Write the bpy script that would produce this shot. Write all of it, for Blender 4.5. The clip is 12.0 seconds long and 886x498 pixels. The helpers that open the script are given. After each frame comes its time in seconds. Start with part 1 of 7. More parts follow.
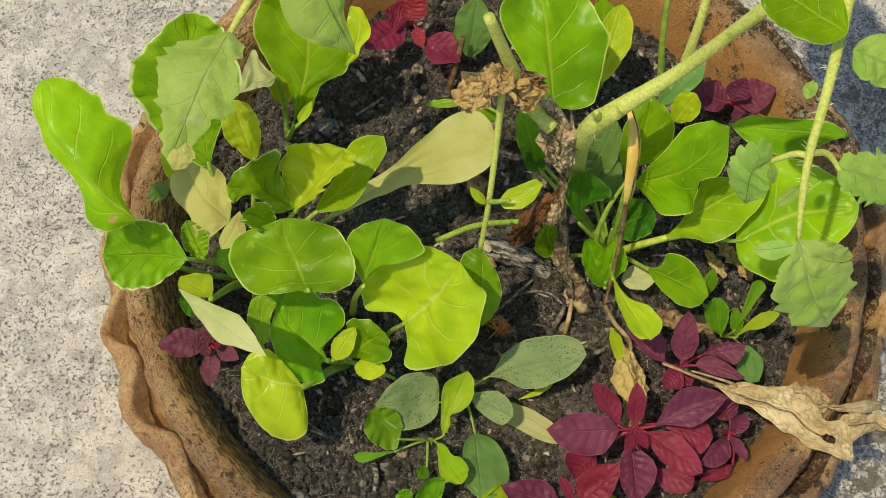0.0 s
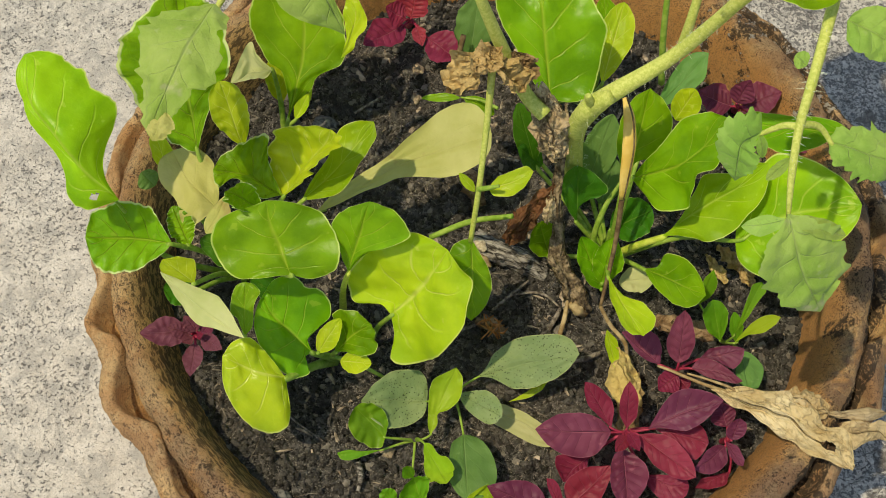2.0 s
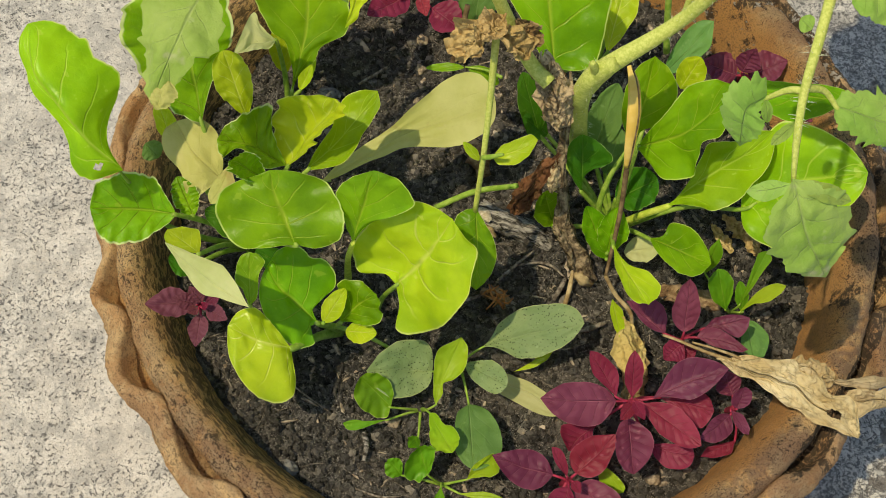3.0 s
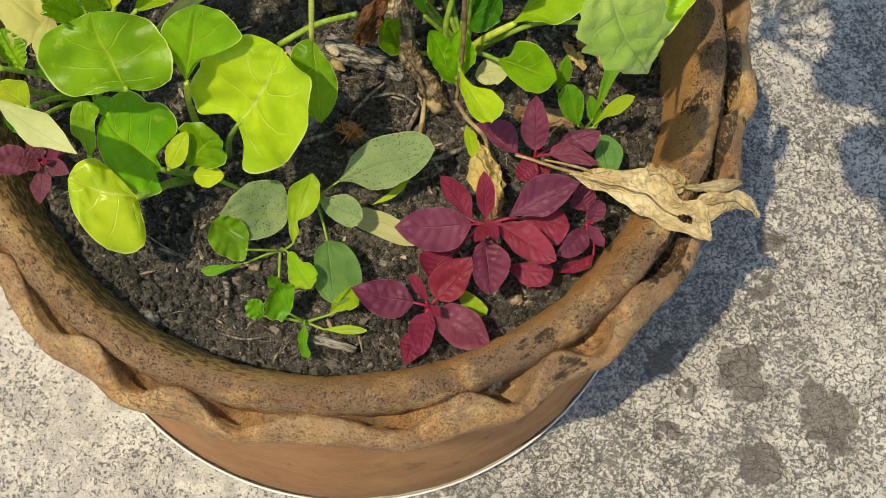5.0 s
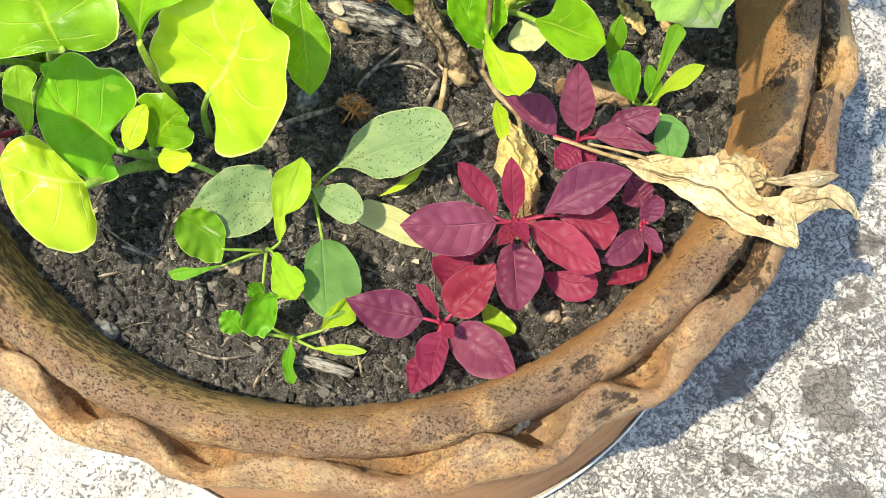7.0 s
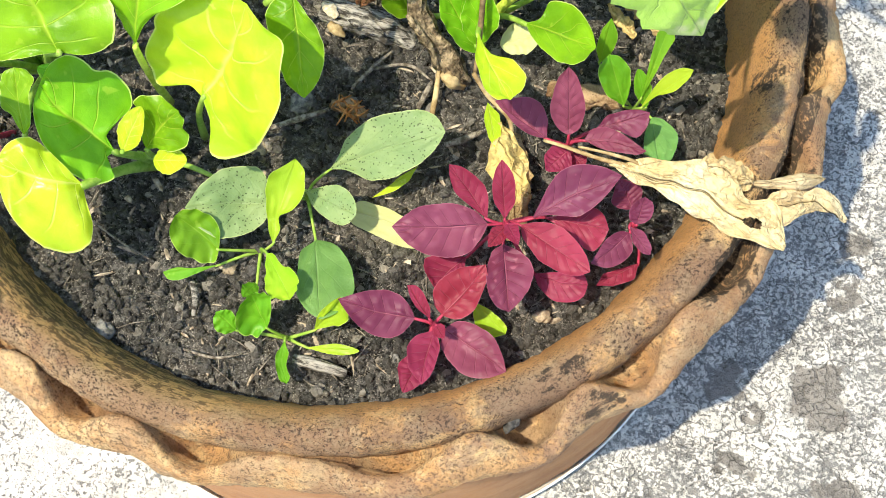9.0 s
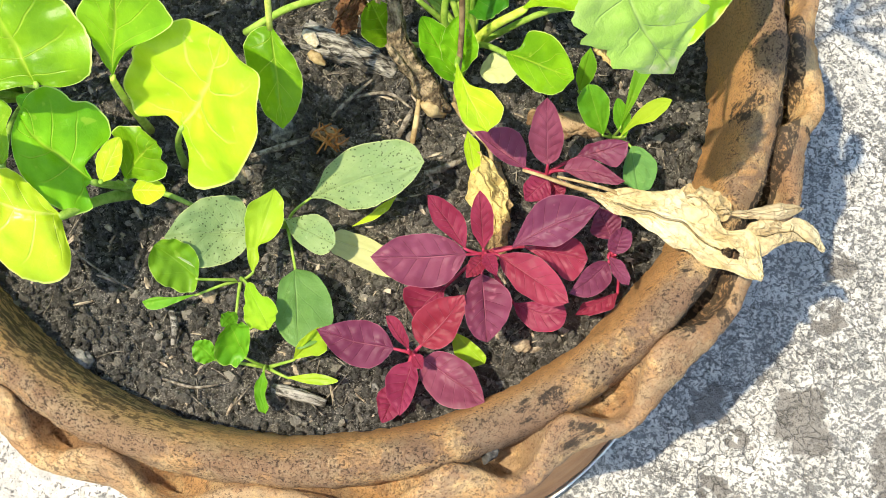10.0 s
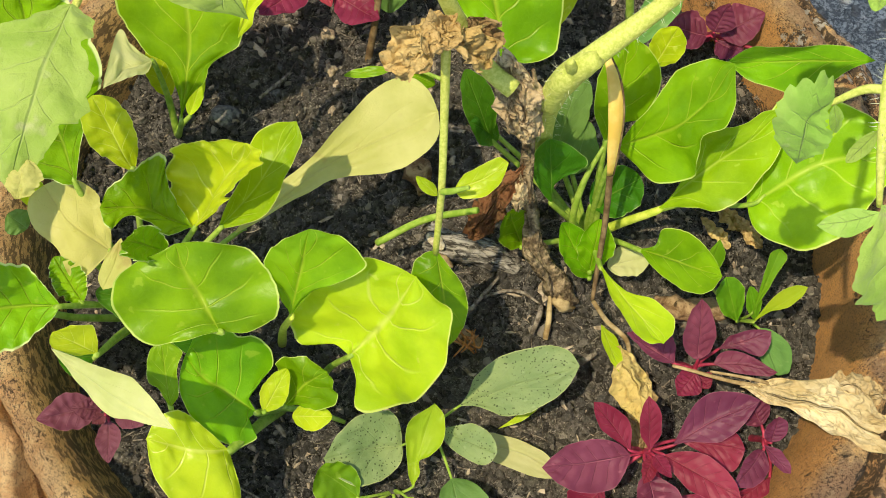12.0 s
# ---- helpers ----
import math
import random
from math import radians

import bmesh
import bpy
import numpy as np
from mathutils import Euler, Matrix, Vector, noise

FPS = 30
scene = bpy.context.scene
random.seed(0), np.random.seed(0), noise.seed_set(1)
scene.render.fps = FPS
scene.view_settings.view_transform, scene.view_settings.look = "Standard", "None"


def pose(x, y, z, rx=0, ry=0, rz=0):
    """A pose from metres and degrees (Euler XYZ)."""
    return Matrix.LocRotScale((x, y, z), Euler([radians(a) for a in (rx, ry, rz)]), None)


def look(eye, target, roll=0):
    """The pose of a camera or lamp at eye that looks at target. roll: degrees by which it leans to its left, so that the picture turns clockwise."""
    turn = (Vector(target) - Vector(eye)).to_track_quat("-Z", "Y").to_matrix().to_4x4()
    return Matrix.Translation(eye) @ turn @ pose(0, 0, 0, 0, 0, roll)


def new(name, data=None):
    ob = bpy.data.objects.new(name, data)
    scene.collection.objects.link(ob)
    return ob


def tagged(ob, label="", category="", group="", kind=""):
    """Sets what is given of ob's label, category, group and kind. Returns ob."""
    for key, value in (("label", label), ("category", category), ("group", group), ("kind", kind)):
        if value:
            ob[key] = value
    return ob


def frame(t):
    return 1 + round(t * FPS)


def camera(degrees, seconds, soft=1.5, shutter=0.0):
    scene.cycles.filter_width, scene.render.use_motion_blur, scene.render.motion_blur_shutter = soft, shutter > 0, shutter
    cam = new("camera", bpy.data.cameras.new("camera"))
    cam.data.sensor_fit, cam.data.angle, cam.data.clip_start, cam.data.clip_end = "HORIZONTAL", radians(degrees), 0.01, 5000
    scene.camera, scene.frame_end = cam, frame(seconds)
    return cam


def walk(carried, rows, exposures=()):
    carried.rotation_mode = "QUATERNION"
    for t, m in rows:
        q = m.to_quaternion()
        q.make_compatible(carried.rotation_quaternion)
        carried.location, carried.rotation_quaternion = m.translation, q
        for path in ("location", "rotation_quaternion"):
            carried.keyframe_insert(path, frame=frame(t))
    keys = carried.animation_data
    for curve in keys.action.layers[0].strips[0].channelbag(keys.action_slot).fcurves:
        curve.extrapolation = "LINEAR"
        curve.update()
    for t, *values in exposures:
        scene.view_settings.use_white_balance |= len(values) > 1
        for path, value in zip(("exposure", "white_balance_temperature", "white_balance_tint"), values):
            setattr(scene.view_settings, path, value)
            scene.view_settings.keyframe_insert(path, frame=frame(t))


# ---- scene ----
# ---- camera ----
cam = camera(38.5, 12.0, soft=0.6)
PATH = [
    (0, (0.0353, -0.2642, 0.8600), (-0.0554, 0.1111, -0.0625), 2.21),
    (0.5, (0.0643, -0.2782, 0.8255), (-0.0467, 0.1495, -0.0715), 2.06),
    (1, (0.0621, -0.2789, 0.8267), (-0.0535, 0.1351, -0.0763), 0.68),
    (1.5, (0.0609, -0.2829, 0.8323), (-0.0612, 0.1269, -0.0717), 0.45),
    (2, (0.0603, -0.2807, 0.8342), (-0.0651, 0.1278, -0.0699), 0.33),
    (2.5, (0.0620, -0.2795, 0.8311), (-0.0635, 0.1216, -0.0763), -0.10),
    (2.7, (0.0621, -0.2813, 0.8326), (-0.0653, 0.1175, -0.0755), -0.35),
    (4.3, (0.0935, -0.2886, 0.8202), (-0.0009, 0.0459, -0.1175), -2.02),
    (4.5, (0.1034, -0.2908, 0.8192), (0.0356, 0.0387, -0.1225), 1.19),
    (5, (0.1032, -0.2860, 0.8194), (0.0536, 0.0243, -0.1299), 3.09),
    (5.5, (0.1206, -0.2374, 0.7098), (0.0200, 0.0553, -0.2411), -6.38),
    (6, (0.1199, -0.2402, 0.7126), (0.0180, 0.0500, -0.2389), -6.59),
    (6.5, (0.1205, -0.2412, 0.7117), (0.0190, 0.0448, -0.2412), -6.48),
    (7, (0.1173, -0.2390, 0.7126), (0.0125, 0.0472, -0.2398), -6.51),
    (8.8, (0.1194, -0.2319, 0.7207), (0.0164, 0.0474, -0.2340), -6.23),
    (9, (0.1198, -0.2389, 0.7190), (0.0174, 0.0459, -0.2341), -6.02),
    (9.5, (0.1209, -0.2393, 0.7174), (0.0176, 0.0454, -0.2357), -6.13),
    (10, (0.1243, -0.2305, 0.7211), (0.0237, 0.0630, -0.2295), -5.24),
    (10.5, (0.0999, -0.2366, 0.7221), (-0.0079, 0.0535, -0.2288), -7.13),
    (11, (0.0877, -0.2364, 0.7226), (0.0202, 0.0662, -0.2281), -2.33),
    (11.5, (0.0432, -0.2216, 0.7362), (0.0264, 0.1329, -0.1987), 6.09),
    (12, (0.0134, -0.2052, 0.7455), (-0.0140, 0.1606, -0.1848), 4.51),
]
EXPOSURES = [(0, -0.68, 6500, 10), (0.5, -0.85, 6500, 10), (1.0, -0.75, 6500, 10), (2.5, -0.67, 6500, 10), (5, -0.48, 6500, 11), (5.7, -0.2, 6450, 11), (6.5, 0.1, 6050, 11),
             (7, 0.44, 5860, 11), (9.5, 0.57, 5760, 11), (10.0, 0.49, 5860, 11), (10.5, -0.01, 6350, 11), (11, -0.17, 6450, 10), (12, -0.13, 6500, 10)]
walk(cam, [(t, look(eye, target, roll)) for t, eye, target, roll in PATH], EXPOSURES)

# ---- world, sun ----
SUN_TO = Vector((0.254, 0.250, -0.934))      # the way the sunlight travels
world = bpy.data.worlds.new("world")
scene.world = world
world.use_nodes = True
wn = world.node_tree
sky = wn.nodes.new("ShaderNodeTexSky")
sky.sky_type, sky.sun_disc = 'NISHITA', False
sky.dust_density, sky.ozone_density = 1.8, 0.2
sky.sun_elevation = math.asin(-SUN_TO.normalized().z)
sky.sun_rotation = math.atan2(-SUN_TO.x, -SUN_TO.y)
haze = wn.nodes.new("ShaderNodeMix")
haze.data_type, haze.blend_type = 'RGBA', 'MULTIPLY'
haze.inputs[0].default_value = 1.0
haze.inputs[7].default_value = (0.96, 1.03, 0.98, 1)     # hazy sky
wn.links.new(sky.outputs[0], haze.inputs[6])
wn.links.new(haze.outputs[2], wn.nodes["Background"].inputs[0])
wn.nodes["Background"].inputs[1].default_value = 0.195
sun_data = bpy.data.lights.new("sun", 'SUN')
sun_data.energy, sun_data.angle, sun_data.color = 5.0, radians(0.6), (1.0, 0.845, 0.555)
sun = new("sun", sun_data)
sun.matrix_world = look(-SUN_TO * 20, (0, 0, 0))


# ---- materials ----
class Nodes:
    """A short way to wire the nodes of one material."""
    def __init__(self, name):
        self.mat = bpy.data.materials.new(name)
        self.mat.use_nodes = True
        self.t = self.mat.node_tree
        self.bsdf = self.t.nodes["Principled BSDF"]
        self.out = self.t.nodes["Material Output"]

    def add(self, kind, **kw):
        n = self.t.nodes.new(kind)
        for k, v in kw.items():
            n.inputs[k.replace("_", " ")].default_value = v
        return n

    def wire(self, a, b):
        self.t.links.new(a, b)

    def math(self, op, a, b=None, c=None, clamp=False):
        n = self.t.nodes.new("ShaderNodeMath")
        n.operation, n.use_clamp = op, clamp
        for i, v in enumerate((a, b, c)):
            if v is None:
                continue
            if isinstance(v, (int, float)):
                n.inputs[i].default_value = v
            else:
                self.wire(v, n.inputs[i])
        return n.outputs[0]

    def mix(self, fac, a, b, mode='MIX'):
        n = self.t.nodes.new("ShaderNodeMix")
        n.data_type, n.blend_type = 'RGBA', mode
        for s, v in ((n.inputs[0], fac), (n.inputs[6], a), (n.inputs[7], b)):
            if isinstance(v, (int, float)):
                s.default_value = v
            elif isinstance(v, tuple):
                s.default_value = (*v, 1) if len(v) == 3 else v
            else:
                self.wire(v, s)
        return n.outputs[2]

    def ramp(self, fac, lo, hi):
        n = self.t.nodes.new("ShaderNodeMapRange")
        n.interpolation_type = 'SMOOTHSTEP'
        n.inputs[1].default_value, n.inputs[2].default_value = lo, hi
        self.wire(fac, n.inputs[0])
        return n.outputs[0]

    def coords(self, kind="Object"):
        if not hasattr(self, "tc"):
            self.tc = self.t.nodes.new("ShaderNodeTexCoord")
        return self.tc.outputs[kind]

    def noise(self, scale, detail=4, rough=0.6, vec=None, distort=0.0):
        n = self.add("ShaderNodeTexNoise", Scale=scale, Detail=detail, Roughness=rough, Distortion=distort)
        self.wire(vec or self.coords(), n.inputs["Vector"])
        return n.outputs["Fac"]

    def voronoi(self, scale, feature='F1', vec=None, rnd=1.0):
        n = self.t.nodes.new("ShaderNodeTexVoronoi")
        n.feature = feature
        n.inputs["Scale"].default_value, n.inputs["Randomness"].default_value = scale, rnd
        self.wire(vec or self.coords(), n.inputs["Vector"])
        return n.outputs["Distance"]

    def warp(self, scale, amount):
        """Object coordinates pushed about by a noise."""
        n = self.add("ShaderNodeTexNoise", Scale=scale, Detail=3)
        self.wire(self.coords(), n.inputs["Vector"])
        s = self.t.nodes.new("ShaderNodeVectorMath")
        s.operation = 'MULTIPLY_ADD'
        self.wire(n.outputs["Color"], s.inputs[0])
        s.inputs[1].default_value = (amount,) * 3
        self.wire(self.coords(), s.inputs[2])
        return s.outputs[0]

    def bump(self, height, strength, distance):
        n = self.add("ShaderNodeBump", Strength=strength, Distance=distance)
        self.wire(height, n.inputs["Height"])
        self.wire(n.outputs[0], self.bsdf.inputs["Normal"])
        return n.outputs[0]

    def rand(self):
        return self.t.nodes.new("ShaderNodeObjectInfo").outputs["Random"]

    def finish(self, color, rough=0.8, spec=0.3):
        if isinstance(color, tuple):
            self.bsdf.inputs["Base Color"].default_value = (*color, 1)
        else:
            self.wire(color, self.bsdf.inputs["Base Color"])
        if isinstance(rough, (int, float)):
            self.bsdf.inputs["Roughness"].default_value = rough
        else:
            self.wire(rough, self.bsdf.inputs["Roughness"])
        self.bsdf.inputs["Specular IOR Level"].default_value = spec
        return self.mat


def leaf_material(name, low, high, vein, glow, thin=0.45, rough=0.42, veins=6.0, rise=2.0, vein_amount=0.55, side_amount=0.5, specks=0.0, edge=None, relief=0.4, spec=0.35, fuzz=0.0, burn=None, wobble=0.5, grain=1.1, cells=0.05, rim=0.965, wrinkle=0.0, puff=0.0, sunken=0.9, rib=0.065, thread=0.045):
    """A thin leaf: two shades in blotches, a pale midrib and side veins from its own coordinates, light that passes through."""
    m = Nodes(name)
    sep = m.t.nodes.new("ShaderNodeSeparateXYZ")
    m.wire(m.coords("UV"), sep.inputs[0])
    u = sep.outputs[0]
    v = m.math('ABSOLUTE', m.math('MULTIPLY_ADD', sep.outputs[1], 2.0, -1.0))
    wob = m.math('MULTIPLY', m.noise(45, 2), wobble)
    run = m.math('FRACT', m.math('SUBTRACT', m.math('MULTIPLY_ADD', u, veins, wob), m.math('MULTIPLY', m.math('POWER', v, 0.8), rise)))
    side = m.math('SUBTRACT', 1.0, m.ramp(m.math('ABSOLUTE', m.math('SUBTRACT', run, 0.5)), 0.004, thread))
    side = m.math('MULTIPLY', side, m.math('SUBTRACT', 1.0, m.ramp(v, 0.35, 0.9)))
    mid = m.math('SUBTRACT', 1.0, m.ramp(m.math('MULTIPLY_ADD', u, 0.03, v), 0.012, rib))
    lines = m.math('MAXIMUM', mid, m.math('MULTIPLY', side, side_amount))
    small = m.voronoi(420, 'DISTANCE_TO_EDGE')
    net = m.math('SUBTRACT', 1.0, m.ramp(small, 0.0, 0.12))
    blot = m.ramp(m.noise(38, 4), 0.35, 0.68)
    col = m.mix(blot, low, high)
    hue = m.t.nodes.new("ShaderNodeHueSaturation")
    m.wire(m.math('MULTIPLY_ADD', m.rand(), 0.3, 0.85), hue.inputs["Value"])
    m.wire(m.math('MULTIPLY_ADD', m.rand(), 0.03, 0.485), hue.inputs["Hue"])
    m.wire(col, hue.inputs["Color"])
    col = m.mix(m.math('MULTIPLY', m.noise(700, 2), 0.25), hue.outputs[0], high)
    col = m.mix(m.math('MULTIPLY', net, cells), col, vein)
    if edge:
        col = m.mix(m.math('MULTIPLY', m.ramp(v, rim, 0.5 + 0.5 * rim), 0.75), col, edge)
    col = m.mix(m.math('MULTIPLY', lines, vein_amount), col, vein)
    if burn:
        spot = m.ramp(m.noise(60, 3), 0.6, 0.72)
        col = m.mix(m.math('MULTIPLY', spot, 0.8), col, burn)
    col = m.mix(m.math('MULTIPLY', m.ramp(m.noise(190, 2, 0.5), 0.67, 0.73), 0.4), col, vein)
    if specks:
        dots = m.math('SUBTRACT', 1.0, m.ramp(m.voronoi(700, 'F1', m.warp(90, 0.004)), 0.19, 0.28))
        here = m.ramp(m.noise(55, 2), 0.5 - specks * 0.20, 0.54)
        col = m.mix(m.math('MULTIPLY', m.math('MULTIPLY', dots, here), 0.9), col, (0.015, 0.02, 0.01))
    fold = None
    if wrinkle:
        fold = m.math('SUBTRACT', 1.0, m.ramp(m.voronoi(170, 'DISTANCE_TO_EDGE', m.warp(110, 0.016)), 0.0, 0.13))
        fold = m.math('MULTIPLY', fold, m.ramp(m.noise(90, 3), 0.42, 0.58))
        fold = m.math('MAXIMUM', fold, m.math('MULTIPLY', m.ramp(m.noise(330, 5, 0.7), 0.57, 0.64), 0.7))
        col = m.mix(m.math('MULTIPLY', fold, wrinkle), col, tuple(c * 0.55 for c in vein))
    m.finish(col, rough, spec)
    if fuzz:
        m.bsdf.inputs["Sheen Weight"].default_value = fuzz
        m.bsdf.inputs["Sheen Roughness"].default_value = 0.4
    height = m.math('ADD', m.math('MULTIPLY', m.math('MAXIMUM', lines, m.math('MULTIPLY', net, cells * 0.6)), -sunken), m.math('MULTIPLY', m.noise(150, 5, 0.65), grain))
    if puff:
        height = m.math('MULTIPLY_ADD', m.voronoi(125, 'F1', m.warp(70, 0.006)), -puff, height)
    if fold:
        height = m.math('MULTIPLY_ADD', fold, -0.25, height)
    normal = m.bump(height, relief, 0.0016)
    trans = m.t.nodes.new("ShaderNodeBsdfTranslucent")
    lit = m.mix(m.math('MULTIPLY', lines, 0.35), m.mix(0.35, glow, col), vein)
    m.wire(lit, trans.inputs["Color"])
    m.wire(normal, trans.inputs["Normal"])
    both = m.t.nodes.new("ShaderNodeMixShader")
    both.inputs[0].default_value = thin
    m.wire(m.bsdf.outputs[0], both.inputs[1])
    m.wire(trans.outputs[0], both.inputs[2])
    m.wire(both.outputs[0], m.out.inputs["Surface"])
    return m.mat


def stalk_material(name, low, high, rough=0.5, grain=250, spec=0.35, crust=0.0006):
    m = Nodes(name)
    col = m.mix(m.ramp(m.noise(grain, 4), 0.35, 0.65), low, high)
    m.bump(m.noise(grain * 1.6, 3), 0.5 if crust < 0.001 else 1.0, crust)
    return m.finish(col, rough, spec)


GREEN = leaf_material("green_leaf", (0.092, 0.250, 0.002), (0.215, 0.450, 0.004), (0.40, 0.53, 0.04), (0.50, 0.72, 0.001), rib=0.08, thread=0.05, puff=0.5, grain=0.3, thin=0.28, edge=(0.62, 0.74, 0.20), rough=0.34, veins=4.5, rise=1.3, spec=0.2, vein_amount=0.65, side_amount=0.9)
LIME = leaf_material("lime_leaf", (0.34, 0.51, 0.007), (0.56, 0.70, 0.016), (0.70, 0.78, 0.16), (0.76, 0.85, 0.004), rib=0.08, thread=0.05, puff=0.6, grain=0.35, thin=0.32, edge=(0.70, 0.76, 0.22), rough=0.30, veins=4.5, rise=1.3, spec=0.34, relief=0.28, vein_amount=0.65, side_amount=0.9)
KALE = leaf_material("frilled_green_leaf", (0.095, 0.255, 0.002), (0.235, 0.460, 0.005), (0.40, 0.54, 0.05), (0.50, 0.72, 0.001), rib=0.08, thread=0.05, puff=0.9, grain=0.45, thin=0.28, edge=(0.78, 0.84, 0.42), rim=0.93, rough=0.36, veins=5.5, rise=1.2, spec=0.2, vein_amount=0.65, side_amount=0.95, relief=0.7)
MID = leaf_material("yellow_green_leaf", (0.180, 0.375, 0.003), (0.33, 0.560, 0.006), (0.56, 0.71, 0.09), (0.62, 0.79, 0.001), rib=0.08, thread=0.05, puff=0.5, grain=0.35, thin=0.3, edge=(0.68, 0.76, 0.22), rough=0.34, veins=4.5, rise=1.3, spec=0.2, relief=0.3, vein_amount=0.6, side_amount=0.9)
YOUNG = leaf_material("young_green_leaf", (0.090, 0.270, 0.006), (0.165, 0.380, 0.012), (0.36, 0.52, 0.06), (0.50, 0.72, 0.004), grain=0.2, thin=0.3, edge=(0.50, 0.64, 0.14), rough=0.4, veins=3.0, spec=0.25, vein_amount=0.4, side_amount=0.25, relief=0.2)
YOUNG_LIME = leaf_material("young_lime_leaf", (0.26, 0.44, 0.010), (0.38, 0.54, 0.020), (0.52, 0.66, 0.12), (0.70, 0.82, 0.006), grain=0.2, thin=0.33, edge=(0.62, 0.72, 0.2), rough=0.4, veins=3.0, spec=0.25, vein_amount=0.35, side_amount=0.2, relief=0.2)
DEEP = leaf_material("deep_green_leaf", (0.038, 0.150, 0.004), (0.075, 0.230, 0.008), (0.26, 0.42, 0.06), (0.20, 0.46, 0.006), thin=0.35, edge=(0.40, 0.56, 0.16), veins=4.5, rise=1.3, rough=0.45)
PALE = leaf_material("pale_yellow_leaf", (0.60, 0.61, 0.17), (0.74, 0.73, 0.28), (0.72, 0.70, 0.28), (0.66, 0.62, 0.12), vein_amount=0.4, side_amount=0.2, specks=0.0, burn=(0.46, 0.36, 0.12), rough=0.55, veins=4.0)
CREAM = leaf_material("cream_leaf_underside", (0.62, 0.67, 0.26), (0.77, 0.79, 0.38), (0.74, 0.76, 0.40), (0.56, 0.66, 0.12), vein_amount=0.5, side_amount=0.3, rough=0.55, veins=4.0)
BLOTCH = leaf_material("yellowing_leaf", (0.70, 0.69, 0.20), (0.80, 0.76, 0.30), (0.74, 0.68, 0.28), (0.68, 0.60, 0.12), vein_amount=0.25, side_amount=0.2, rough=0.55, burn=(0.40, 0.23, 0.06), veins=4.0)
GREY = leaf_material("grey_green_leaf", (0.19, 0.30, 0.115), (0.32, 0.42, 0.17), (0.40, 0.50, 0.24), (0.32, 0.46, 0.08), thin=0.28, specks=1.0, rough=0.55, vein_amount=0.25, side_amount=0.5, edge=(0.50, 0.55, 0.22), veins=5.0)
MOSS = leaf_material("smooth_grey_green_leaf", (0.11, 0.25, 0.055), (0.17, 0.33, 0.08), (0.34, 0.48, 0.18), (0.26, 0.46, 0.05), thin=0.3, rough=0.5, vein_amount=0.35, veins=4.5)
RED = leaf_material("red_leaf", (0.190, 0.015, 0.038), (0.300, 0.036, 0.074), (0.56, 0.17, 0.22), (0.66, 0.02, 0.05), thin=0.28, rough=0.5, veins=7.0, rise=1.2, relief=0.6, spec=0.3, edge=(0.42, 0.11, 0.15), rim=0.97, fuzz=0.0, side_amount=0.85, vein_amount=0.5, wobble=0.0, grain=0.22, cells=0.0)
PLUM = leaf_material("purple_leaf", (0.122, 0.020, 0.050), (0.200, 0.048, 0.095), (0.48, 0.16, 0.22), (0.44, 0.015, 0.06), thin=0.22, rough=0.5, veins=7.0, rise=1.2, relief=0.6, spec=0.3, edge=(0.37, 0.12, 0.17), rim=0.97, fuzz=0.0, side_amount=0.85, vein_amount=0.5, wobble=0.0, grain=0.22, cells=0.0)
TOMATO = leaf_material("tomato_leaf", (0.23, 0.40, 0.06), (0.38, 0.54, 0.12), (0.44, 0.54, 0.22), (0.42, 0.56, 0.08), thin=0.3, rough=0.65, veins=5.0, rise=1.1, relief=0.7, fuzz=0.16, spec=0.2, puff=1.3, sunken=0.5, wobble=0.0, vein_amount=0.3, cells=0.06, grain=0.7)
TOMATO_WORN = leaf_material("worn_tomato_leaf", (0.26, 0.43, 0.06), (0.42, 0.57, 0.14), (0.48, 0.56, 0.26), (0.42, 0.54, 0.09), thin=0.28, rough=0.65, veins=5.0, rise=1.1, relief=0.7, fuzz=0.14, spec=0.2, puff=1.3, sunken=0.5, wobble=0.0, vein_amount=0.3, cells=0.06, grain=0.8, burn=(0.56, 0.54, 0.34))
STRAW = leaf_material("dry_straw_leaf", (0.46, 0.335, 0.16), (0.73, 0.605, 0.375), (0.34, 0.235, 0.11), (0.52, 0.40, 0.2), thin=0.12, rough=0.85, relief=1.0, vein_amount=0.35, side_amount=0.1, spec=0.12, burn=(0.38, 0.27, 0.14), wobble=1.2, veins=5.0, cells=0.03, wrinkle=0.32)
RUST = leaf_material("withered_brown_leaf", (0.17, 0.095, 0.045), (0.42, 0.29, 0.15), (0.50, 0.36, 0.18), (0.35, 0.18, 0.06), thin=0.12, rough=0.9, relief=1.0, vein_amount=0.2, side_amount=0.1, spec=0.1, burn=(0.15, 0.08, 0.035), wobble=1.5, cells=0.03, wrinkle=0.8)
FLOWER = leaf_material("tan_withered_leaf", (0.56, 0.41, 0.14), (0.74, 0.58, 0.26), (0.42, 0.28, 0.10), (0.6, 0.42, 0.2), thin=0.2, rough=0.85, relief=1.0, vein_amount=0.3, side_amount=0.1, spec=0.12, burn=(0.40, 0.25, 0.12), wobble=1.2, cells=0.03, wrinkle=0.25)
WITHER = leaf_material("withered_tan_leaf", (0.36, 0.265, 0.15), (0.64, 0.51, 0.32), (0.20, 0.13, 0.065), (0.35, 0.22, 0.10), thin=0.08, rough=0.9, relief=1.2, vein_amount=0.3, side_amount=0.1, spec=0.1, burn=(0.11, 0.065, 0.035), wobble=1.5, cells=0.03, wrinkle=0.6)
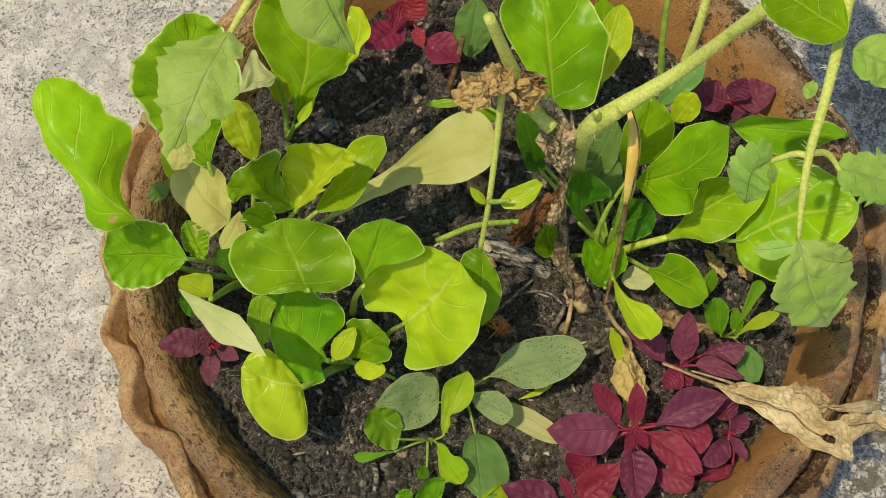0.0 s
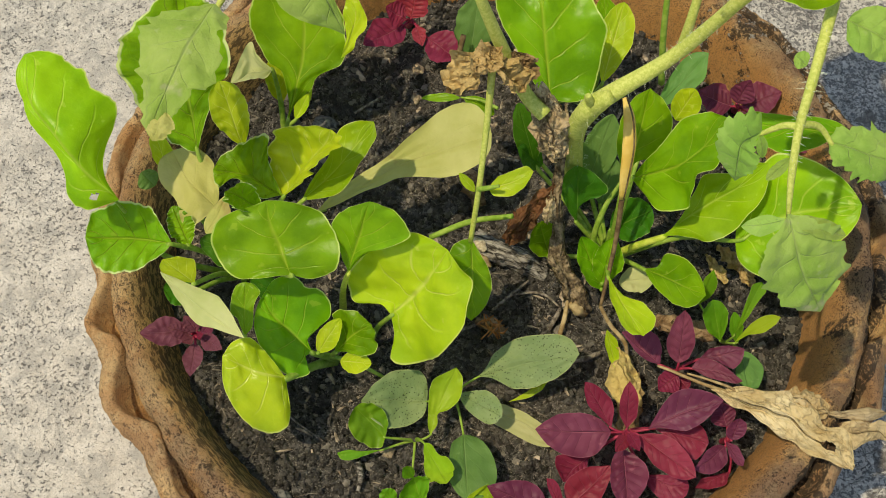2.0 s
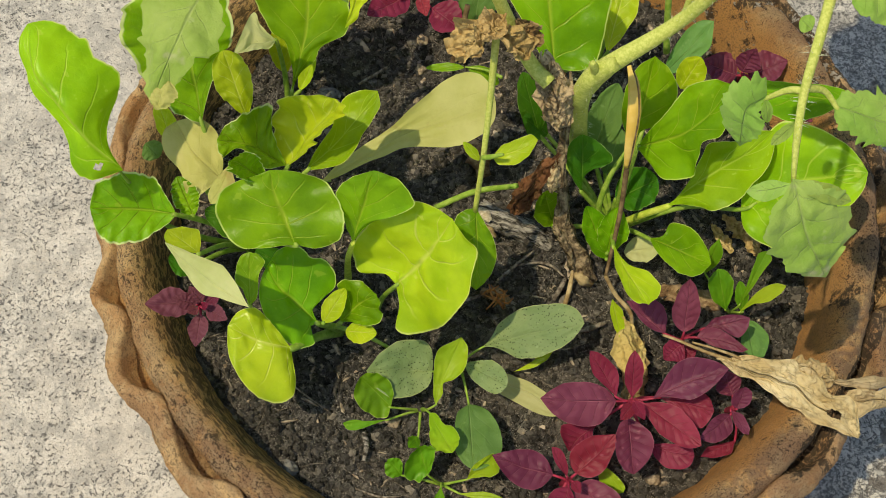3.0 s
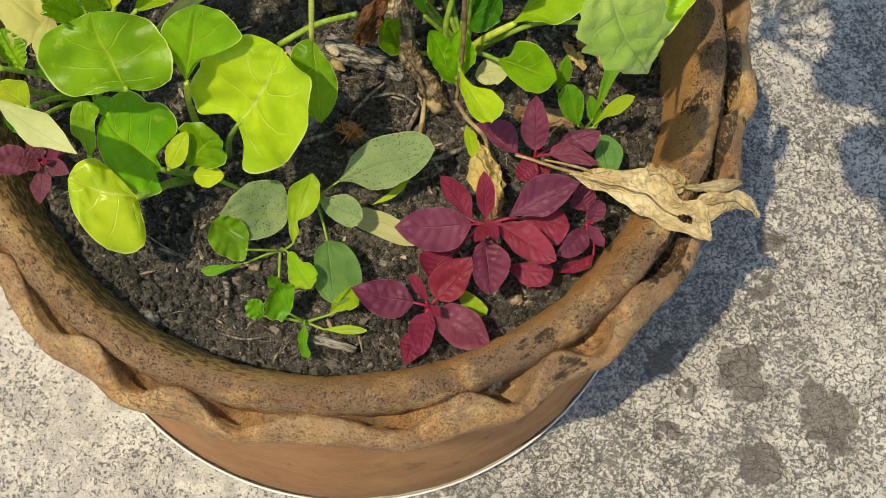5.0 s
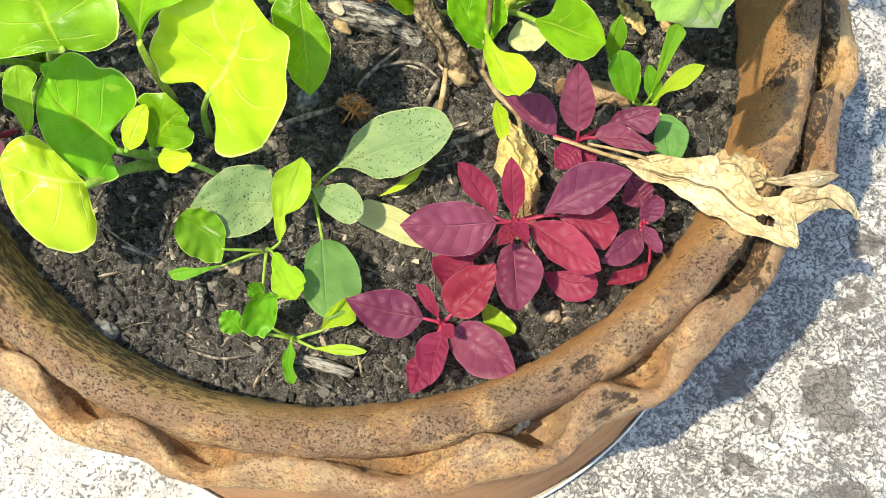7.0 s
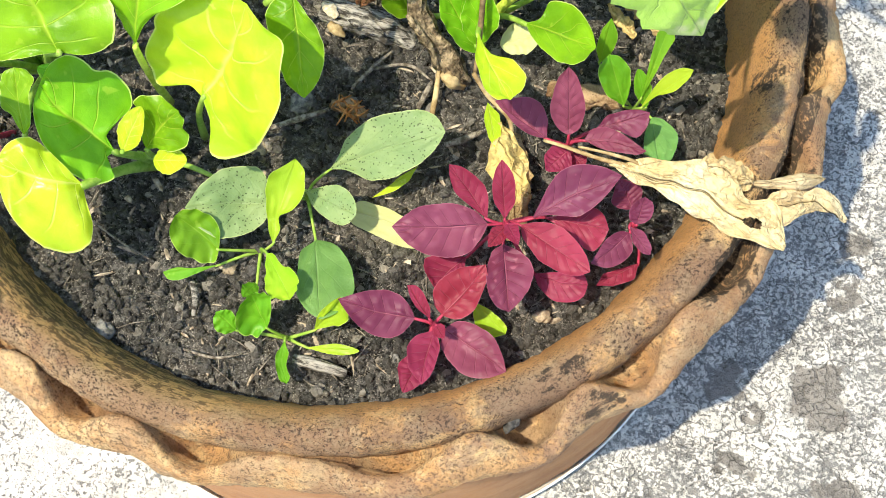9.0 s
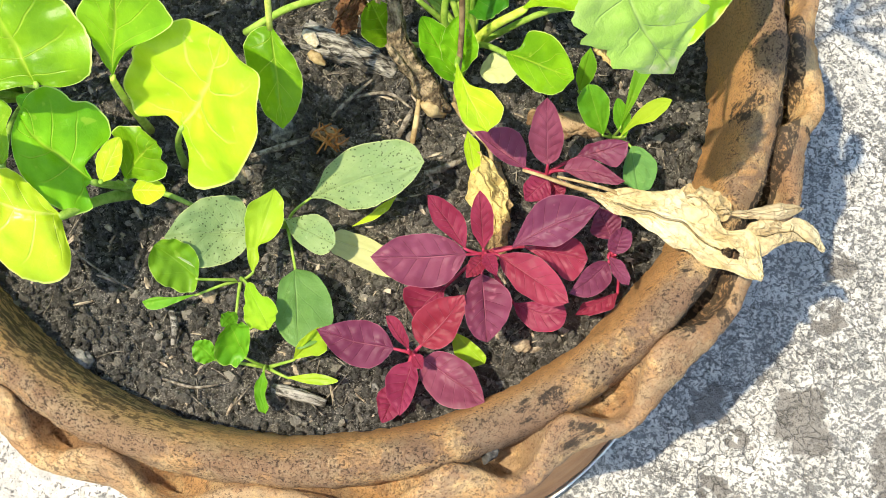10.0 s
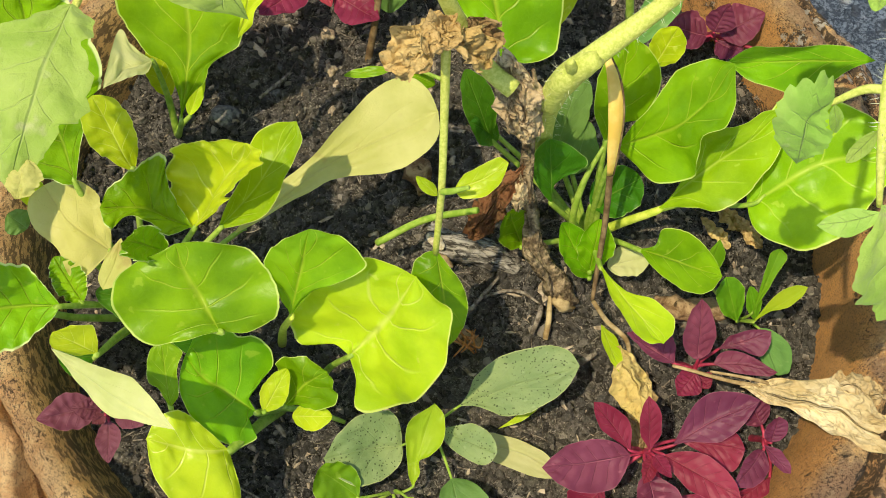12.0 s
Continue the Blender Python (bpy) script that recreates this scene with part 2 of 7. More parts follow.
SCORCH = leaf_material("scorched_leaf", (0.085, 0.036, 0.018), (0.24, 0.115, 0.050), (0.40, 0.27, 0.13), (0.30, 0.10, 0.03), thin=0.1, rough=0.85, relief=1.2, vein_amount=0.4, side_amount=0.1, spec=0.15, burn=(0.44, 0.32, 0.17), wobble=1.5, cells=0.03, wrinkle=0.4)
# duller, browner red than RED and PLUM, for the western seedling
DULL_RED = leaf_material("dull_red_leaf", (0.150, 0.045, 0.066), (0.235, 0.080, 0.105), (0.36, 0.15, 0.18), (0.50, 0.05, 0.09), thin=0.2, rough=0.6, veins=6.0, rise=1.2, relief=0.5, spec=0.2, edge=(0.36, 0.15, 0.18), side_amount=0.8, vein_amount=0.5, wobble=0.0, grain=0.5, cells=0.0)
STALK = stalk_material("pale_green_stalk", (0.20, 0.34, 0.03), (0.34, 0.47, 0.08))
STALK_LIME = stalk_material("yellow_green_stalk", (0.46, 0.58, 0.05), (0.64, 0.72, 0.11))
STALK_RED = stalk_material("red_stalk", (0.22, 0.015, 0.04), (0.42, 0.04, 0.09))
STEM = stalk_material("hairy_green_stem", (0.42, 0.49, 0.085), (0.58, 0.62, 0.16), 0.6, 700)
FIBRE = stalk_material("rust_fibre", (0.34, 0.13, 0.035), (0.56, 0.27, 0.09), 0.8, 300, 0.2)
BREAK = stalk_material("pale_broken_wood", (0.44, 0.37, 0.25), (0.72, 0.64, 0.48), 0.85, 500, 0.1)
CHIP = stalk_material("wood_chip", (0.20, 0.155, 0.11), (0.46, 0.39, 0.30), 0.9, 320, 0.1)
HAIR = stalk_material("stem_hair", (0.62, 0.66, 0.45), (0.75, 0.78, 0.6))
DEAD = stalk_material("flaking_dead_stem", (0.085, 0.062, 0.038), (0.40, 0.31, 0.19), 0.9, 210, 0.1, 0.004)
STEM_DRY = stalk_material("dry_stem", (0.24, 0.16, 0.07), (0.50, 0.40, 0.22), 0.85, 140, 0.1)
HUSK = stalk_material("yellow_husk", (0.74, 0.50, 0.10), (0.85, 0.63, 0.19), 0.6, 90)
HUSK_DARK = stalk_material("brown_withered_stalk", (0.10, 0.06, 0.025), (0.26, 0.18, 0.09), 0.75, 160)
TWIG = stalk_material("grey_twig", (0.08, 0.065, 0.05), (0.30, 0.265, 0.22), 0.9, 420, 0.1)
PEBBLE = stalk_material("grey_pebble", (0.07, 0.07, 0.07), (0.24, 0.23, 0.21), 0.85, 420, 0.25)
STONE = stalk_material("dark_stone", (0.035, 0.033, 0.031), (0.105, 0.10, 0.094), 0.8, 500, 0.3)
PEBBLE_TAN = stalk_material("tan_pebble", (0.17, 0.13, 0.09), (0.38, 0.31, 0.21), 0.85, 420, 0.25)


def make_wood():
    m = Nodes("weathered_wood")
    st = m.t.nodes.new("ShaderNodeMapping")
    st.inputs["Scale"].default_value = (40, 420, 420)
    m.wire(m.coords(), st.inputs[0])
    grain = m.noise(1.0, 5, 0.7, st.outputs[0])
    col = m.mix(m.ramp(grain, 0.40, 0.58), (0.040, 0.036, 0.031), (0.40, 0.375, 0.335))
    col = m.mix(m.math('MULTIPLY', m.ramp(m.noise(110, 4), 0.5, 0.66), 0.85), col, (0.045, 0.038, 0.030))
    m.bump(grain, 0.9, 0.002)
    return m.finish(col, 0.9, 0.15)


def make_bark():
    m = Nodes("rotting_bark")
    grain = m.noise(120, 6, 0.7, m.warp(40, 0.03))
    col = m.mix(m.ramp(grain, 0.38, 0.62), (0.15, 0.085, 0.042), (0.44, 0.31, 0.18))
    col = m.mix(m.ramp(m.noise(300, 3), 0.6, 0.7), col, (0.06, 0.04, 0.02))
    m.bump(grain, 1.0, 0.003)
    return m.finish(col, 0.9, 0.15)


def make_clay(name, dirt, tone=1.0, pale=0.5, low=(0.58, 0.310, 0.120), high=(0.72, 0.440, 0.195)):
    """Fired clay: tan and orange in patches, purple-brown weathering, fine pitting, black algae in ragged bands with
    pale flakes, a darkened groove to the north-east.
    """
    m = Nodes(name)
    sep = m.t.nodes.new("ShaderNodeSeparateXYZ")
    m.wire(m.coords(), sep.inputs[0])
    x, y = sep.outputs[0], sep.outputs[1]
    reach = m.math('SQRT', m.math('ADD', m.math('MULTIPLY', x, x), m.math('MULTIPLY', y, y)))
    east = m.ramp(m.math('MULTIPLY_ADD', m.noise(12, 3), 0.16, x), 0.10, 0.26)
    north_east = m.math('MULTIPLY', m.ramp(x, 0.02, 0.10), m.ramp(y, 0.055, 0.105))
    west_slope = m.math('MULTIPLY', m.ramp(m.math('MULTIPLY', x, -1.0), 0.02, 0.10), m.math('SUBTRACT', 1.0, m.ramp(reach, 0.170, 0.180)))
    base = m.mix(m.ramp(m.noise(26, 5, 0.65), 0.3, 0.7), tuple(c * tone for c in low), tuple(c * tone for c in high))
    base = m.mix(m.math('MULTIPLY', m.ramp(m.noise(60, 8, 0.78), 0.46, 0.56), pale), base, (0.81 * tone, 0.57 * tone, 0.28 * tone))
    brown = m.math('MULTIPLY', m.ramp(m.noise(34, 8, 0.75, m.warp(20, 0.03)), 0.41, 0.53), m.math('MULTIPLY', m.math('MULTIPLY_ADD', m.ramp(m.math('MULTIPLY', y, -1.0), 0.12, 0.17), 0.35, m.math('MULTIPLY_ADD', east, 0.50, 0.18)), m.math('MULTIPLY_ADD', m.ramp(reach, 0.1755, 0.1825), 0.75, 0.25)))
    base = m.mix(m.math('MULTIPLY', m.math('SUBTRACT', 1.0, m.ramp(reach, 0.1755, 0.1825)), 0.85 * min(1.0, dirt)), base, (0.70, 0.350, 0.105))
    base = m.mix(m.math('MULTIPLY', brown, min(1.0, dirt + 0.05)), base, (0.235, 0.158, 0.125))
    grit = m.noise(620, 6, 0.8)
    where = m.math('MULTIPLY', m.ramp(m.noise(48, 6, 0.7), 0.42, 0.60), m.ramp(reach, 0.1725, 0.1785))
    south = m.math('MULTIPLY', m.ramp(m.math('MULTIPLY', y, -1.0), 0.11, 0.165), m.ramp(reach, 0.1725, 0.1785))
    where = m.math('MAXIMUM', where, m.math('MULTIPLY', m.math('MULTIPLY', south, m.ramp(m.noise(70, 6, 0.75), 0.40, 0.58)), 0.8))
    pits = m.math('SUBTRACT', 1.0, m.ramp(m.voronoi(820, 'F1', m.warp(300, 0.006)), 0.08, 0.30))
    pits = m.math('MULTIPLY', pits, m.math('MULTIPLY_ADD', where, 0.8, 0.12))
    fleck = m.math('MULTIPLY', m.ramp(m.noise(900, 3, 0.65), 0.555, 0.60), m.math('MULTIPLY_ADD', where, 0.6, 0.4))
    fleck = m.math('MAXIMUM', fleck, m.math('MULTIPLY', m.ramp(m.noise(420, 6, 0.75), 0.575, 0.60), where))
    base = m.mix(m.math('MULTIPLY', m.ramp(m.noise(1300, 3, 0.7), 0.52, 0.60), 0.32 * min(1.0, dirt + 0.1)), base, (0.24, 0.135, 0.07))
    base = m.mix(m.math('MULTIPLY', m.math('MAXIMUM', pits, fleck), 0.92 * min(1.0, dirt + 0.08)), base, (0.090, 0.056, 0.040))
    push = m.math('MULTIPLY_ADD', west_slope, 0.03, m.math('MULTIPLY_ADD', north_east, 0.08, m.math('MULTIPLY', east, 0.035)))
    # darkens the recess between rim and frill, towards the north-east
    groove = m.math('MULTIPLY', m.ramp(reach, 0.1895, 0.1925), m.math('SUBTRACT', 1.0, m.ramp(reach, 0.1985, 0.2015)))
    push = m.math('MULTIPLY_ADD', m.math('MULTIPLY', groove, m.ramp(m.math('MULTIPLY_ADD', y, 0.6, x), 0.06, 0.14)), 0.26, push)
    wide = m.ramp(m.math('ADD', m.noise(26, 6, 0.7, m.warp(25, 0.03)), m.math('MULTIPLY', push, min(1.0, dirt + 0.3))), 0.61, 0.65)
    fine = m.ramp(m.noise(330, 7, 0.8), 0.40, 0.50)
    # the ragged algae bands together with the darkened groove
    algae = m.math('MULTIPLY', wide, fine)
    base = m.mix(m.math('MULTIPLY', algae, 0.9 * min(1.0, dirt + 0.3)), base, (0.046, 0.036, 0.028))
    ring = m.t.nodes.new("ShaderNodeCombineXYZ")
    m.wire(m.math('MULTIPLY', m.math('ARCTAN2', y, x), 0.055), ring.inputs[0])
    m.wire(reach, ring.inputs[1])
    m.wire(m.math('MULTIPLY', sep.outputs[2], 0.6), ring.inputs[2])
    west = m.ramp(m.math('MULTIPLY_ADD', y, -0.45, m.math('MULTIPLY', x, -1.0)), 0.02, 0.11)
    inner = m.math('MULTIPLY', m.math('SUBTRACT', 1.0, m.ramp(reach, 0.1770, 0.1855)), m.ramp(reach, 0.1655, 0.1690))
    scale_off = m.math('MULTIPLY_ADD', m.math('MULTIPLY', west, inner), 0.105, m.noise(520, 6, 0.74, ring.outputs[0]))
    scale_off = m.math('MULTIPLY', m.ramp(scale_off, 0.575, 0.615), m.math('MULTIPLY', west, min(1.0, dirt)))
    base = m.mix(m.math('MULTIPLY', m.math('MULTIPLY', west, inner), 0.6 * min(1.0, dirt)), base, (0.72, 0.48, 0.18))
    base = m.mix(m.math('MULTIPLY', scale_off, 0.8), base, (0.095, 0.060, 0.032))
    lime = m.math('MULTIPLY', m.math('MULTIPLY', wide, north_east), m.ramp(m.noise(230, 5, 0.7), 0.56, 0.60))
    base = m.mix(m.math('MULTIPLY', lime, 0.8), base, (0.55, 0.52, 0.47))
    height = m.math('SUBTRACT', m.math('ADD', m.math('MULTIPLY', grit, 0.9), m.math('MULTIPLY', m.noise(80, 7, 0.72), 1.4)), m.math('MULTIPLY', m.math('MAXIMUM', pits, fleck), 0.9))
    m.bump(height, 0.22 + 0.7 * min(1.0, dirt), 0.0032)
    return m.finish(base, m.math('MULTIPLY_ADD', m.noise(200, 3), 0.25, 0.70), 0.22)


def make_soil(name, crumbs):
    """Dry crumbly earth; loose crumbs each have a tone of their own."""
    m = Nodes(name)
    lump = m.noise(420, 6, 0.75)
    col = m.mix(m.ramp(lump, 0.40, 0.60), (0.027, 0.0255, 0.0235), (0.215, 0.203, 0.186))
    col = m.mix(m.math('MULTIPLY', m.ramp(m.noise(15, 4), 0.45, 0.62), 0.25), col, (0.35, 0.30, 0.245))
    col = m.mix(m.math('MULTIPLY', m.ramp(m.noise(1100, 2), 0.58, 0.63), 0.75), col, (0.50, 0.46, 0.40))
    if crumbs:
        own = m.t.nodes.new("ShaderNodeNewGeometry").outputs["Random Per Island"]
        col = m.mix(0.7, col, m.mix(own, (0.025, 0.0235, 0.0215), (0.195, 0.183, 0.167)))
        col = m.mix(m.math('MULTIPLY', m.ramp(own, 0.86, 1.0), 0.85), col, (0.50, 0.45, 0.38))
    m.bump(m.math('ADD', lump, m.math('MULTIPLY', m.noise(800, 3), 0.5)), 1.0, 0.005)
    return m.finish(col, 0.95, 0.15)


STAINS = [(0.273, -0.062, 0.0185), (0.333, -0.08, 0.0203), (0.277, 0.003, 0.0079), (0.291, -0.117, 0.0153), (0.317, -0.061, 0.0086), (0.23, -0.111, 0.0091), (0.279, 0.002, 0.0076), (0.275, 0.036, 0.0104), (0.221, -0.065, 0.0115), (0.24, -0.078, 0.0069)]     # round grey patches in the paving: place and radius


def make_concrete():
    """Old cement paving: chalky crust broken by crowds of dark specks, round grey patches, hair cracks."""
    m = Nodes("weathered_concrete")
    col = m.mix(m.ramp(m.noise(30, 6, 0.7), 0.34, 0.66), (0.59, 0.555, 0.495), (0.74, 0.705, 0.64))
    col = m.mix(m.math('MULTIPLY', m.ramp(m.noise(420, 6, 0.75), 0.48, 0.62), 0.45), col, (0.40, 0.38, 0.35))
    sep = m.t.nodes.new("ShaderNodeSeparateXYZ")
    m.wire(m.coords(), sep.inputs[0])
    east = m.ramp(m.math('MULTIPLY_ADD', m.noise(6, 3), 0.3, sep.outputs[0]), -0.05, 0.34)
    reach = m.t.nodes.new("ShaderNodeVectorMath")
    reach.operation = 'LENGTH'
    m.wire(m.coords(), reach.inputs[0])
    far = m.ramp(reach.outputs["Value"], 0.30, 0.75)
    patch = m.ramp(m.noise(1.6, 5, 0.65), 0.42, 0.60)
    east = m.math('MULTIPLY_ADD', m.math('SUBTRACT', patch, east), far, east)
    where = m.math('ADD', m.math('MULTIPLY', m.ramp(m.noise(14, 5, 0.6), 0.36, 0.64), 0.6), m.math('MULTIPLY', east, 0.55))
    cloud = m.ramp(m.noise(75, 7, 0.72, m.warp(60, 0.01)), 0.44, 0.60)
    col = m.mix(m.math('MULTIPLY', cloud, 0.55), col, (0.31, 0.305, 0.29))
    speck = m.ramp(m.math('MULTIPLY_ADD', where, 0.095, m.noise(430, 5, 0.7, m.warp(160, 0.006))), 0.60, 0.655)
    flake = m.ramp(m.math('MULTIPLY_ADD', where, 0.085, m.noise(150, 8, 0.8)), 0.625, 0.65)
    marks = m.math('MAXIMUM', speck, m.math('MULTIPLY', flake, 0.9))
    col = m.mix(m.math('MULTIPLY', marks, 0.80), col, (0.125, 0.122, 0.120))
    spot = m.math('MULTIPLY', m.ramp(m.noise(18, 3, 0.5, m.warp(80, 0.012)), 0.655, 0.67), east)
    bent = m.warp(75, 0.034)
    for x, y, r in STAINS:
        away = m.t.nodes.new("ShaderNodeVectorMath")
        away.operation = 'DISTANCE'
        m.wire(bent, away.inputs[0])
        away.inputs[1].default_value = (x + 0.017, y + 0.017, 0.017)
        spot = m.math('MAXIMUM', spot, m.math('SUBTRACT', 1.0, m.ramp(away.outputs["Value"], r * 0.85, r * 1.08)))
    col = m.mix(m.math('MULTIPLY', spot, 0.86), col, (0.19, 0.172, 0.152))
    crack = m.math('SUBTRACT', 1.0, m.ramp(m.voronoi(88, 'DISTANCE_TO_EDGE', m.warp(150, 0.012)), 0.008, 0.055))
    crack = m.math('MULTIPLY', crack, m.ramp(m.noise(24, 5, 0.7), 0.43, 0.55))
    crack = m.math('MULTIPLY', crack, east)
    col = m.mix(m.math('MULTIPLY', crack, 0.62), col, (0.11, 0.10, 0.09))
    h = m.math('SUBTRACT', m.math('MULTIPLY', m.noise(620, 5, 0.8), 0.8), m.math('ADD', marks, m.math('ADD', crack, m.math('MULTIPLY', spot, 0.5))))
    m.bump(h, 0.8, 0.0018)
    return m.finish(col, 0.9, 0.2)


def make_white():
    m = Nodes("white_plastic")
    col = m.mix(m.math('MULTIPLY', m.ramp(m.noise(60, 4), 0.45, 0.7), 0.35), (0.78, 0.77, 0.73), (0.5, 0.45, 0.36))
    return m.finish(col, 0.45, 0.4)


WOOD, BARK, SOIL, CRUMB, CONCRETE, WHITE = make_wood(), make_bark(), make_soil("dry_soil", False), make_soil("soil_crumb", True), make_concrete(), make_white()
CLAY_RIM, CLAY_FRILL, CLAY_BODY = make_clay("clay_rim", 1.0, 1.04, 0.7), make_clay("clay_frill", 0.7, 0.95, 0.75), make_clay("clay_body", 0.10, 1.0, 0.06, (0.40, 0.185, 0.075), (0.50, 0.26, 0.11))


# ---- building helpers ----
UP = Vector((0, 0, 1))
FACE = Vector((0.05, -0.28, 0.95))     # the way most blades face: up and a little to the sun


def mesh_of(name, verts, faces, material, smooth=True, uvs=None):
    me = bpy.data.meshes.new(name)
    me.from_pydata([tuple(v) for v in verts], [], faces)
    me.materials.append(material)
    if smooth:
        me.polygons.foreach_set("use_smooth", [True] * len(me.polygons))
    if uvs is not None:
        layer = me.uv_layers.new(name="UVMap")
        index = np.empty(len(me.loops), dtype=np.int32)
        me.loops.foreach_get("vertex_index", index)
        layer.data.foreach_set("uv", np.asarray(uvs, dtype=np.float32)[index].ravel())
    me.update()
    return me


def part(name, me, parent=None, label=""):
    ob = new(name, me)
    ob.parent = parent
    return tagged(ob, label=label) if label else ob


def thing(name, at, label, category, group=""):
    """An empty at the base of a thing; its parts are children, laid out in world places."""
    ob = new(name)
    ob.empty_display_size = 0.02
    ob.location = at
    return tagged(ob, label, category, group)


def under(ob, parent):
    """Make ob a child without moving it."""
    ob.parent = parent
    ob.matrix_parent_inverse = Matrix.Translation(parent.matrix_basis.translation).inverted()
    return ob


def bezier(points, n):
    """A smooth run of n+1 places through all the given ones."""
    pts = [Vector(p) for p in points]
    if len(pts) == 2:
        return [pts[0].lerp(pts[1], i / n) for i in range(n + 1)]
    pts = [2 * pts[0] - pts[1]] + pts + [2 * pts[-1] - pts[-2]]
    spans, out = len(pts) - 3, []
    for i in range(n + 1):
        f = i / n * spans
        k = min(int(f), spans - 1)
        t = f - k
        a, b, c, d = pts[k:k + 4]
        out.append(0.5 * (2 * b + (c - a) * t + (2 * a - 5 * b + 4 * c - d) * t * t + (3 * b - a - 3 * c + d) * t ** 3))
    return out


def tube_data(points, radii, sides=8, n=14, rough=0.0, flat=1.0, seed=0, groove=0.0):
    run = bezier(points, n)
    verts, faces = [], []
    side = None
    for i, p in enumerate(run):
        ahead = (run[min(i + 1, n)] - run[max(i - 1, 0)]).normalized()
        if side is None:
            side = ahead.cross(UP if abs(ahead.z) < 0.9 else Vector((0, 1, 0))).normalized()
        side = (side - ahead * side.dot(ahead)).normalized()
        up = side.cross(ahead)
        f = i / n * (len(radii) - 1)
        k = min(int(f), len(radii) - 2)
        r = radii[k] + (radii[k + 1] - radii[k]) * (f - k)
        for j in range(sides):
            a = 2 * math.pi * j / sides
            q = r * (1 + rough * noise.noise(p * 140 + Vector((math.cos(a), math.sin(a), seed)) * 1.3))
            if groove:
                q *= 1 - groove * abs(noise.noise(Vector((math.cos(a) * 2.6, math.sin(a) * 2.6, i * 3.2 / n + seed)))) - 0.4 * groove * noise.noise(Vector((math.cos(a) * 6, math.sin(a) * 6, i * 9 / n + seed)))
            verts.append(p + side * (math.cos(a) * q) + up * (math.sin(a) * q * flat))
    for i in range(n):
        for j in range(sides):
            a, b = i * sides + j, i * sides + (j + 1) % sides
            faces.append((a, b, b + sides, a + sides))
    faces.append(tuple(range(sides))[::-1])
    faces.append(tuple(range(n * sides, (n + 1) * sides)))
    return verts, faces


def tube(name, points, radii, material, parent, label="", sides=8, n=14, rough=0.0, flat=1.0, seed=0, groove=0.0):
    v, f = tube_data(points, radii, sides, n, rough, flat, seed, groove)
    return under(part(name, mesh_of(name, v, f, material), None, label), parent)


def hairs(points, radii, count, parent, seed=1, long=0.0032):
    """Fine pale hairs that stand off a stem."""
    rnd = random.Random(seed)
    run = bezier(points, 60)
    verts, faces = [], []
    for k in range(count):
        f = rnd.random() * 59
        i = int(f)
        p = run[i].lerp(run[i + 1], f - i)
        ahead = (run[i + 1] - run[i]).normalized()
        r = radii[0] + (radii[-1] - radii[0]) * f / 60
        out = Vector((rnd.gauss(0, 1), rnd.gauss(0, 1), rnd.gauss(0, 1)))
        out = (out - ahead * out.dot(ahead)).normalized()
        side = ahead.cross(out)
        tip = p + out * (r + long * rnd.uniform(0.4, 1.1)) + ahead * rnd.uniform(-0.4, 0.4) * long
        foot, b = p + out * r * 0.9, len(verts)
        verts += [foot + side * 0.00008, foot - side * 0.00008, foot + ahead * 0.0002, tip]
        faces += [(b, b + 1, b + 3), (b + 1, b + 2, b + 3), (b + 2, b, b + 3)]
    return under(part("stem_hair", mesh_of("stem_hair", verts, faces, HAIR, smooth=False), None, "fine pale hairs"), parent)


def along(values, t):
    """A smooth curve through evenly spaced values, t from 0 to 1."""
    f = min(max(t, 0.0), 1.0) * (len(values) - 1)
    k = min(int(f), len(values) - 2)
    t = f - k
    p = [values[min(max(i, 0), len(values) - 1)] for i in (k - 1, k, k + 1, k + 2)]
    return 0.5 * (2 * p[1] + (p[2] - p[0]) * t + (2 * p[0] - 5 * p[1] + 4 * p[2] - p[3]) * t * t + (3 * p[1] - p[0] - 3 * p[2] + p[3]) * t ** 3)


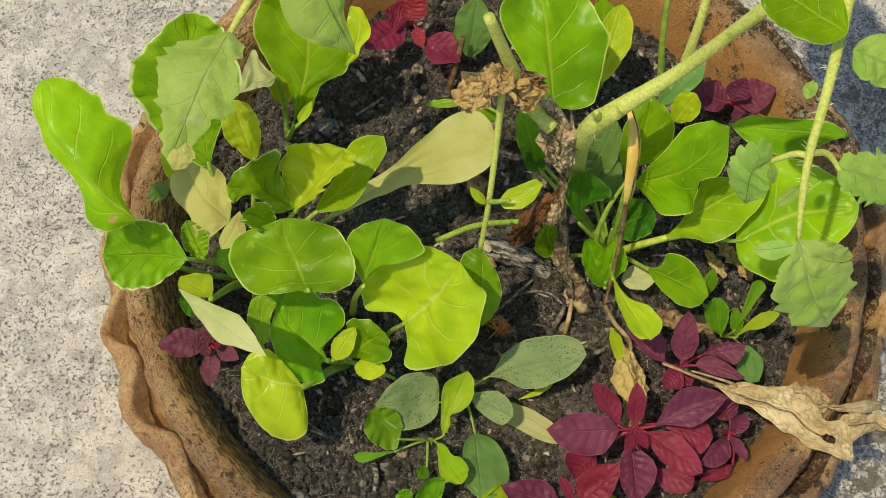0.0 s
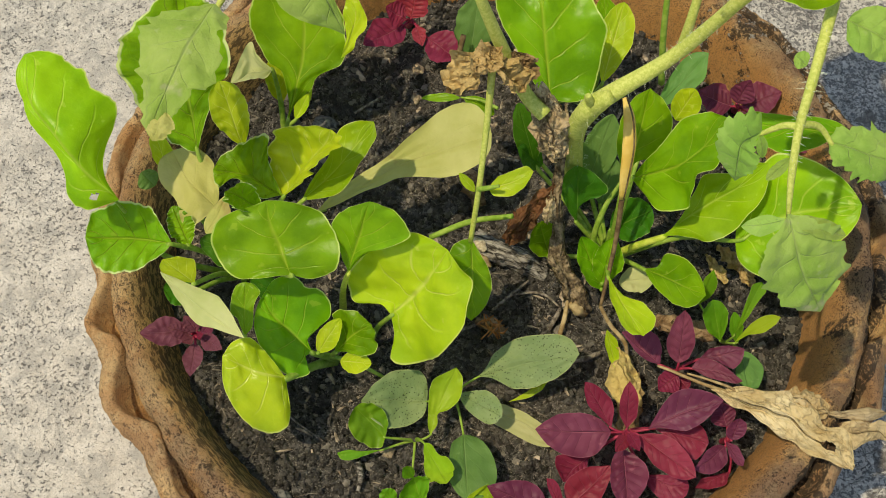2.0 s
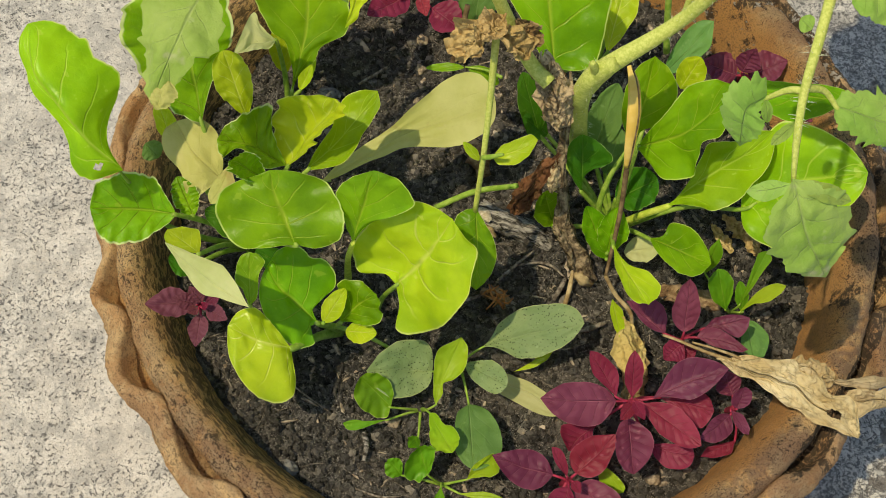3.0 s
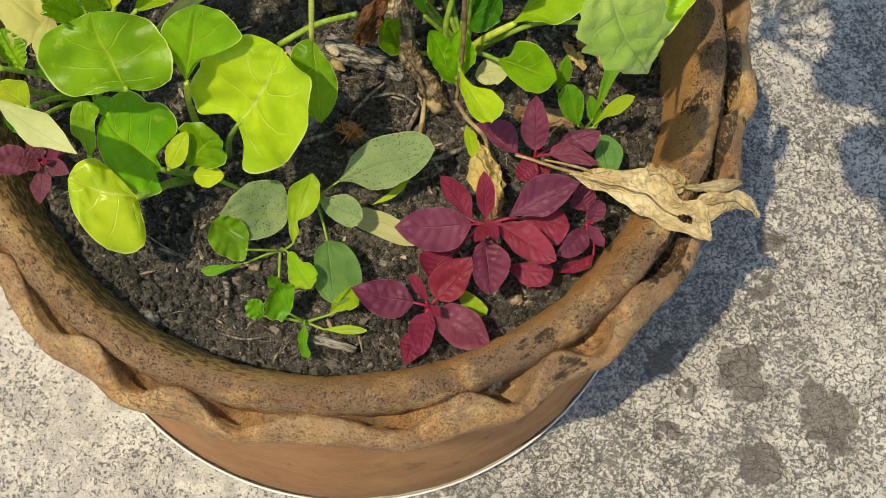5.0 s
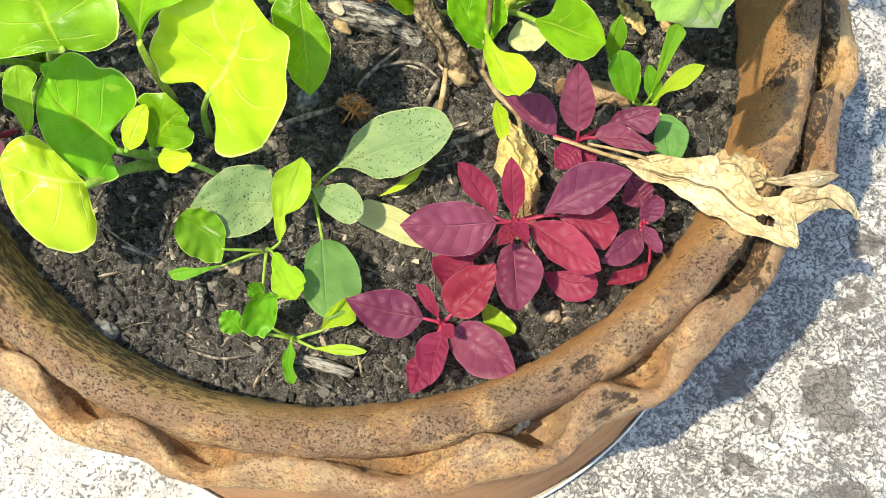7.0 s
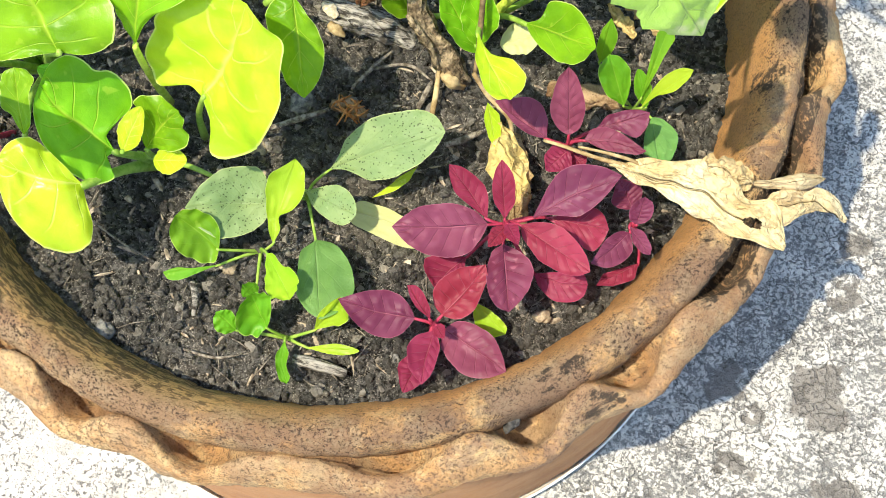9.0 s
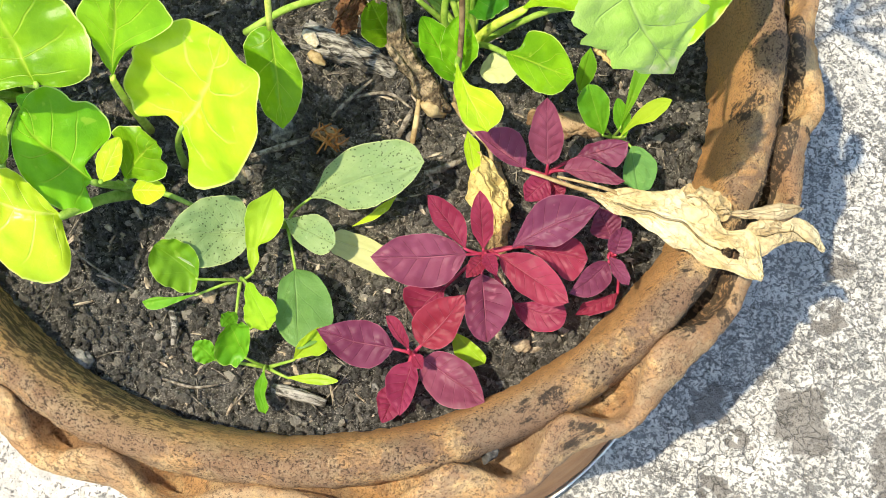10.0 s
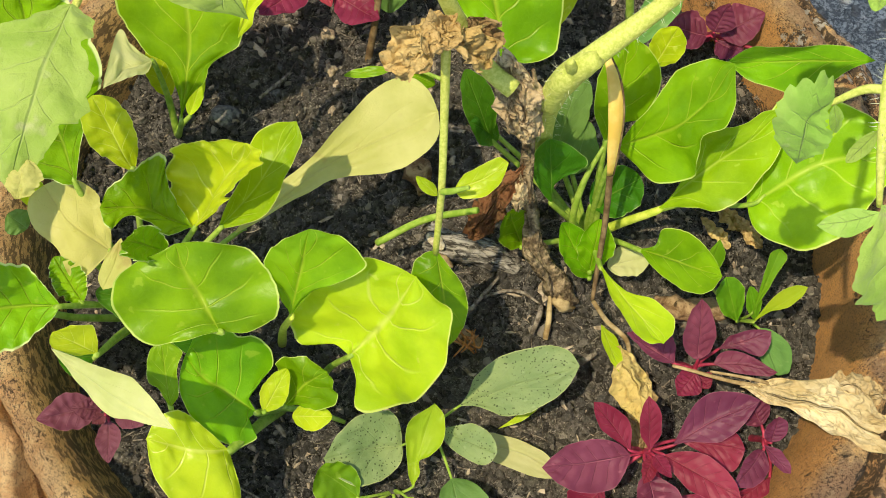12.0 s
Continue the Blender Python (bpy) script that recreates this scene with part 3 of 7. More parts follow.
def leaf_mesh(base, tip, width, material, face=FACE, wide=0.58, blunt=0.62, point=0.0, bend=0.10, cup=0.12, crinkle=0.03, ripple=5.0, twist=0.0, fold=0.0, tatter=0.0, teeth=0.0, left=None, right=None, spine=None, pleat=0.0, pleats=7.0, rise=1.2, crumple=0.0, hole=None, wavy=1.0, seed=1, nu=46, nv=20):
    """One blade from base to tip. wide: where along it is widest; blunt: how full the outline is; point: how sharp its tip is; left, right: places (along, across) of
    each edge from foot to tip in lengths of the blade, in place of these; spine: sideways sway of the midrib; bend: arch of the midrib;
    wavy: swells of the whole blade; cup: sunken middle; crinkle: wave of the edge; teeth: notches of the edge; fold: the two halves close
    like a book; pleat: ridges between the side veins; crumple: dry folds; tatter: torn edge; hole: (place along, place across, length, width) of one gap."""
    base, tip = Vector(base), Vector(tip)
    axis = tip - base
    length = axis.length
    axis.normalize()
    face = Vector(face)
    face = (face - axis * face.dot(axis)).normalized()
    across = axis.cross(face)
    power = math.log(0.5) / math.log(wide)
    verts, uvs, faces = [], [], []
    off = Vector((seed * 3.7, seed * 1.3, seed * 0.7))
    sides = [([p[0] for p in s], [p[1] for p in s]) for s in (left, right)] if left else None
    for i in range(nu + 1):
        u = 0.7 * i / nu + 0.3 * (0.5 - 0.5 * math.cos(math.pi * i / nu))
        sway = along(spine, u) if spine else 0.0
        half = max(math.sin(math.pi * u ** power), 0.0) ** blunt * ((1 - u ** 3) * point + 1 - point) * width / length / 2
        for j in range(nv + 1):
            v = 2 * j / nv - 1
            hand = -1.0 if v < 0 else 1.0
            side = 0 if v < 0 else 1
            if sides:
                far = Vector((along(sides[side][0], u), along(sides[side][1], u), 0))
            else:
                ragged = 1 + 0.17 * noise.noise(Vector((u * 3.1, hand, 0)) + off) + 0.09 * noise.noise(Vector((u * 9, hand * 2, 0)) + off)
                far = Vector((u, hand * half * ragged, 0))
            mid = Vector((u, sway, 0))
            span = (far - mid).length * length * 2 / width
            body = min(1.0, span * 1.5)
            q = 1 + teeth * (0.4 * math.sin(2 * math.pi * ripple * 3.3 * u + 4 * noise.noise(off + Vector((u * 4, hand, 7)))) + 2.2 * noise.noise(off + Vector((u * 21, hand, 3))) + 1.2 * noise.noise(off + Vector((u * 47, hand, 5))))
            q += 0.02 * noise.noise(Vector((u * 26, hand * 3, 0)) + off)
            if tatter:
                q *= 1 - tatter * max(0.0, noise.noise(Vector((u * 7, v * 2, seed))) + 0.15)
            at = mid.lerp(far, abs(v) * q)
            lift = bend * length * 2 * u * (1 - u) + cup * width * 0.5 * (v * v - 1) * span
            lift -= fold * (1 - abs(v)) * span * width * 0.5
            edge = abs(v) ** 2.5 * body
            lift += crinkle * width * edge * (0.45 * math.sin(2 * math.pi * ripple * u + 2.1 * hand + 5 * noise.noise(off + Vector((u * 2.5, hand, 0)))) + 2.0 * noise.noise(off + Vector((u * ripple * 1.1, hand * 4, 0))))
            lift += 0.09 * wavy * width * noise.noise(Vector((u * 2.6, v * 1.6, 0)) + off) * body * (1 - 0.5 * abs(v))
            lift += 0.026 * wavy * width * noise.noise(Vector((u * 8, v * 4.5, 3)) + off) * body
            lift += 0.020 * width * ((1 - abs(v)) if abs(v) > 0.06 else -0.6) * body
            if pleat:
                lift += pleat * width * math.cos(2 * math.pi * (u * pleats - rise * abs(v) ** 0.8)) * body * min(1.0, abs(v) * 4) * (1 - 0.7 * abs(v))
            shift = 0.0
            if crumple:
                c = Vector((u * 4, v * 1.6, 0)) + off
                lift += crumple * width * (noise.noise(c) + 0.7 * abs(noise.noise(c * 2.3)) + 0.5 * abs(noise.noise(c * 5.1)) + 0.25 * abs(noise.noise(c * 11.3)))
                shift = crumple * 0.6 * width * noise.noise(c * 1.9 + Vector((9, 0, 0)))
            a = twist * (u - 0.3)
            out = across * math.cos(a) + face * math.sin(a)
            up = face * math.cos(a) - across * math.sin(a)
            verts.append(base + axis * (at.x * length) + out * (at.y * length + shift) + up * lift)
            uvs.append((u, (v + 1) / 2))
    for i in range(nu):
        for j in range(nv):
            a = i * (nv + 1) + j
            if hole:
                du, dv = (uvs[a][0] - hole[0]) / hole[2], (uvs[a][1] * 2 - 1 - hole[1]) / hole[3]
                if math.hypot(du, dv) + 0.5 * noise.noise(Vector((du * 1.7, dv * 1.7, seed))) < 1:
                    continue
            faces.append((a, a + 1, a + nv + 2, a + nv + 1))
    return mesh_of("leaf", verts, faces, material, uvs=uvs)


def leaf(plant, base, tip, width, material, root=None, thick=0.0016, stalk=STALK, label="", name="leaf", sag=0.35, **shape):
    """A blade under its plant, and the stalk that carries it from the root."""
    leaf.count += 1
    ob = under(part(name, leaf_mesh(base, tip, width, material, seed=leaf.count, **shape), None, label), plant)
    if root is not None:
        base, tip, root = Vector(base), Vector(tip), Vector(root)
        end = base.lerp(tip, 0.06) - Vector((0, 0, thick * 1.3))
        mid = root.lerp(base, 0.5) + UP * (sag * 0.25 * (base - root).length) - (tip - base) * 0.05
        tube("leaf_stalk", [root, mid, base - Vector((0, 0, thick * 0.6)), end], [thick * 1.15, thick * 0.85, thick * 0.7, thick * 0.4], stalk, ob, sides=7, n=12)
    return ob


leaf.count = 0


# ---- ground, planter, soil ----
def make_ground():
    """One sheet of paving: fine near the planter, out to the horizon."""
    rings = [0.0, 0.1, 0.2, 0.3, 0.45, 0.7, 1.2, 3, 10, 60, 400]
    n = 64
    verts, faces = [(0, 0, 0)], []
    for r in rings[1:]:
        for i in range(n):
            a = 2 * math.pi * i / n
            verts.append((r * math.cos(a), r * math.sin(a), 0))
    for i in range(n):
        faces.append((0, 1 + i, 1 + (i + 1) % n))
    for k in range(len(rings) - 2):
        for i in range(n):
            a, b = 1 + k * n + i, 1 + k * n + (i + 1) % n
            faces.append((a, a + n, b + n, b))
    ob = new("ground", mesh_of("ground", verts, faces, CONCRETE, smooth=False))
    return tagged(ob, "weathered pale grey concrete paving with dark mottles", "ground", kind="structure")


make_ground()


def gap(a):
    """How far the pinched frill stands off the rim at an angle: 0 where it touches, 1 in the middle of a gap."""
    size = 0.88 + 0.22 * math.sin(5.3 * a + 0.8) * math.sin(2 * a + 0.4)
    a = a + 0.05 * math.sin(3 * a + 1) + 0.03 * math.sin(7 * a)
    s = 0.5 + 0.5 * math.cos(23 * (a - radians(-87.5)))
    return s ** 1.05 * size


def ring_mesh(name, profile, material, n=640, foot=0.0, wear=1.0):
    """A closed ring; profile(a) gives the (radius, height) places of its section."""
    verts, faces, uvs = [], [], []
    k = len(profile(0.0))
    for i in range(n):
        a = 2 * math.pi * i / n
        for r, z in profile(a):
            p = Vector((math.cos(a), math.sin(a), 0))
            d = wear * (0.0017 * noise.noise(Vector((p.x * 7, p.y * 7, z * 40))) + 0.0011 * noise.noise(Vector((p.x * 20, p.y * 20, z * 110))) + 0.0009 * noise.noise(Vector((p.x * 70, p.y * 70, z * 380))))
            verts.append((p.x * (r + d), p.y * (r + d) - foot * max(0.0, 1 - z / 0.23), z + d * 0.8))
    for i in range(n):
        for j in range(k):
            a, b = i * k + j, ((i + 1) % n) * k + j
            c = 1 if j + 1 < k else 1 - k
            faces.append((a, b, b + c, a + c))
    return mesh_of(name, verts, faces, material)


def rim_section(a):
    flat = 0.0012 * math.sin(4 * a + 1)
    return [(0.1600, 0.170), (0.1662, 0.205), (0.1684, 0.220), (0.1712, 0.235), (0.1745, 0.2475), (0.1778, 0.2552), (0.1812, 0.2598), (0.1848, 0.2618 + flat), (0.1880, 0.2608 + flat),
            (0.1906, 0.2582), (0.1922, 0.2545), (0.1930, 0.2500), (0.1926, 0.242), (0.1910, 0.226), (0.1800, 0.215), (0.1670, 0.170)]


def frill_section(a):
    g = gap(a)
    lump = 0.0020 * math.sin(11.5 * a + 2 * math.sin(2 * a)) + 0.0018 * math.sin(5 * a)
    crest_r, crest_z = 0.1934 + 0.0112 * g, 0.2565 - 0.0115 * g + lump * 0.4
    out_r = 0.2046 + 0.0046 * g + lump * 0.6
    floor_z = min(crest_z - 0.0008, 0.2525 - 0.027 * g)
    return [(0.1890, 0.232), (0.1895, floor_z - 0.003), (0.1915, floor_z), (0.1926 + 0.0072 * g, floor_z + 0.0002), (crest_r - 0.0008, crest_z - 0.0018), (crest_r + 0.0006, crest_z - 0.0002), (crest_r + 0.0024, crest_z),
            (crest_r * 0.45 + out_r * 0.55 + 0.0012, crest_z * 0.55 + 0.2445 * 0.45), (out_r + 0.0006, 0.2440 + lump * 0.5), (out_r + 0.0010, 0.2375 + lump * 0.5),
            (out_r - 0.0006, 0.2315 + lump * 0.5), (out_r - 0.0050, 0.2275), (0.1960, 0.2255)]


def body_section(a):
    return [(0.1700, 0.006), (0.1845, 0.007), (0.1878, 0.014), (0.1905, 0.060), (0.1925, 0.120), (0.1940, 0.180), (0.1936, 0.214),
            (0.1915, 0.220), (0.1800, 0.220), (0.1780, 0.160), (0.1740, 0.060), (0.1680, 0.022)]


planter = thing("planter", (0, 0, 0.006), "round terracotta planter with a pinched pie-crust rim, stained dark", "planter")
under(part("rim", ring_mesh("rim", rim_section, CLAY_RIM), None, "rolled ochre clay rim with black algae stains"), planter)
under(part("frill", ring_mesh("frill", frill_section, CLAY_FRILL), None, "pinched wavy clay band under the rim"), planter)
under(part("body", ring_mesh("body", body_section, CLAY_BODY, 184, 0.013, 0.5), None, "smooth orange-brown clay wall"), planter)


def floor_disc(name, r, z0, z1, material, n=96):
    verts = [(r * math.cos(2 * math.pi * i / n), r * math.sin(2 * math.pi * i / n), z) for z in (z0, z1) for i in range(n)]
    faces = [tuple(range(n))[::-1], tuple(range(n, 2 * n))] + [(i, (i + 1) % n, n + (i + 1) % n, n + i) for i in range(n)]
    return mesh_of(name, verts, faces, material, smooth=False)


under(part("bottom", floor_disc("bottom", 0.176, 0.006, 0.022, CLAY_BODY)), planter)


def saucer_section(a):
    return [(0.140, 0.000), (0.176, 0.000), (0.1872, 0.004), (0.1890, 0.0125), (0.1898, 0.0142), (0.1907, 0.0132), (0.1888, 0.0035), (0.1800, 0.0028), (0.140, 0.0045)]


saucer = new("saucer", ring_mesh("saucer", lambda a: [(r, z + 0.0008) for r, z in saucer_section(a)], WHITE, 128, 0.013, 0.0))
tagged(saucer, "thin white plastic saucer under the clay planter", "saucer")


def soil_height(x, y):
    p = Vector((x, y, 0))
    z = 0.2165 + 0.007 * noise.noise(p * 9) + 0.0035 * noise.noise(p * 28) + 0.0052 * noise.turbulence(p * 70, 4, False) + 0.0020 * abs(noise.noise(p * 190))
    r = math.hypot(x, y)
    return z + 0.004 * (1 - r * r / 0.0256) + 0.004 * min(1.0, max(0.0, (r - 0.11) / 0.05)) * min(1.0, max(0.0, 0.25 - 5 * y))


def make_soil_bed():
    step, r = 0.0018, 0.1745
    n = int(2 * r / step)
    at, verts, faces = {}, [], []
    for i in range(n + 1):
        for j in range(n + 1):
            x, y = -r + i * step, -r + j * step
            if x * x + y * y < r * r:
                at[i, j] = len(verts)
                verts.append((x, y, soil_height(x, y)))
    for (i, j), a in at.items():
        b, c, d = at.get((i + 1, j)), at.get((i + 1, j + 1)), at.get((i, j + 1))
        if b is not None and c is not None and d is not None:
            faces.append((a, b, c, d))
    ob = new("soil", mesh_of("soil", verts, faces, SOIL))
    return tagged(ob, "dark crumbly potting soil filling the planter", "soil", kind="stuff")


make_soil_bed()


ICO = bmesh.new()
bmesh.ops.create_icosphere(ICO, subdivisions=1, radius=1)
ICO_VERTS, ICO_FACES = [v.co.copy() for v in ICO.verts], [tuple(v.index for v in f.verts) for f in ICO.faces]
ICO.free()


def clod_data(center, size, seed, squash=0.6):
    """One small rounded lump."""
    rnd = random.Random(seed)
    turn = Euler([rnd.uniform(0, 6) for _ in range(3)]).to_matrix()
    narrow = rnd.uniform(0.6, 1)
    verts = []
    for co in ICO_VERTS:
        q = co * (1 + 0.9 * noise.noise(co * 1.9 + Vector((seed * 1.37, 0, 0))))
        q = turn @ Vector((q.x, q.y * narrow, q.z * squash))
        verts.append(Vector(center) + q * size)
    return verts, ICO_FACES


def joined(name, pieces, material, smooth=True):
    verts, faces = [], []
    for v, f in pieces:
        k = len(verts)
        verts += v
        faces += [tuple(i + k for i in q) for q in f]
    return mesh_of(name, verts, faces, material, smooth)


def scatter_clods(count, seed):
    rnd, out = random.Random(seed), []
    for k in range(count):
        r, a = 0.170 * math.sqrt(rnd.random()), rnd.uniform(0, 2 * math.pi)
        x, y = r * math.cos(a), r * math.sin(a)
        s = 0.0005 + 0.0026 * rnd.random() ** 2.9
        out.append(clod_data((x, y, soil_height(x, y) + s * 0.3), s, k + seed))
    return out


tagged(new("soil_crumbs", joined("soil_crumbs", scatter_clods(22000, 7), CRUMB, False)), "loose dark crumbs lying on the soil", "soil", kind="stuff")


def scatter_straw(count, seed, material_radius):
    rnd, out = random.Random(seed), []
    for k in range(count):
        r, a = 0.163 * math.sqrt(rnd.random()), rnd.uniform(0, 2 * math.pi)
        x, y, w = r * math.cos(a), r * math.sin(a), rnd.uniform(0, math.pi)
        l = rnd.uniform(0.003, 0.013)
        pts = []
        for t in (-0.5, 0.0, 0.5):
            px, py = x + math.cos(w) * l * t, y + math.sin(w) * l * t + 0.15 * l * (t * t) * rnd.uniform(-2, 2)
            pts.append((px, py, soil_height(px, py) + 0.0012 + rnd.uniform(0, 0.001)))
        q = material_radius * rnd.uniform(0.5, 1.3)
        out.append(tube_data(pts, [q, q, q * 0.6], 5, 5))
    return out


tagged(new("straw_bits", joined("straw_bits", scatter_straw(900, 3, 0.00026), TWIG)), "thin dry root and straw bits on the soil", "straw", kind="stuff")


def scatter_chips(count, seed):
    rnd, out = random.Random(seed), []
    for k in range(count):
        r, a = 0.164 * math.sqrt(rnd.random()), rnd.uniform(0, 2 * math.pi)
        x, y = r * math.cos(a), r * math.sin(a)
        s = 0.0008 + 0.0024 * rnd.random() ** 2.5
        v, f = clod_data((0, 0, 0), s, k + seed, 0.35)
        w, lean = rnd.uniform(0, math.pi), rnd.uniform(1.3, 2.6)
        turn = Matrix.Rotation(w, 3, 'Z') @ Matrix.Rotation(rnd.uniform(-0.5, 0.5), 3, 'X')
        out.append(([turn @ Vector((q.x * lean, q.y * 0.7, q.z * 0.5)) + Vector((x, y, soil_height(x, y) + 0.0008)) for q in v], f))
    return out


tagged(new("wood_chips", joined("wood_chips", scatter_chips(900, 21), CHIP, False)), "small pale wood and bark chips in the soil", "wood chips", kind="stuff")


def pebble(x, y, size, material, label, z=None):
    bm = bmesh.new()
    bmesh.ops.create_icosphere(bm, subdivisions=3, radius=1)
    off = Vector((x * 900, y * 700, 3))
    for v in bm.verts:
        n = v.co.copy()
        flat = 1 - 0.5 * max(0.0, n.dot(Vector((0.5, -0.4, 0.77))) - 0.55) - 0.5 * max(0.0, n.dot(Vector((-0.7, 0.5, 0.5))) - 0.6)
        v.co = Vector((n.x, n.y * 0.8, n.z * 0.6)) * size * flat * (1 + 0.45 * noise.noise(n * 1.3 + off) + 0.22 * noise.noise(n * 3.1 + off) + 0.07 * noise.noise(n * 9 + off))
    bm.transform(Matrix.Translation((x, y, (soil_height(x, y) if z is None else z) + size * 0.22)) @ Matrix.Rotation(x * 70 + y * 40, 4, 'Z'))
    me = bpy.data.meshes.new("pebble")
    bm.to_mesh(me)
    bm.free()
    me.materials.append(material)
    me.polygons.foreach_set("use_smooth", [True] * len(me.polygons))
    ob = new("pebble", me)
    return tagged(ob, label, "pebble", "pebbles on the soil")


green_left = thing("leafy_green_plant", (-0.1199, -0.0506, 0.2220), "leafy green plant with broad crinkled leaves, some yellowing", "plant", "leafy greens in the planter")
leaf(green_left, (-0.1514, -0.0767, 0.3386), (-0.2005, -0.0411, 0.3800), 0.0379, MID, left=((0, 0), (0.02, -0.11), (0.06, -0.2), (0.16, -0.24), (0.27, -0.19), (0.37, -0.16), (0.48, -0.16), (0.58, -0.18), (0.69, -0.18), (0.78, -0.15), (0.87, -0.13), (0.95, -0.08), (1, 0)), right=((0, 0), (0.13, 0), (0.23, 0.04), (0.32, 0.12), (0.39, 0.21), (0.47, 0.29), (0.55, 0.29), (0.63, 0.24), (0.73, 0.24), (0.81, 0.21), (0.9, 0.16), (0.97, 0.09), (1, 0)), spine=(0, -0.06, -0.08, -0.1, 0), crinkle=0.06, cup=-0.15, fold=-0.30, teeth=0.02, hole=(0.13, -0.52, 0.022, 0.13), label='long bright green leaf with a wavy edge')
tube("leaf_stalk", [(-0.1199, -0.0506, 0.2220), (-0.1474, -0.0663, 0.2580), (-0.1578, -0.0666, 0.2830), (-0.1566, -0.0722, 0.3180), (-0.1548, -0.0760, 0.3360)], [0.00181, 0.00136, 0.00102, 0.00051], STALK, green_left)
leaf(green_left, (-0.1353, -0.0743, 0.2997), (-0.1697, -0.0883, 0.3123), 0.0334, KALE, left=((0, 0), (0.1, -0.13), (0.21, -0.21), (0.32, -0.29), (0.44, -0.36), (0.57, -0.37), (0.71, -0.39), (0.82, -0.36), (0.91, -0.26), (0.96, -0.13), (1, 0)), right=((0, 0), (0.11, 0.17), (0.2, 0.3), (0.29, 0.42), (0.41, 0.44), (0.55, 0.46), (0.69, 0.44), (0.82, 0.37), (0.95, 0.29), (0.99, 0.15), (1, 0)), spine=(0, 0.01, 0.02, 0.01, 0), root=(-0.1199, -0.0506, 0.2220), crinkle=0.055, ripple=8.0, teeth=0.03, cup=0.2, face=(0.2, -0.5, 0.85))
leaf(green_left, (-0.1383, -0.0304, 0.3102), (-0.1526, 0.0085, 0.3800), 0.0522, KALE, left=((0, 0), (0.05, -0.1), (0.11, -0.18), (0.22, -0.24), (0.32, -0.29), (0.43, -0.32), (0.52, -0.36), (0.63, -0.36), (0.74, -0.33), (0.82, -0.25), (0.88, -0.17), (0.96, -0.09), (1, 0)), right=((0, 0), (0.12, 0.04), (0.25, 0.09), (0.35, 0.14), (0.45, 0.19), (0.53, 0.25), (0.63, 0.28), (0.72, 0.27), (0.8, 0.25), (0.89, 0.21), (0.95, 0.17), (1, 0.09), (1, 0)), root=(-0.1199, -0.0506, 0.2220), teeth=0.03, crinkle=0.05, cup=0.1, ripple=12.0)
leaf(green_left, (-0.1166, -0.0245, 0.3180), (-0.1270, -0.0132, 0.3520), 0.0175, LIME, root=(-0.1199, -0.0506, 0.2220), wide=0.6, blunt=0.5, cup=0.12, crinkle=0.06, teeth=0.02)
leaf(green_left, (-0.1561, -0.0366, 0.2892), (-0.1632, -0.0259, 0.3102), 0.0099, LIME, left=((0, 0), (0.21, -0.07), (0.41, -0.14), (0.63, -0.13), (0.83, -0.12), (1, 0)), right=((0, 0), (0.22, 0.16), (0.44, 0.27), (0.68, 0.24), (0.86, 0.16), (1, 0)), spine=(0, 0.02, 0.04, 0.03, 0), root=(-0.1199, -0.0506, 0.2220))
leaf(green_left, (-0.1238, -0.0488, 0.2944), (-0.1535, -0.0292, 0.3018), 0.0290, BLOTCH, left=((0, 0), (-0.01, -0.17), (-0.01, -0.34), (0.08, -0.47), (0.23, -0.41), (0.39, -0.35), (0.54, -0.36), (0.71, -0.37), (0.88, -0.31), (1, -0.17), (1, 0)), right=((0, 0), (0.08, 0.09), (0.16, 0.18), (0.27, 0.23), (0.38, 0.28), (0.49, 0.33), (0.62, 0.33), (0.75, 0.3), (0.86, 0.22), (0.94, 0.12), (1, 0)), spine=(0, -0.03, -0.06, -0.03, 0), root=(-0.1199, -0.0506, 0.2220), bend=0.25, cup=-0.15, crinkle=0.05, label='yellowing drooping leaf with a brown blotch')
leaf(green_left, (-0.1185, -0.0692, 0.3102), (-0.1137, -0.0522, 0.3207), 0.0101, PALE, left=((0, 0), (0.17, -0.13), (0.39, -0.14), (0.61, -0.12), (0.81, -0.07), (1, 0)), right=((0, 0), (0.18, 0.22), (0.41, 0.32), (0.66, 0.35), (0.84, 0.19), (1, 0)), spine=(0, 0.03, 0.06, 0.04, 0), bend=0.2)
leaf(green_left, (-0.0918, -0.0411, 0.3102), (-0.0697, -0.0251, 0.3575), 0.0327, LIME, left=((0, 0), (0, -0.12), (0.03, -0.22), (0.08, -0.32), (0.18, -0.38), (0.3, -0.43), (0.48, -0.39), (0.64, -0.3), (0.78, -0.2), (0.9, -0.11), (1, 0)), right=((0, 0), (0.18, 0.05), (0.34, 0.09), (0.47, 0.1), (0.59, 0.11), (0.71, 0.12), (0.82, 0.13), (0.92, 0.15), (1.03, 0.17), (1.05, 0.1), (1, 0)), spine=(0, 0, -0.02, -0.01, 0), root=(-0.1199, -0.0506, 0.2220), cup=0.3, ripple=7.0, face=(-0.25, -0.35, 0.9), crinkle=0.08, teeth=0.012)
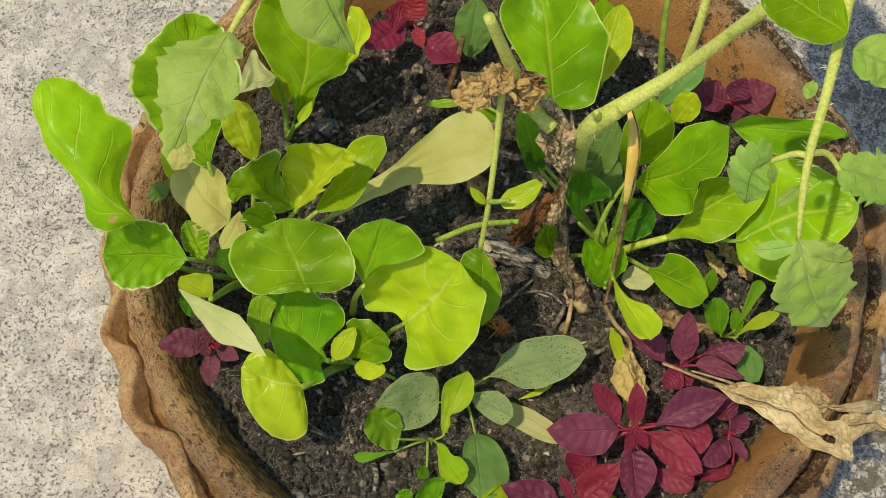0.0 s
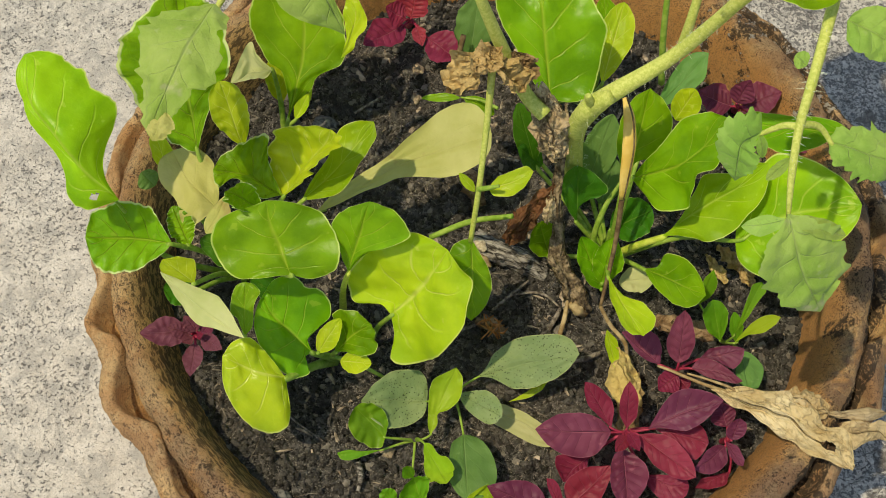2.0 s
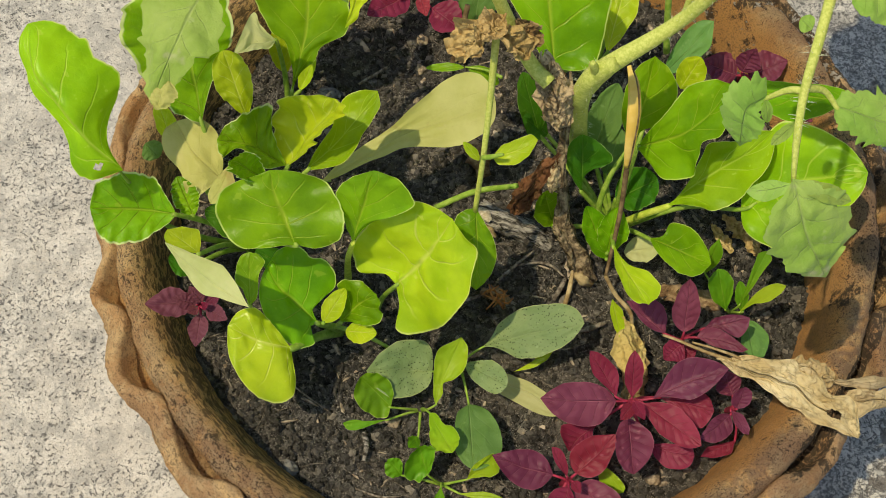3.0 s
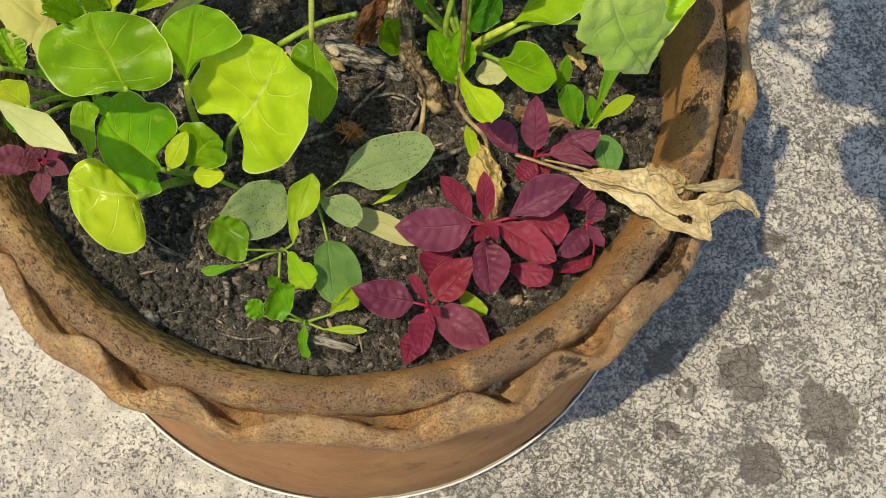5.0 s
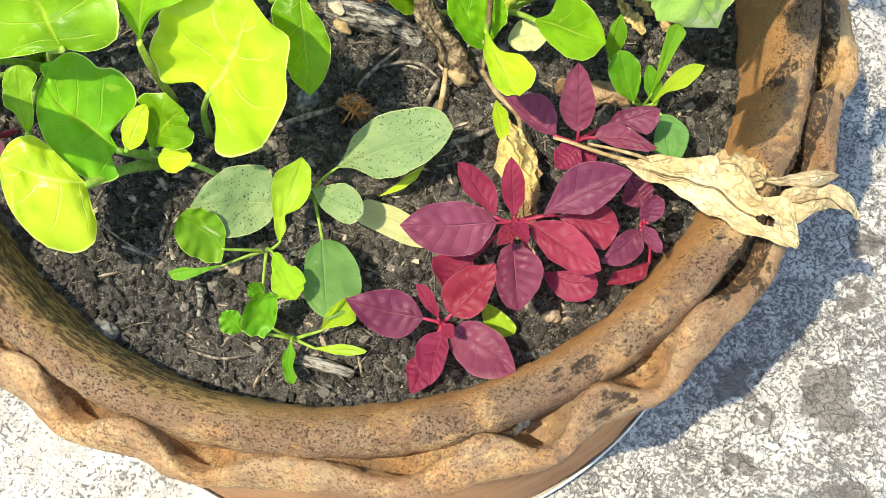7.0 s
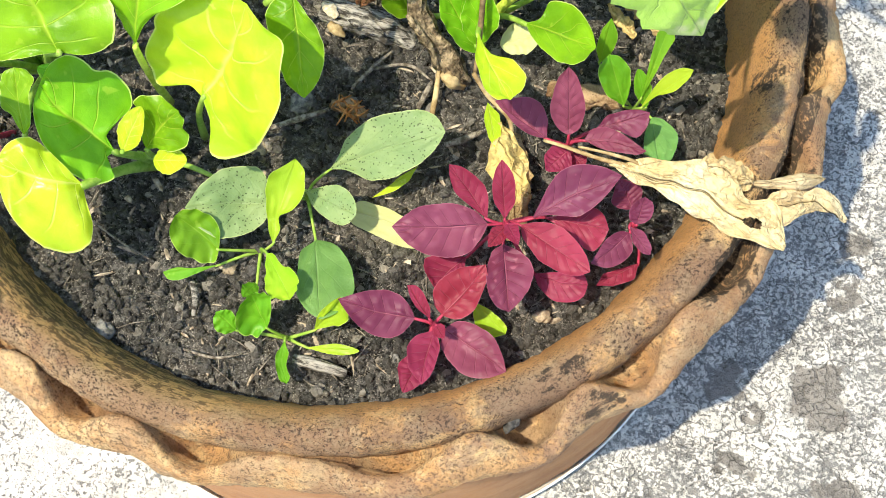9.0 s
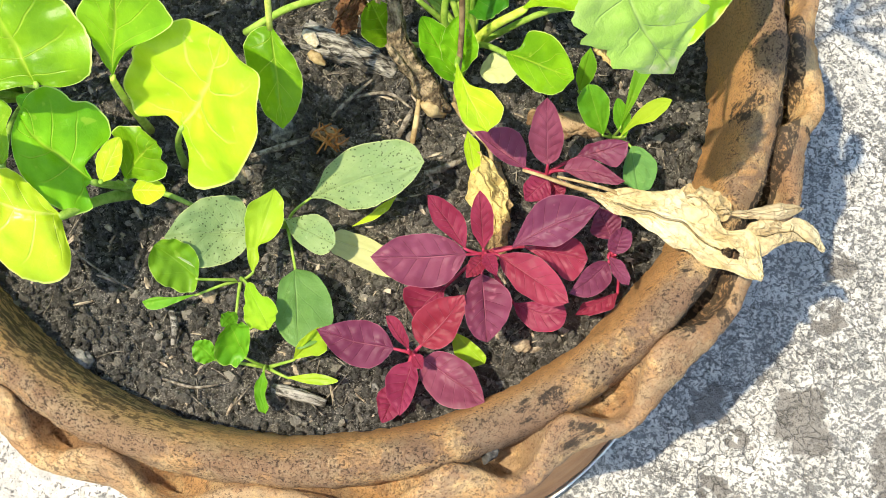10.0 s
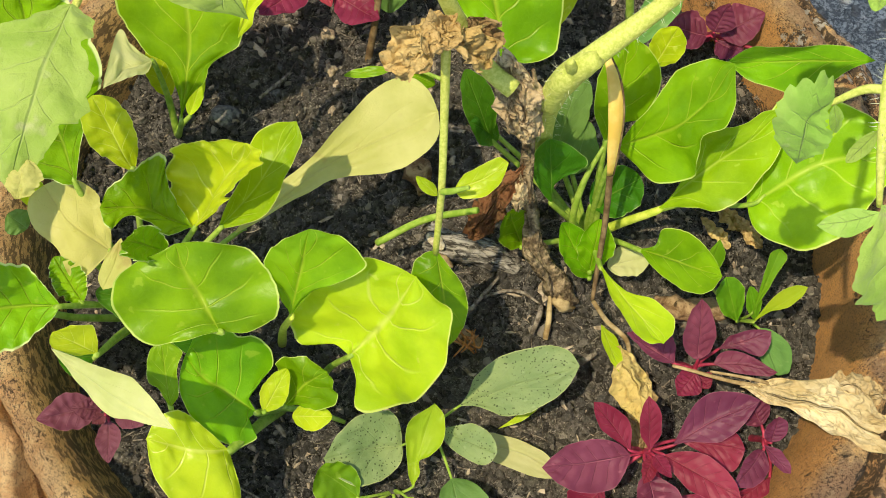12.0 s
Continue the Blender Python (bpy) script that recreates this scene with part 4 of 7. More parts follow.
leaf(green_left, (-0.0917, -0.0407, 0.3123), (-0.1227, -0.0436, 0.3250), 0.0300, KALE, left=((0, 0), (0.13, -0.09), (0.25, -0.15), (0.37, -0.09), (0.49, -0.05), (0.63, -0.02), (0.75, -0.06), (0.81, -0.16), (0.86, -0.21), (0.94, -0.13), (1, 0)), right=((0, 0), (0.13, 0.13), (0.25, 0.27), (0.36, 0.42), (0.43, 0.59), (0.51, 0.68), (0.65, 0.57), (0.77, 0.45), (0.88, 0.31), (0.97, 0.18), (1, 0)), spine=(0, 0.04, 0.09, 0.06, 0), cup=0.25, crinkle=0.13, ripple=9.0, teeth=0.05, label='frilled green leaf with a pale edge')
leaf(green_left, (-0.0940, -0.0576, 0.3291), (-0.1021, -0.0663, 0.3564), 0.0126, KALE, left=((0, 0), (0.2, -0.11), (0.42, -0.16), (0.62, -0.18), (0.79, -0.19), (0.93, -0.16), (1.05, -0.11), (1, 0)), right=((0, 0), (0.08, 0.11), (0.2, 0.19), (0.39, 0.24), (0.59, 0.24), (0.77, 0.19), (0.89, 0.1), (1, 0)), spine=(0, 0.01, 0.03, 0.03, 0), cup=0.5, crinkle=0.14, ripple=8.0, teeth=0.04)
leaf(green_left, (-0.0831, -0.0388, 0.3081), (-0.0579, -0.0039, 0.3364), 0.0202, MID, left=((0, 0), (0.16, -0.04), (0.32, -0.06), (0.47, -0.08), (0.61, -0.15), (0.76, -0.17), (0.9, -0.11), (1, 0)), right=((0, 0), (0.15, 0.12), (0.3, 0.21), (0.46, 0.22), (0.62, 0.18), (0.78, 0.15), (0.93, 0.11), (1, 0)), spine=(0, 0.03, 0.05, 0.03, 0), root=(-0.1199, -0.0506, 0.2220), cup=0.15)
leaf(green_left, (-0.0862, -0.0225, 0.2630), (-0.0105, 0.0303, 0.2944), 0.0324, PALE, left=((0, 0), (0.1, -0.04), (0.2, -0.06), (0.3, -0.08), (0.4, -0.09), (0.5, -0.11), (0.59, -0.14), (0.69, -0.17), (0.78, -0.2), (0.88, -0.21), (0.97, -0.18), (1.01, -0.1), (1, 0)), right=((0, 0), (0.1, 0.01), (0.19, 0.01), (0.29, 0.01), (0.38, 0.02), (0.47, 0.02), (0.56, 0.05), (0.64, 0.09), (0.72, 0.12), (0.8, 0.13), (0.89, 0.12), (0.96, 0.08), (1, 0)), spine=(0, -0.02, -0.04, -0.02, 0), root=(-0.1199, -0.0506, 0.2220), bend=0.1, cup=0.1, crinkle=0.03, face=(-0.2, -0.5, 0.85), label='long pale yellow leaf with dark specks')
leaf(green_left, (-0.0716, -0.0812, 0.3207), (-0.0890, -0.0590, 0.3417), 0.0540, GREEN, left=((0, 0), (0.05, -0.21), (0.09, -0.43), (0.15, -0.63), (0.33, -0.76), (0.54, -0.82), (0.76, -0.78), (0.93, -0.65), (0.98, -0.44), (0.98, -0.22), (1, 0)), right=((0, 0), (-0.09, 0.19), (-0.14, 0.39), (-0.07, 0.59), (0.12, 0.7), (0.34, 0.71), (0.55, 0.67), (0.73, 0.57), (0.86, 0.4), (0.94, 0.2), (1, 0)), spine=(0, -0.01, -0.03, -0.04, 0), root=(-0.1199, -0.0506, 0.2220), wavy=0.6, cup=0.10, crinkle=0.05, face=(0.0, -0.35, 0.93), label='broad glossy green leaf, half in shade')
leaf(green_left, (-0.1306, -0.0939, 0.3123), (-0.0745, -0.1220, 0.3417), 0.0151, CREAM, left=((0, 0), (0.21, -0.04), (0.39, -0.07), (0.55, -0.1), (0.69, -0.12), (0.81, -0.09), (0.91, -0.05), (1, 0)), right=((0, 0), (0.18, 0.03), (0.34, 0.06), (0.49, 0.08), (0.63, 0.1), (0.76, 0.06), (0.89, 0.03), (1, 0)), cup=-0.1, bend=0.12, face=(-0.45, -0.3, 0.85), label='folded leaf showing its cream underside')
leaf(green_left, (-0.1170, -0.0906, 0.3018), (-0.1302, -0.0893, 0.3165), 0.0131, LIME, left=((0, 0), (0.17, -0.09), (0.32, -0.18), (0.5, -0.22), (0.67, -0.23), (0.84, -0.25), (0.98, -0.15), (1, 0)), right=((0, 0), (0.11, 0.17), (0.24, 0.31), (0.41, 0.42), (0.59, 0.34), (0.76, 0.26), (0.88, 0.13), (1, 0)), root=(-0.1199, -0.0506, 0.2220))
leaf(green_left, (-0.1312, -0.0687, 0.2892), (-0.1428, -0.0560, 0.2997), 0.0131, KALE, root=(-0.1199, -0.0506, 0.2220), wide=0.5, crinkle=0.2, ripple=8.0, teeth=0.04, nu=60)
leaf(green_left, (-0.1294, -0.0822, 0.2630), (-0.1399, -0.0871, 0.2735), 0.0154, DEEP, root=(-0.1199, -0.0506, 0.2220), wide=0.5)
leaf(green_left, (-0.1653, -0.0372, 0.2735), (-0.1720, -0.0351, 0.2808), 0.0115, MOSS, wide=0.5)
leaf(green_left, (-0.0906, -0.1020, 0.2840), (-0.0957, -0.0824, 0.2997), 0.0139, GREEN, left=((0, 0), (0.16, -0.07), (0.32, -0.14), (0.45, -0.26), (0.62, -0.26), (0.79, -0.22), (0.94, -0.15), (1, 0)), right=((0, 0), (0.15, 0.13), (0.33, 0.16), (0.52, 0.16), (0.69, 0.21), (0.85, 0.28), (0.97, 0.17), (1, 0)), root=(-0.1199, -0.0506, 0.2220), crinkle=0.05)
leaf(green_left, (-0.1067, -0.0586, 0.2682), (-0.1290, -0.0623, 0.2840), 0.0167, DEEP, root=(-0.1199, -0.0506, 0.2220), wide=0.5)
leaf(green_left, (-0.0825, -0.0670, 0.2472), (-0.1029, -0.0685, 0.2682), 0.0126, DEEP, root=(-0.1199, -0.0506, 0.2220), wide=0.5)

green_mid = thing("leafy_green_plant", (-0.0587, -0.0812, 0.2220), "leafy green plant with rounded notched leaves in sunlight", "plant", "leafy greens in the planter")
leaf(green_mid, (-0.0494, -0.0695, 0.3123), (-0.0439, -0.0493, 0.3490), 0.0343, GREEN, left=((0.16, -0.11), (0.31, -0.17), (0.43, -0.24), (0.57, -0.29), (0.7, -0.28), (0.82, -0.21), (0.92, -0.11), (1, 0)), right=((0, 0), (0.29, 0.09), (0.49, 0.23), (0.66, 0.39), (0.85, 0.52), (1, 0.39), (1.04, 0.2), (1, 0)), root=(-0.0638, -0.0534, 0.2220), wavy=0.7, cup=0.1, crinkle=0.04, thick=0.0018, stalk=STALK_LIME)
leaf(green_mid, (-0.0284, -0.0731, 0.2871), (-0.0061, -0.0570, 0.3396), 0.0574, LIME, left=((0, 0), (-0.04, -0.14), (-0.19, -0.27), (-0.17, -0.4), (0.02, -0.47), (0.29, -0.46), (0.52, -0.43), (0.71, -0.35), (0.85, -0.25), (0.95, -0.13), (1, 0)), right=((0, 0), (-0.13, 0.13), (-0.29, 0.26), (-0.17, 0.41), (0.1, 0.49), (0.39, 0.5), (0.63, 0.47), (0.8, 0.39), (0.94, 0.29), (1.02, 0.16), (1, 0)), spine=(0, 0.02, 0.03, 0.02, 0), root=(-0.0443, -0.0654, 0.2220), wavy=1.0, cup=0.10, crinkle=0.06, ripple=4.0, label='large round lime green leaf with a pale midrib')
leaf(green_mid, (-0.0613, -0.0953, 0.2680), (-0.0879, -0.0839, 0.2920), 0.0386, GREEN, left=((0, 0), (0, -0.14), (-0.18, -0.2), (-0.11, -0.36), (0.07, -0.44), (0.29, -0.45), (0.49, -0.44), (0.67, -0.38), (0.82, -0.28), (0.93, -0.16), (1, 0)), right=((0, 0), (0.22, 0.09), (0.2, 0.27), (0.21, 0.47), (0.4, 0.59), (0.61, 0.59), (0.73, 0.48), (0.88, 0.48), (1.05, 0.39), (1.07, 0.2), (1, 0)), spine=(0, -0.02, -0.05, -0.06, 0), root=(-0.0587, -0.0812, 0.2220), cup=0.12, crinkle=0.06, thick=0.002)
leaf(green_mid, (-0.0517, -0.0898, 0.2630), (-0.0356, -0.0803, 0.2871), 0.0263, GREEN, left=((0, 0), (0.07, -0.17), (0.27, -0.29), (0.38, -0.45), (0.61, -0.48), (0.8, -0.34), (0.92, -0.18), (1, 0)), right=((0, 0), (0.21, 0.12), (0.4, 0.24), (0.58, 0.34), (0.78, 0.38), (0.91, 0.28), (0.99, 0.15), (1, 0)), spine=(0, -0.02, -0.05, -0.03, 0), root=(-0.0587, -0.0812, 0.2220), cup=0.2, crinkle=0.06)
leaf(green_mid, (-0.0487, -0.0927, 0.2598), (-0.0322, -0.0931, 0.2703), 0.0108, LIME, wide=0.5)
leaf(green_mid, (-0.0683, -0.1117, 0.2703), (-0.0965, -0.1150, 0.2850), 0.0389, LIME, left=((0, 0), (-0.11, -0.22), (-0.24, -0.44), (-0.25, -0.67), (-0.08, -0.83), (0.18, -0.84), (0.42, -0.76), (0.63, -0.62), (0.8, -0.44), (0.92, -0.23), (1, 0)), right=((0, 0), (0.12, 0.07), (0.24, 0.15), (0.36, 0.22), (0.48, 0.29), (0.6, 0.35), (0.73, 0.38), (0.84, 0.34), (0.93, 0.25), (0.98, 0.13), (1, 0)), spine=(0, -0.03, -0.05, -0.03, 0), root=(-0.0587, -0.0812, 0.2220), cup=-0.08, crinkle=0.04, thick=0.0026, face=(0.0, -0.3, 0.95), label='rounded yellow-green leaf over the soil')
leaf(green_mid, (-0.0586, -0.0946, 0.2682), (-0.0509, -0.0808, 0.2840), 0.0107, LIME, root=(-0.0587, -0.0812, 0.2220), wide=0.5, cup=0.3)

green_back = thing("leafy_green_plant", (-0.1317, 0.0413, 0.2220), "upright leafy green plant with a broad toothed blade", "plant", "leafy greens in the planter")
leaf(green_back, (-0.1210, 0.0276, 0.2550), (-0.1246, 0.0770, 0.3150), 0.0514, GREEN, left=((0, 0), (0.14, 0), (0.27, -0.03), (0.37, -0.07), (0.42, -0.15), (0.5, -0.23), (0.59, -0.28), (0.69, -0.31), (0.79, -0.3), (0.87, -0.26), (0.95, -0.19), (0.99, -0.1), (1, 0)), right=((0, 0), (0.15, 0.05), (0.26, 0.14), (0.37, 0.18), (0.44, 0.27), (0.5, 0.34), (0.61, 0.34), (0.7, 0.35), (0.78, 0.32), (0.87, 0.26), (0.93, 0.19), (0.98, 0.1), (1, 0)), spine=(0, 0.04, 0.06, 0.04, 0), root=(-0.1305, 0.0379, 0.2220), cup=0.12, crinkle=0.05, teeth=0.03, thick=0.0016, sag=0.05)
leaf(green_back, (-0.1350, 0.0473, 0.2700), (-0.1472, 0.0232, 0.2850), 0.0303, CREAM, left=((0, 0), (0.25, -0.12), (0.4, -0.1), (0.53, -0.07), (0.66, -0.06), (0.78, -0.04), (0.91, -0.01), (1, 0)), right=((0, 0), (0.07, 0.18), (0.07, 0.39), (0.04, 0.61), (0.3, 0.49), (0.65, 0.26), (0.86, 0.12), (1, 0)), spine=(0, 0.02, 0.09, 0.02, 0), root=(-0.1305, 0.0379, 0.2220))
leaf(green_back, (-0.1324, 0.0453, 0.2419), (-0.1384, 0.0556, 0.2682), 0.0123, LIME, root=(-0.1305, 0.0379, 0.2220), wide=0.5)
leaf(green_back, (-0.1230, 0.0404, 0.2367), (-0.1173, 0.0543, 0.2524), 0.0077, LIME, root=(-0.1305, 0.0379, 0.2220), wide=0.5, fold=0.6)
# sunlit right strip of the broad blade, put in as a separate lime leaf
leaf(green_back, (-0.0972, 0.0529, 0.2892), (-0.0992, 0.0732, 0.3150), 0.0132, LIME, left=((0, 0), (0.19, 0.03), (0.36, 0.06), (0.51, 0.03), (0.64, 0), (0.76, -0.03), (0.89, -0.02), (1, 0)), right=((0, 0), (0.18, 0.18), (0.39, 0.23), (0.54, 0.34), (0.69, 0.35), (0.84, 0.28), (0.98, 0.19), (1, 0)), spine=(0, 0.08, 0.14, 0.16, 0), crinkle=0.08)

green_right = thing("leafy_green_plant", (0.0608, 0.0158, 0.2220), "dense leafy green plant with broad rounded leaves", "plant", "leafy greens in the planter")
leaf(green_right, (0.0614, 0.0234, 0.2997), (0.0944, 0.0362, 0.3522), 0.0356, GREEN, left=((0, 0), (0.12, -0.03), (0.24, -0.06), (0.36, -0.07), (0.47, -0.1), (0.57, -0.13), (0.67, -0.16), (0.77, -0.15), (0.86, -0.12), (0.94, -0.07), (1, 0)), right=((0, 0), (0.03, 0.14), (0.08, 0.28), (0.22, 0.37), (0.38, 0.41), (0.49, 0.32), (0.6, 0.24), (0.74, 0.27), (0.85, 0.21), (0.93, 0.1), (1, 0)), spine=(0, 0.06, 0.11, 0.08, 0), root=(0.0608, 0.0158, 0.2220), cup=0.1, crinkle=0.06)
leaf(green_right, (0.0828, 0.0111, 0.2735), (0.1200, 0.0385, 0.3207), 0.0296, MID, left=((0, 0), (0.13, -0.01), (0.24, -0.04), (0.35, -0.09), (0.45, -0.14), (0.55, -0.19), (0.64, -0.16), (0.73, -0.1), (0.82, -0.07), (0.92, -0.06), (1, 0)), right=((0, 0), (0.12, 0.06), (0.22, 0.14), (0.3, 0.22), (0.42, 0.26), (0.54, 0.26), (0.65, 0.23), (0.76, 0.21), (0.86, 0.16), (0.94, 0.09), (1, 0)), spine=(0, -0.01, -0, 0.02, 0), root=(0.0608, 0.0158, 0.2220), cup=0.12, crinkle=0.05, thick=0.0024, stalk=STALK_LIME)
leaf(green_right, (0.1170, 0.0142, 0.2840), (0.1651, 0.0311, 0.3186), 0.0587, MID, left=((0, 0), (0.05, -0.13), (0.11, -0.24), (0.2, -0.35), (0.3, -0.43), (0.4, -0.52), (0.51, -0.55), (0.63, -0.5), (0.74, -0.43), (0.83, -0.34), (0.91, -0.24), (0.97, -0.12), (1, 0)), right=((0, 0), (-0.01, 0.12), (0.04, 0.24), (0.13, 0.33), (0.23, 0.4), (0.35, 0.41), (0.47, 0.4), (0.58, 0.36), (0.68, 0.3), (0.77, 0.24), (0.87, 0.18), (0.95, 0.1), (1, 0)), spine=(0, -0.04, -0.08, -0.04, 0), cup=0.06, crinkle=0.03)
tube("leaf_stalk", [(0.0608, 0.0158, 0.2220), (0.0917, 0.0212, 0.2577), (0.1165, 0.0140, 0.2840), (0.1229, 0.0174, 0.2892)], [0.00151, 0.00130, 0.00111, 0.00055], STALK, green_right)
leaf(green_right, (0.0794, -0.0005, 0.2577), (0.1099, -0.0165, 0.2808), 0.0243, GREEN, left=((0, 0), (0.17, -0.08), (0.16, -0.24), (0.33, -0.31), (0.53, -0.29), (0.71, -0.22), (0.88, -0.12), (1, 0)), right=((0, 0), (0.2, 0.11), (0.4, 0.19), (0.59, 0.24), (0.76, 0.27), (0.91, 0.24), (1, 0.14), (1, 0)), root=(0.0608, 0.0158, 0.2220), cup=0.15, face=(0.0, -0.2, 1.0))
leaf(green_right, (0.0631, -0.0141, 0.2680), (0.0852, -0.0564, 0.3060), 0.0153, LIME, left=((0, 0), (0.3, 0), (0.49, -0.03), (0.6, -0.1), (0.74, -0.13), (0.88, -0.14), (0.97, -0.08), (1, 0)), right=((0, 0), (0.23, 0.05), (0.42, 0.09), (0.6, 0.1), (0.74, 0.11), (0.87, 0.11), (0.97, 0.07), (1, 0)), spine=(0, 0.01, 0.02, 0.01, 0), root=(0.0608, 0.0158, 0.2220), cup=0.1)
leaf(green_right, (0.0576, 0.0298, 0.2892), (0.0581, 0.0514, 0.3364), 0.0242, GREEN, left=((0, 0), (0.16, -0.08), (0.32, -0.15), (0.49, -0.17), (0.64, -0.18), (0.79, -0.15), (0.91, -0.1), (1, 0)), right=((0, 0), (0.2, 0.07), (0.31, 0.2), (0.46, 0.27), (0.64, 0.29), (0.8, 0.25), (0.93, 0.14), (1, 0)), spine=(0, 0.01, 0.02, 0.01, 0), root=(0.0608, 0.0158, 0.2220), cup=0.15)
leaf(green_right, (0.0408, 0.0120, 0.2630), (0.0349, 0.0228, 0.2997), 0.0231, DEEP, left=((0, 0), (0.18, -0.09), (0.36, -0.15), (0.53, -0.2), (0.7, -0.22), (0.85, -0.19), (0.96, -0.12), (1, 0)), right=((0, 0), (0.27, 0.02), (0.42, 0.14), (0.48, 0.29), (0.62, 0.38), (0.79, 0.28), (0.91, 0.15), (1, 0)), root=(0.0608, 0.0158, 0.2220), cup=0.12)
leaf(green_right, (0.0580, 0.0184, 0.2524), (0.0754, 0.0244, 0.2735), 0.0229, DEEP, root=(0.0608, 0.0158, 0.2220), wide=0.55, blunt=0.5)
leaf(green_right, (0.0320, -0.0027, 0.2472), (0.0240, 0.0012, 0.2735), 0.0164, GREEN, root=(0.0608, 0.0158, 0.2220), wide=0.5, blunt=0.45, cup=0.4)
leaf(green_right, (0.0620, -0.0100, 0.2419), (0.0454, -0.0005, 0.2735), 0.0147, GREEN, root=(0.0608, 0.0158, 0.2220), wide=0.5, cup=0.3)
leaf(green_right, (0.0612, -0.0094, 0.2472), (0.0605, 0.0035, 0.2735), 0.0155, GREEN, root=(0.0608, 0.0158, 0.2220), wide=0.5, cup=0.2)
leaf(green_right, (0.0741, 0.0683, 0.2892), (0.0794, 0.0749, 0.3102), 0.0142, LIME, wide=0.55)
leaf(green_right, (0.0633, 0.0854, 0.2682), (0.0814, 0.1090, 0.2944), 0.0147, MOSS, left=((0, 0), (0.15, -0.06), (0.3, -0.11), (0.46, -0.15), (0.61, -0.17), (0.76, -0.17), (0.9, -0.12), (1, 0)), right=((0, 0), (0.15, 0.08), (0.3, 0.14), (0.46, 0.18), (0.61, 0.2), (0.76, 0.19), (0.88, 0.1), (1, 0)), spine=(0, 0.01, 0.02, 0.01, 0), root=(0.0608, 0.0158, 0.2220))
leaf(green_right, (0.1576, 0.0710, 0.3123), (0.0992, 0.0606, 0.3123), 0.0199, GREEN, left=((0, 0), (0.11, -0.03), (0.22, -0.08), (0.31, -0.14), (0.42, -0.19), (0.52, -0.23), (0.63, -0.22), (0.73, -0.18), (0.83, -0.14), (0.92, -0.08), (1, 0)), right=((0, 0), (0.09, 0.05), (0.19, 0.09), (0.3, 0.1), (0.4, 0.1), (0.51, 0.09), (0.61, 0.09), (0.72, 0.09), (0.82, 0.1), (0.92, 0.06), (1, 0)), cup=0.2, bend=0.1)
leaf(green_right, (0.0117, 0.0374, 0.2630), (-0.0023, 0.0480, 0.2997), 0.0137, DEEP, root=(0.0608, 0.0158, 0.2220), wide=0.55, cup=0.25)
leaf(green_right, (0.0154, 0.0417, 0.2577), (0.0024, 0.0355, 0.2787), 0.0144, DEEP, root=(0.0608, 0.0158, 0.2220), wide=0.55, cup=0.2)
leaf(green_right, (0.0402, 0.0390, 0.2577), (0.0440, 0.0590, 0.2944), 0.0178, MOSS, root=(0.0608, 0.0158, 0.2220), wide=0.5, cup=0.15)
leaf(green_right, (0.0695, -0.0020, 0.2367), (0.0863, 0.0017, 0.2472), 0.0139, CREAM, wide=0.5, cup=-0.1)
leaf(green_right, (0.0493, 0.0338, 0.2472), (0.0511, 0.0469, 0.2735), 0.0146, MOSS, root=(0.0608, 0.0158, 0.2220), wide=0.5)
tube("leaf_stalk", [(0.0612, 0.0142, 0.2220), (0.0516, 0.0107, 0.2472), (0.0520, 0.0190, 0.2690), (0.0573, 0.0292, 0.2872)], [0.00181, 0.00160, 0.00141, 0.00081], STALK, green_right)
tube("leaf_stalk", [(0.0630, 0.0131, 0.2220), (0.0612, 0.0190, 0.2600), (0.0616, 0.0232, 0.2978)], [0.00150, 0.00131, 0.00084], STALK, green_right)
leaf(green_right, (0.0700, -0.0265, 0.2315), (0.0795, -0.0508, 0.2420), 0.0063, LIME, left=((0, 0), (0.16, -0.06), (0.31, -0.13), (0.47, -0.13), (0.63, -0.12), (0.76, -0.1), (0.88, -0.05), (1, 0)), right=((0, 0), (0.17, 0.05), (0.32, 0.09), (0.48, 0.1), (0.63, 0.09), (0.76, 0.08), (0.88, 0.04), (1, 0)), cup=0.2)

green_far = thing("leafy_green_plant", (0.0252, 0.1113, 0.2220), "tall leafy green plant at the back of the planter", "plant", "leafy greens in the planter")
leaf(green_far, (0.0135, 0.0456, 0.3150), (-0.0071, 0.0891, 0.3500), 0.0494, GREEN, left=((0, 0), (0.12, -0.11), (0.25, -0.16), (0.39, -0.22), (0.52, -0.28), (0.63, -0.33), (0.76, -0.36), (0.86, -0.35), (0.96, -0.26), (0.99, -0.13), (1, 0)), right=((0, 0), (-0.05, 0.16), (-0.01, 0.32), (0.15, 0.4), (0.33, 0.45), (0.49, 0.5), (0.65, 0.44), (0.79, 0.39), (0.9, 0.29), (0.97, 0.16), (1, 0)), root=(0.0266, 0.1059, 0.2220), cup=0.1, crinkle=0.05, thick=0.003)
leaf(green_far, (0.0329, 0.0922, 0.2682), (0.0331, 0.1261, 0.2950), 0.0182, LIME, root=(0.0266, 0.1059, 0.2220), wide=0.6, cup=0.25)
leaf(green_far, (0.0301, 0.1154, 0.2682), (0.0216, 0.1308, 0.2892), 0.0152, GREEN, root=(0.0266, 0.1059, 0.2220), wide=0.5)
leaf(green_far, (-0.0436, 0.1073, 0.2367), (-0.0452, 0.1265, 0.2682), 0.0221, MOSS, wide=0.5)

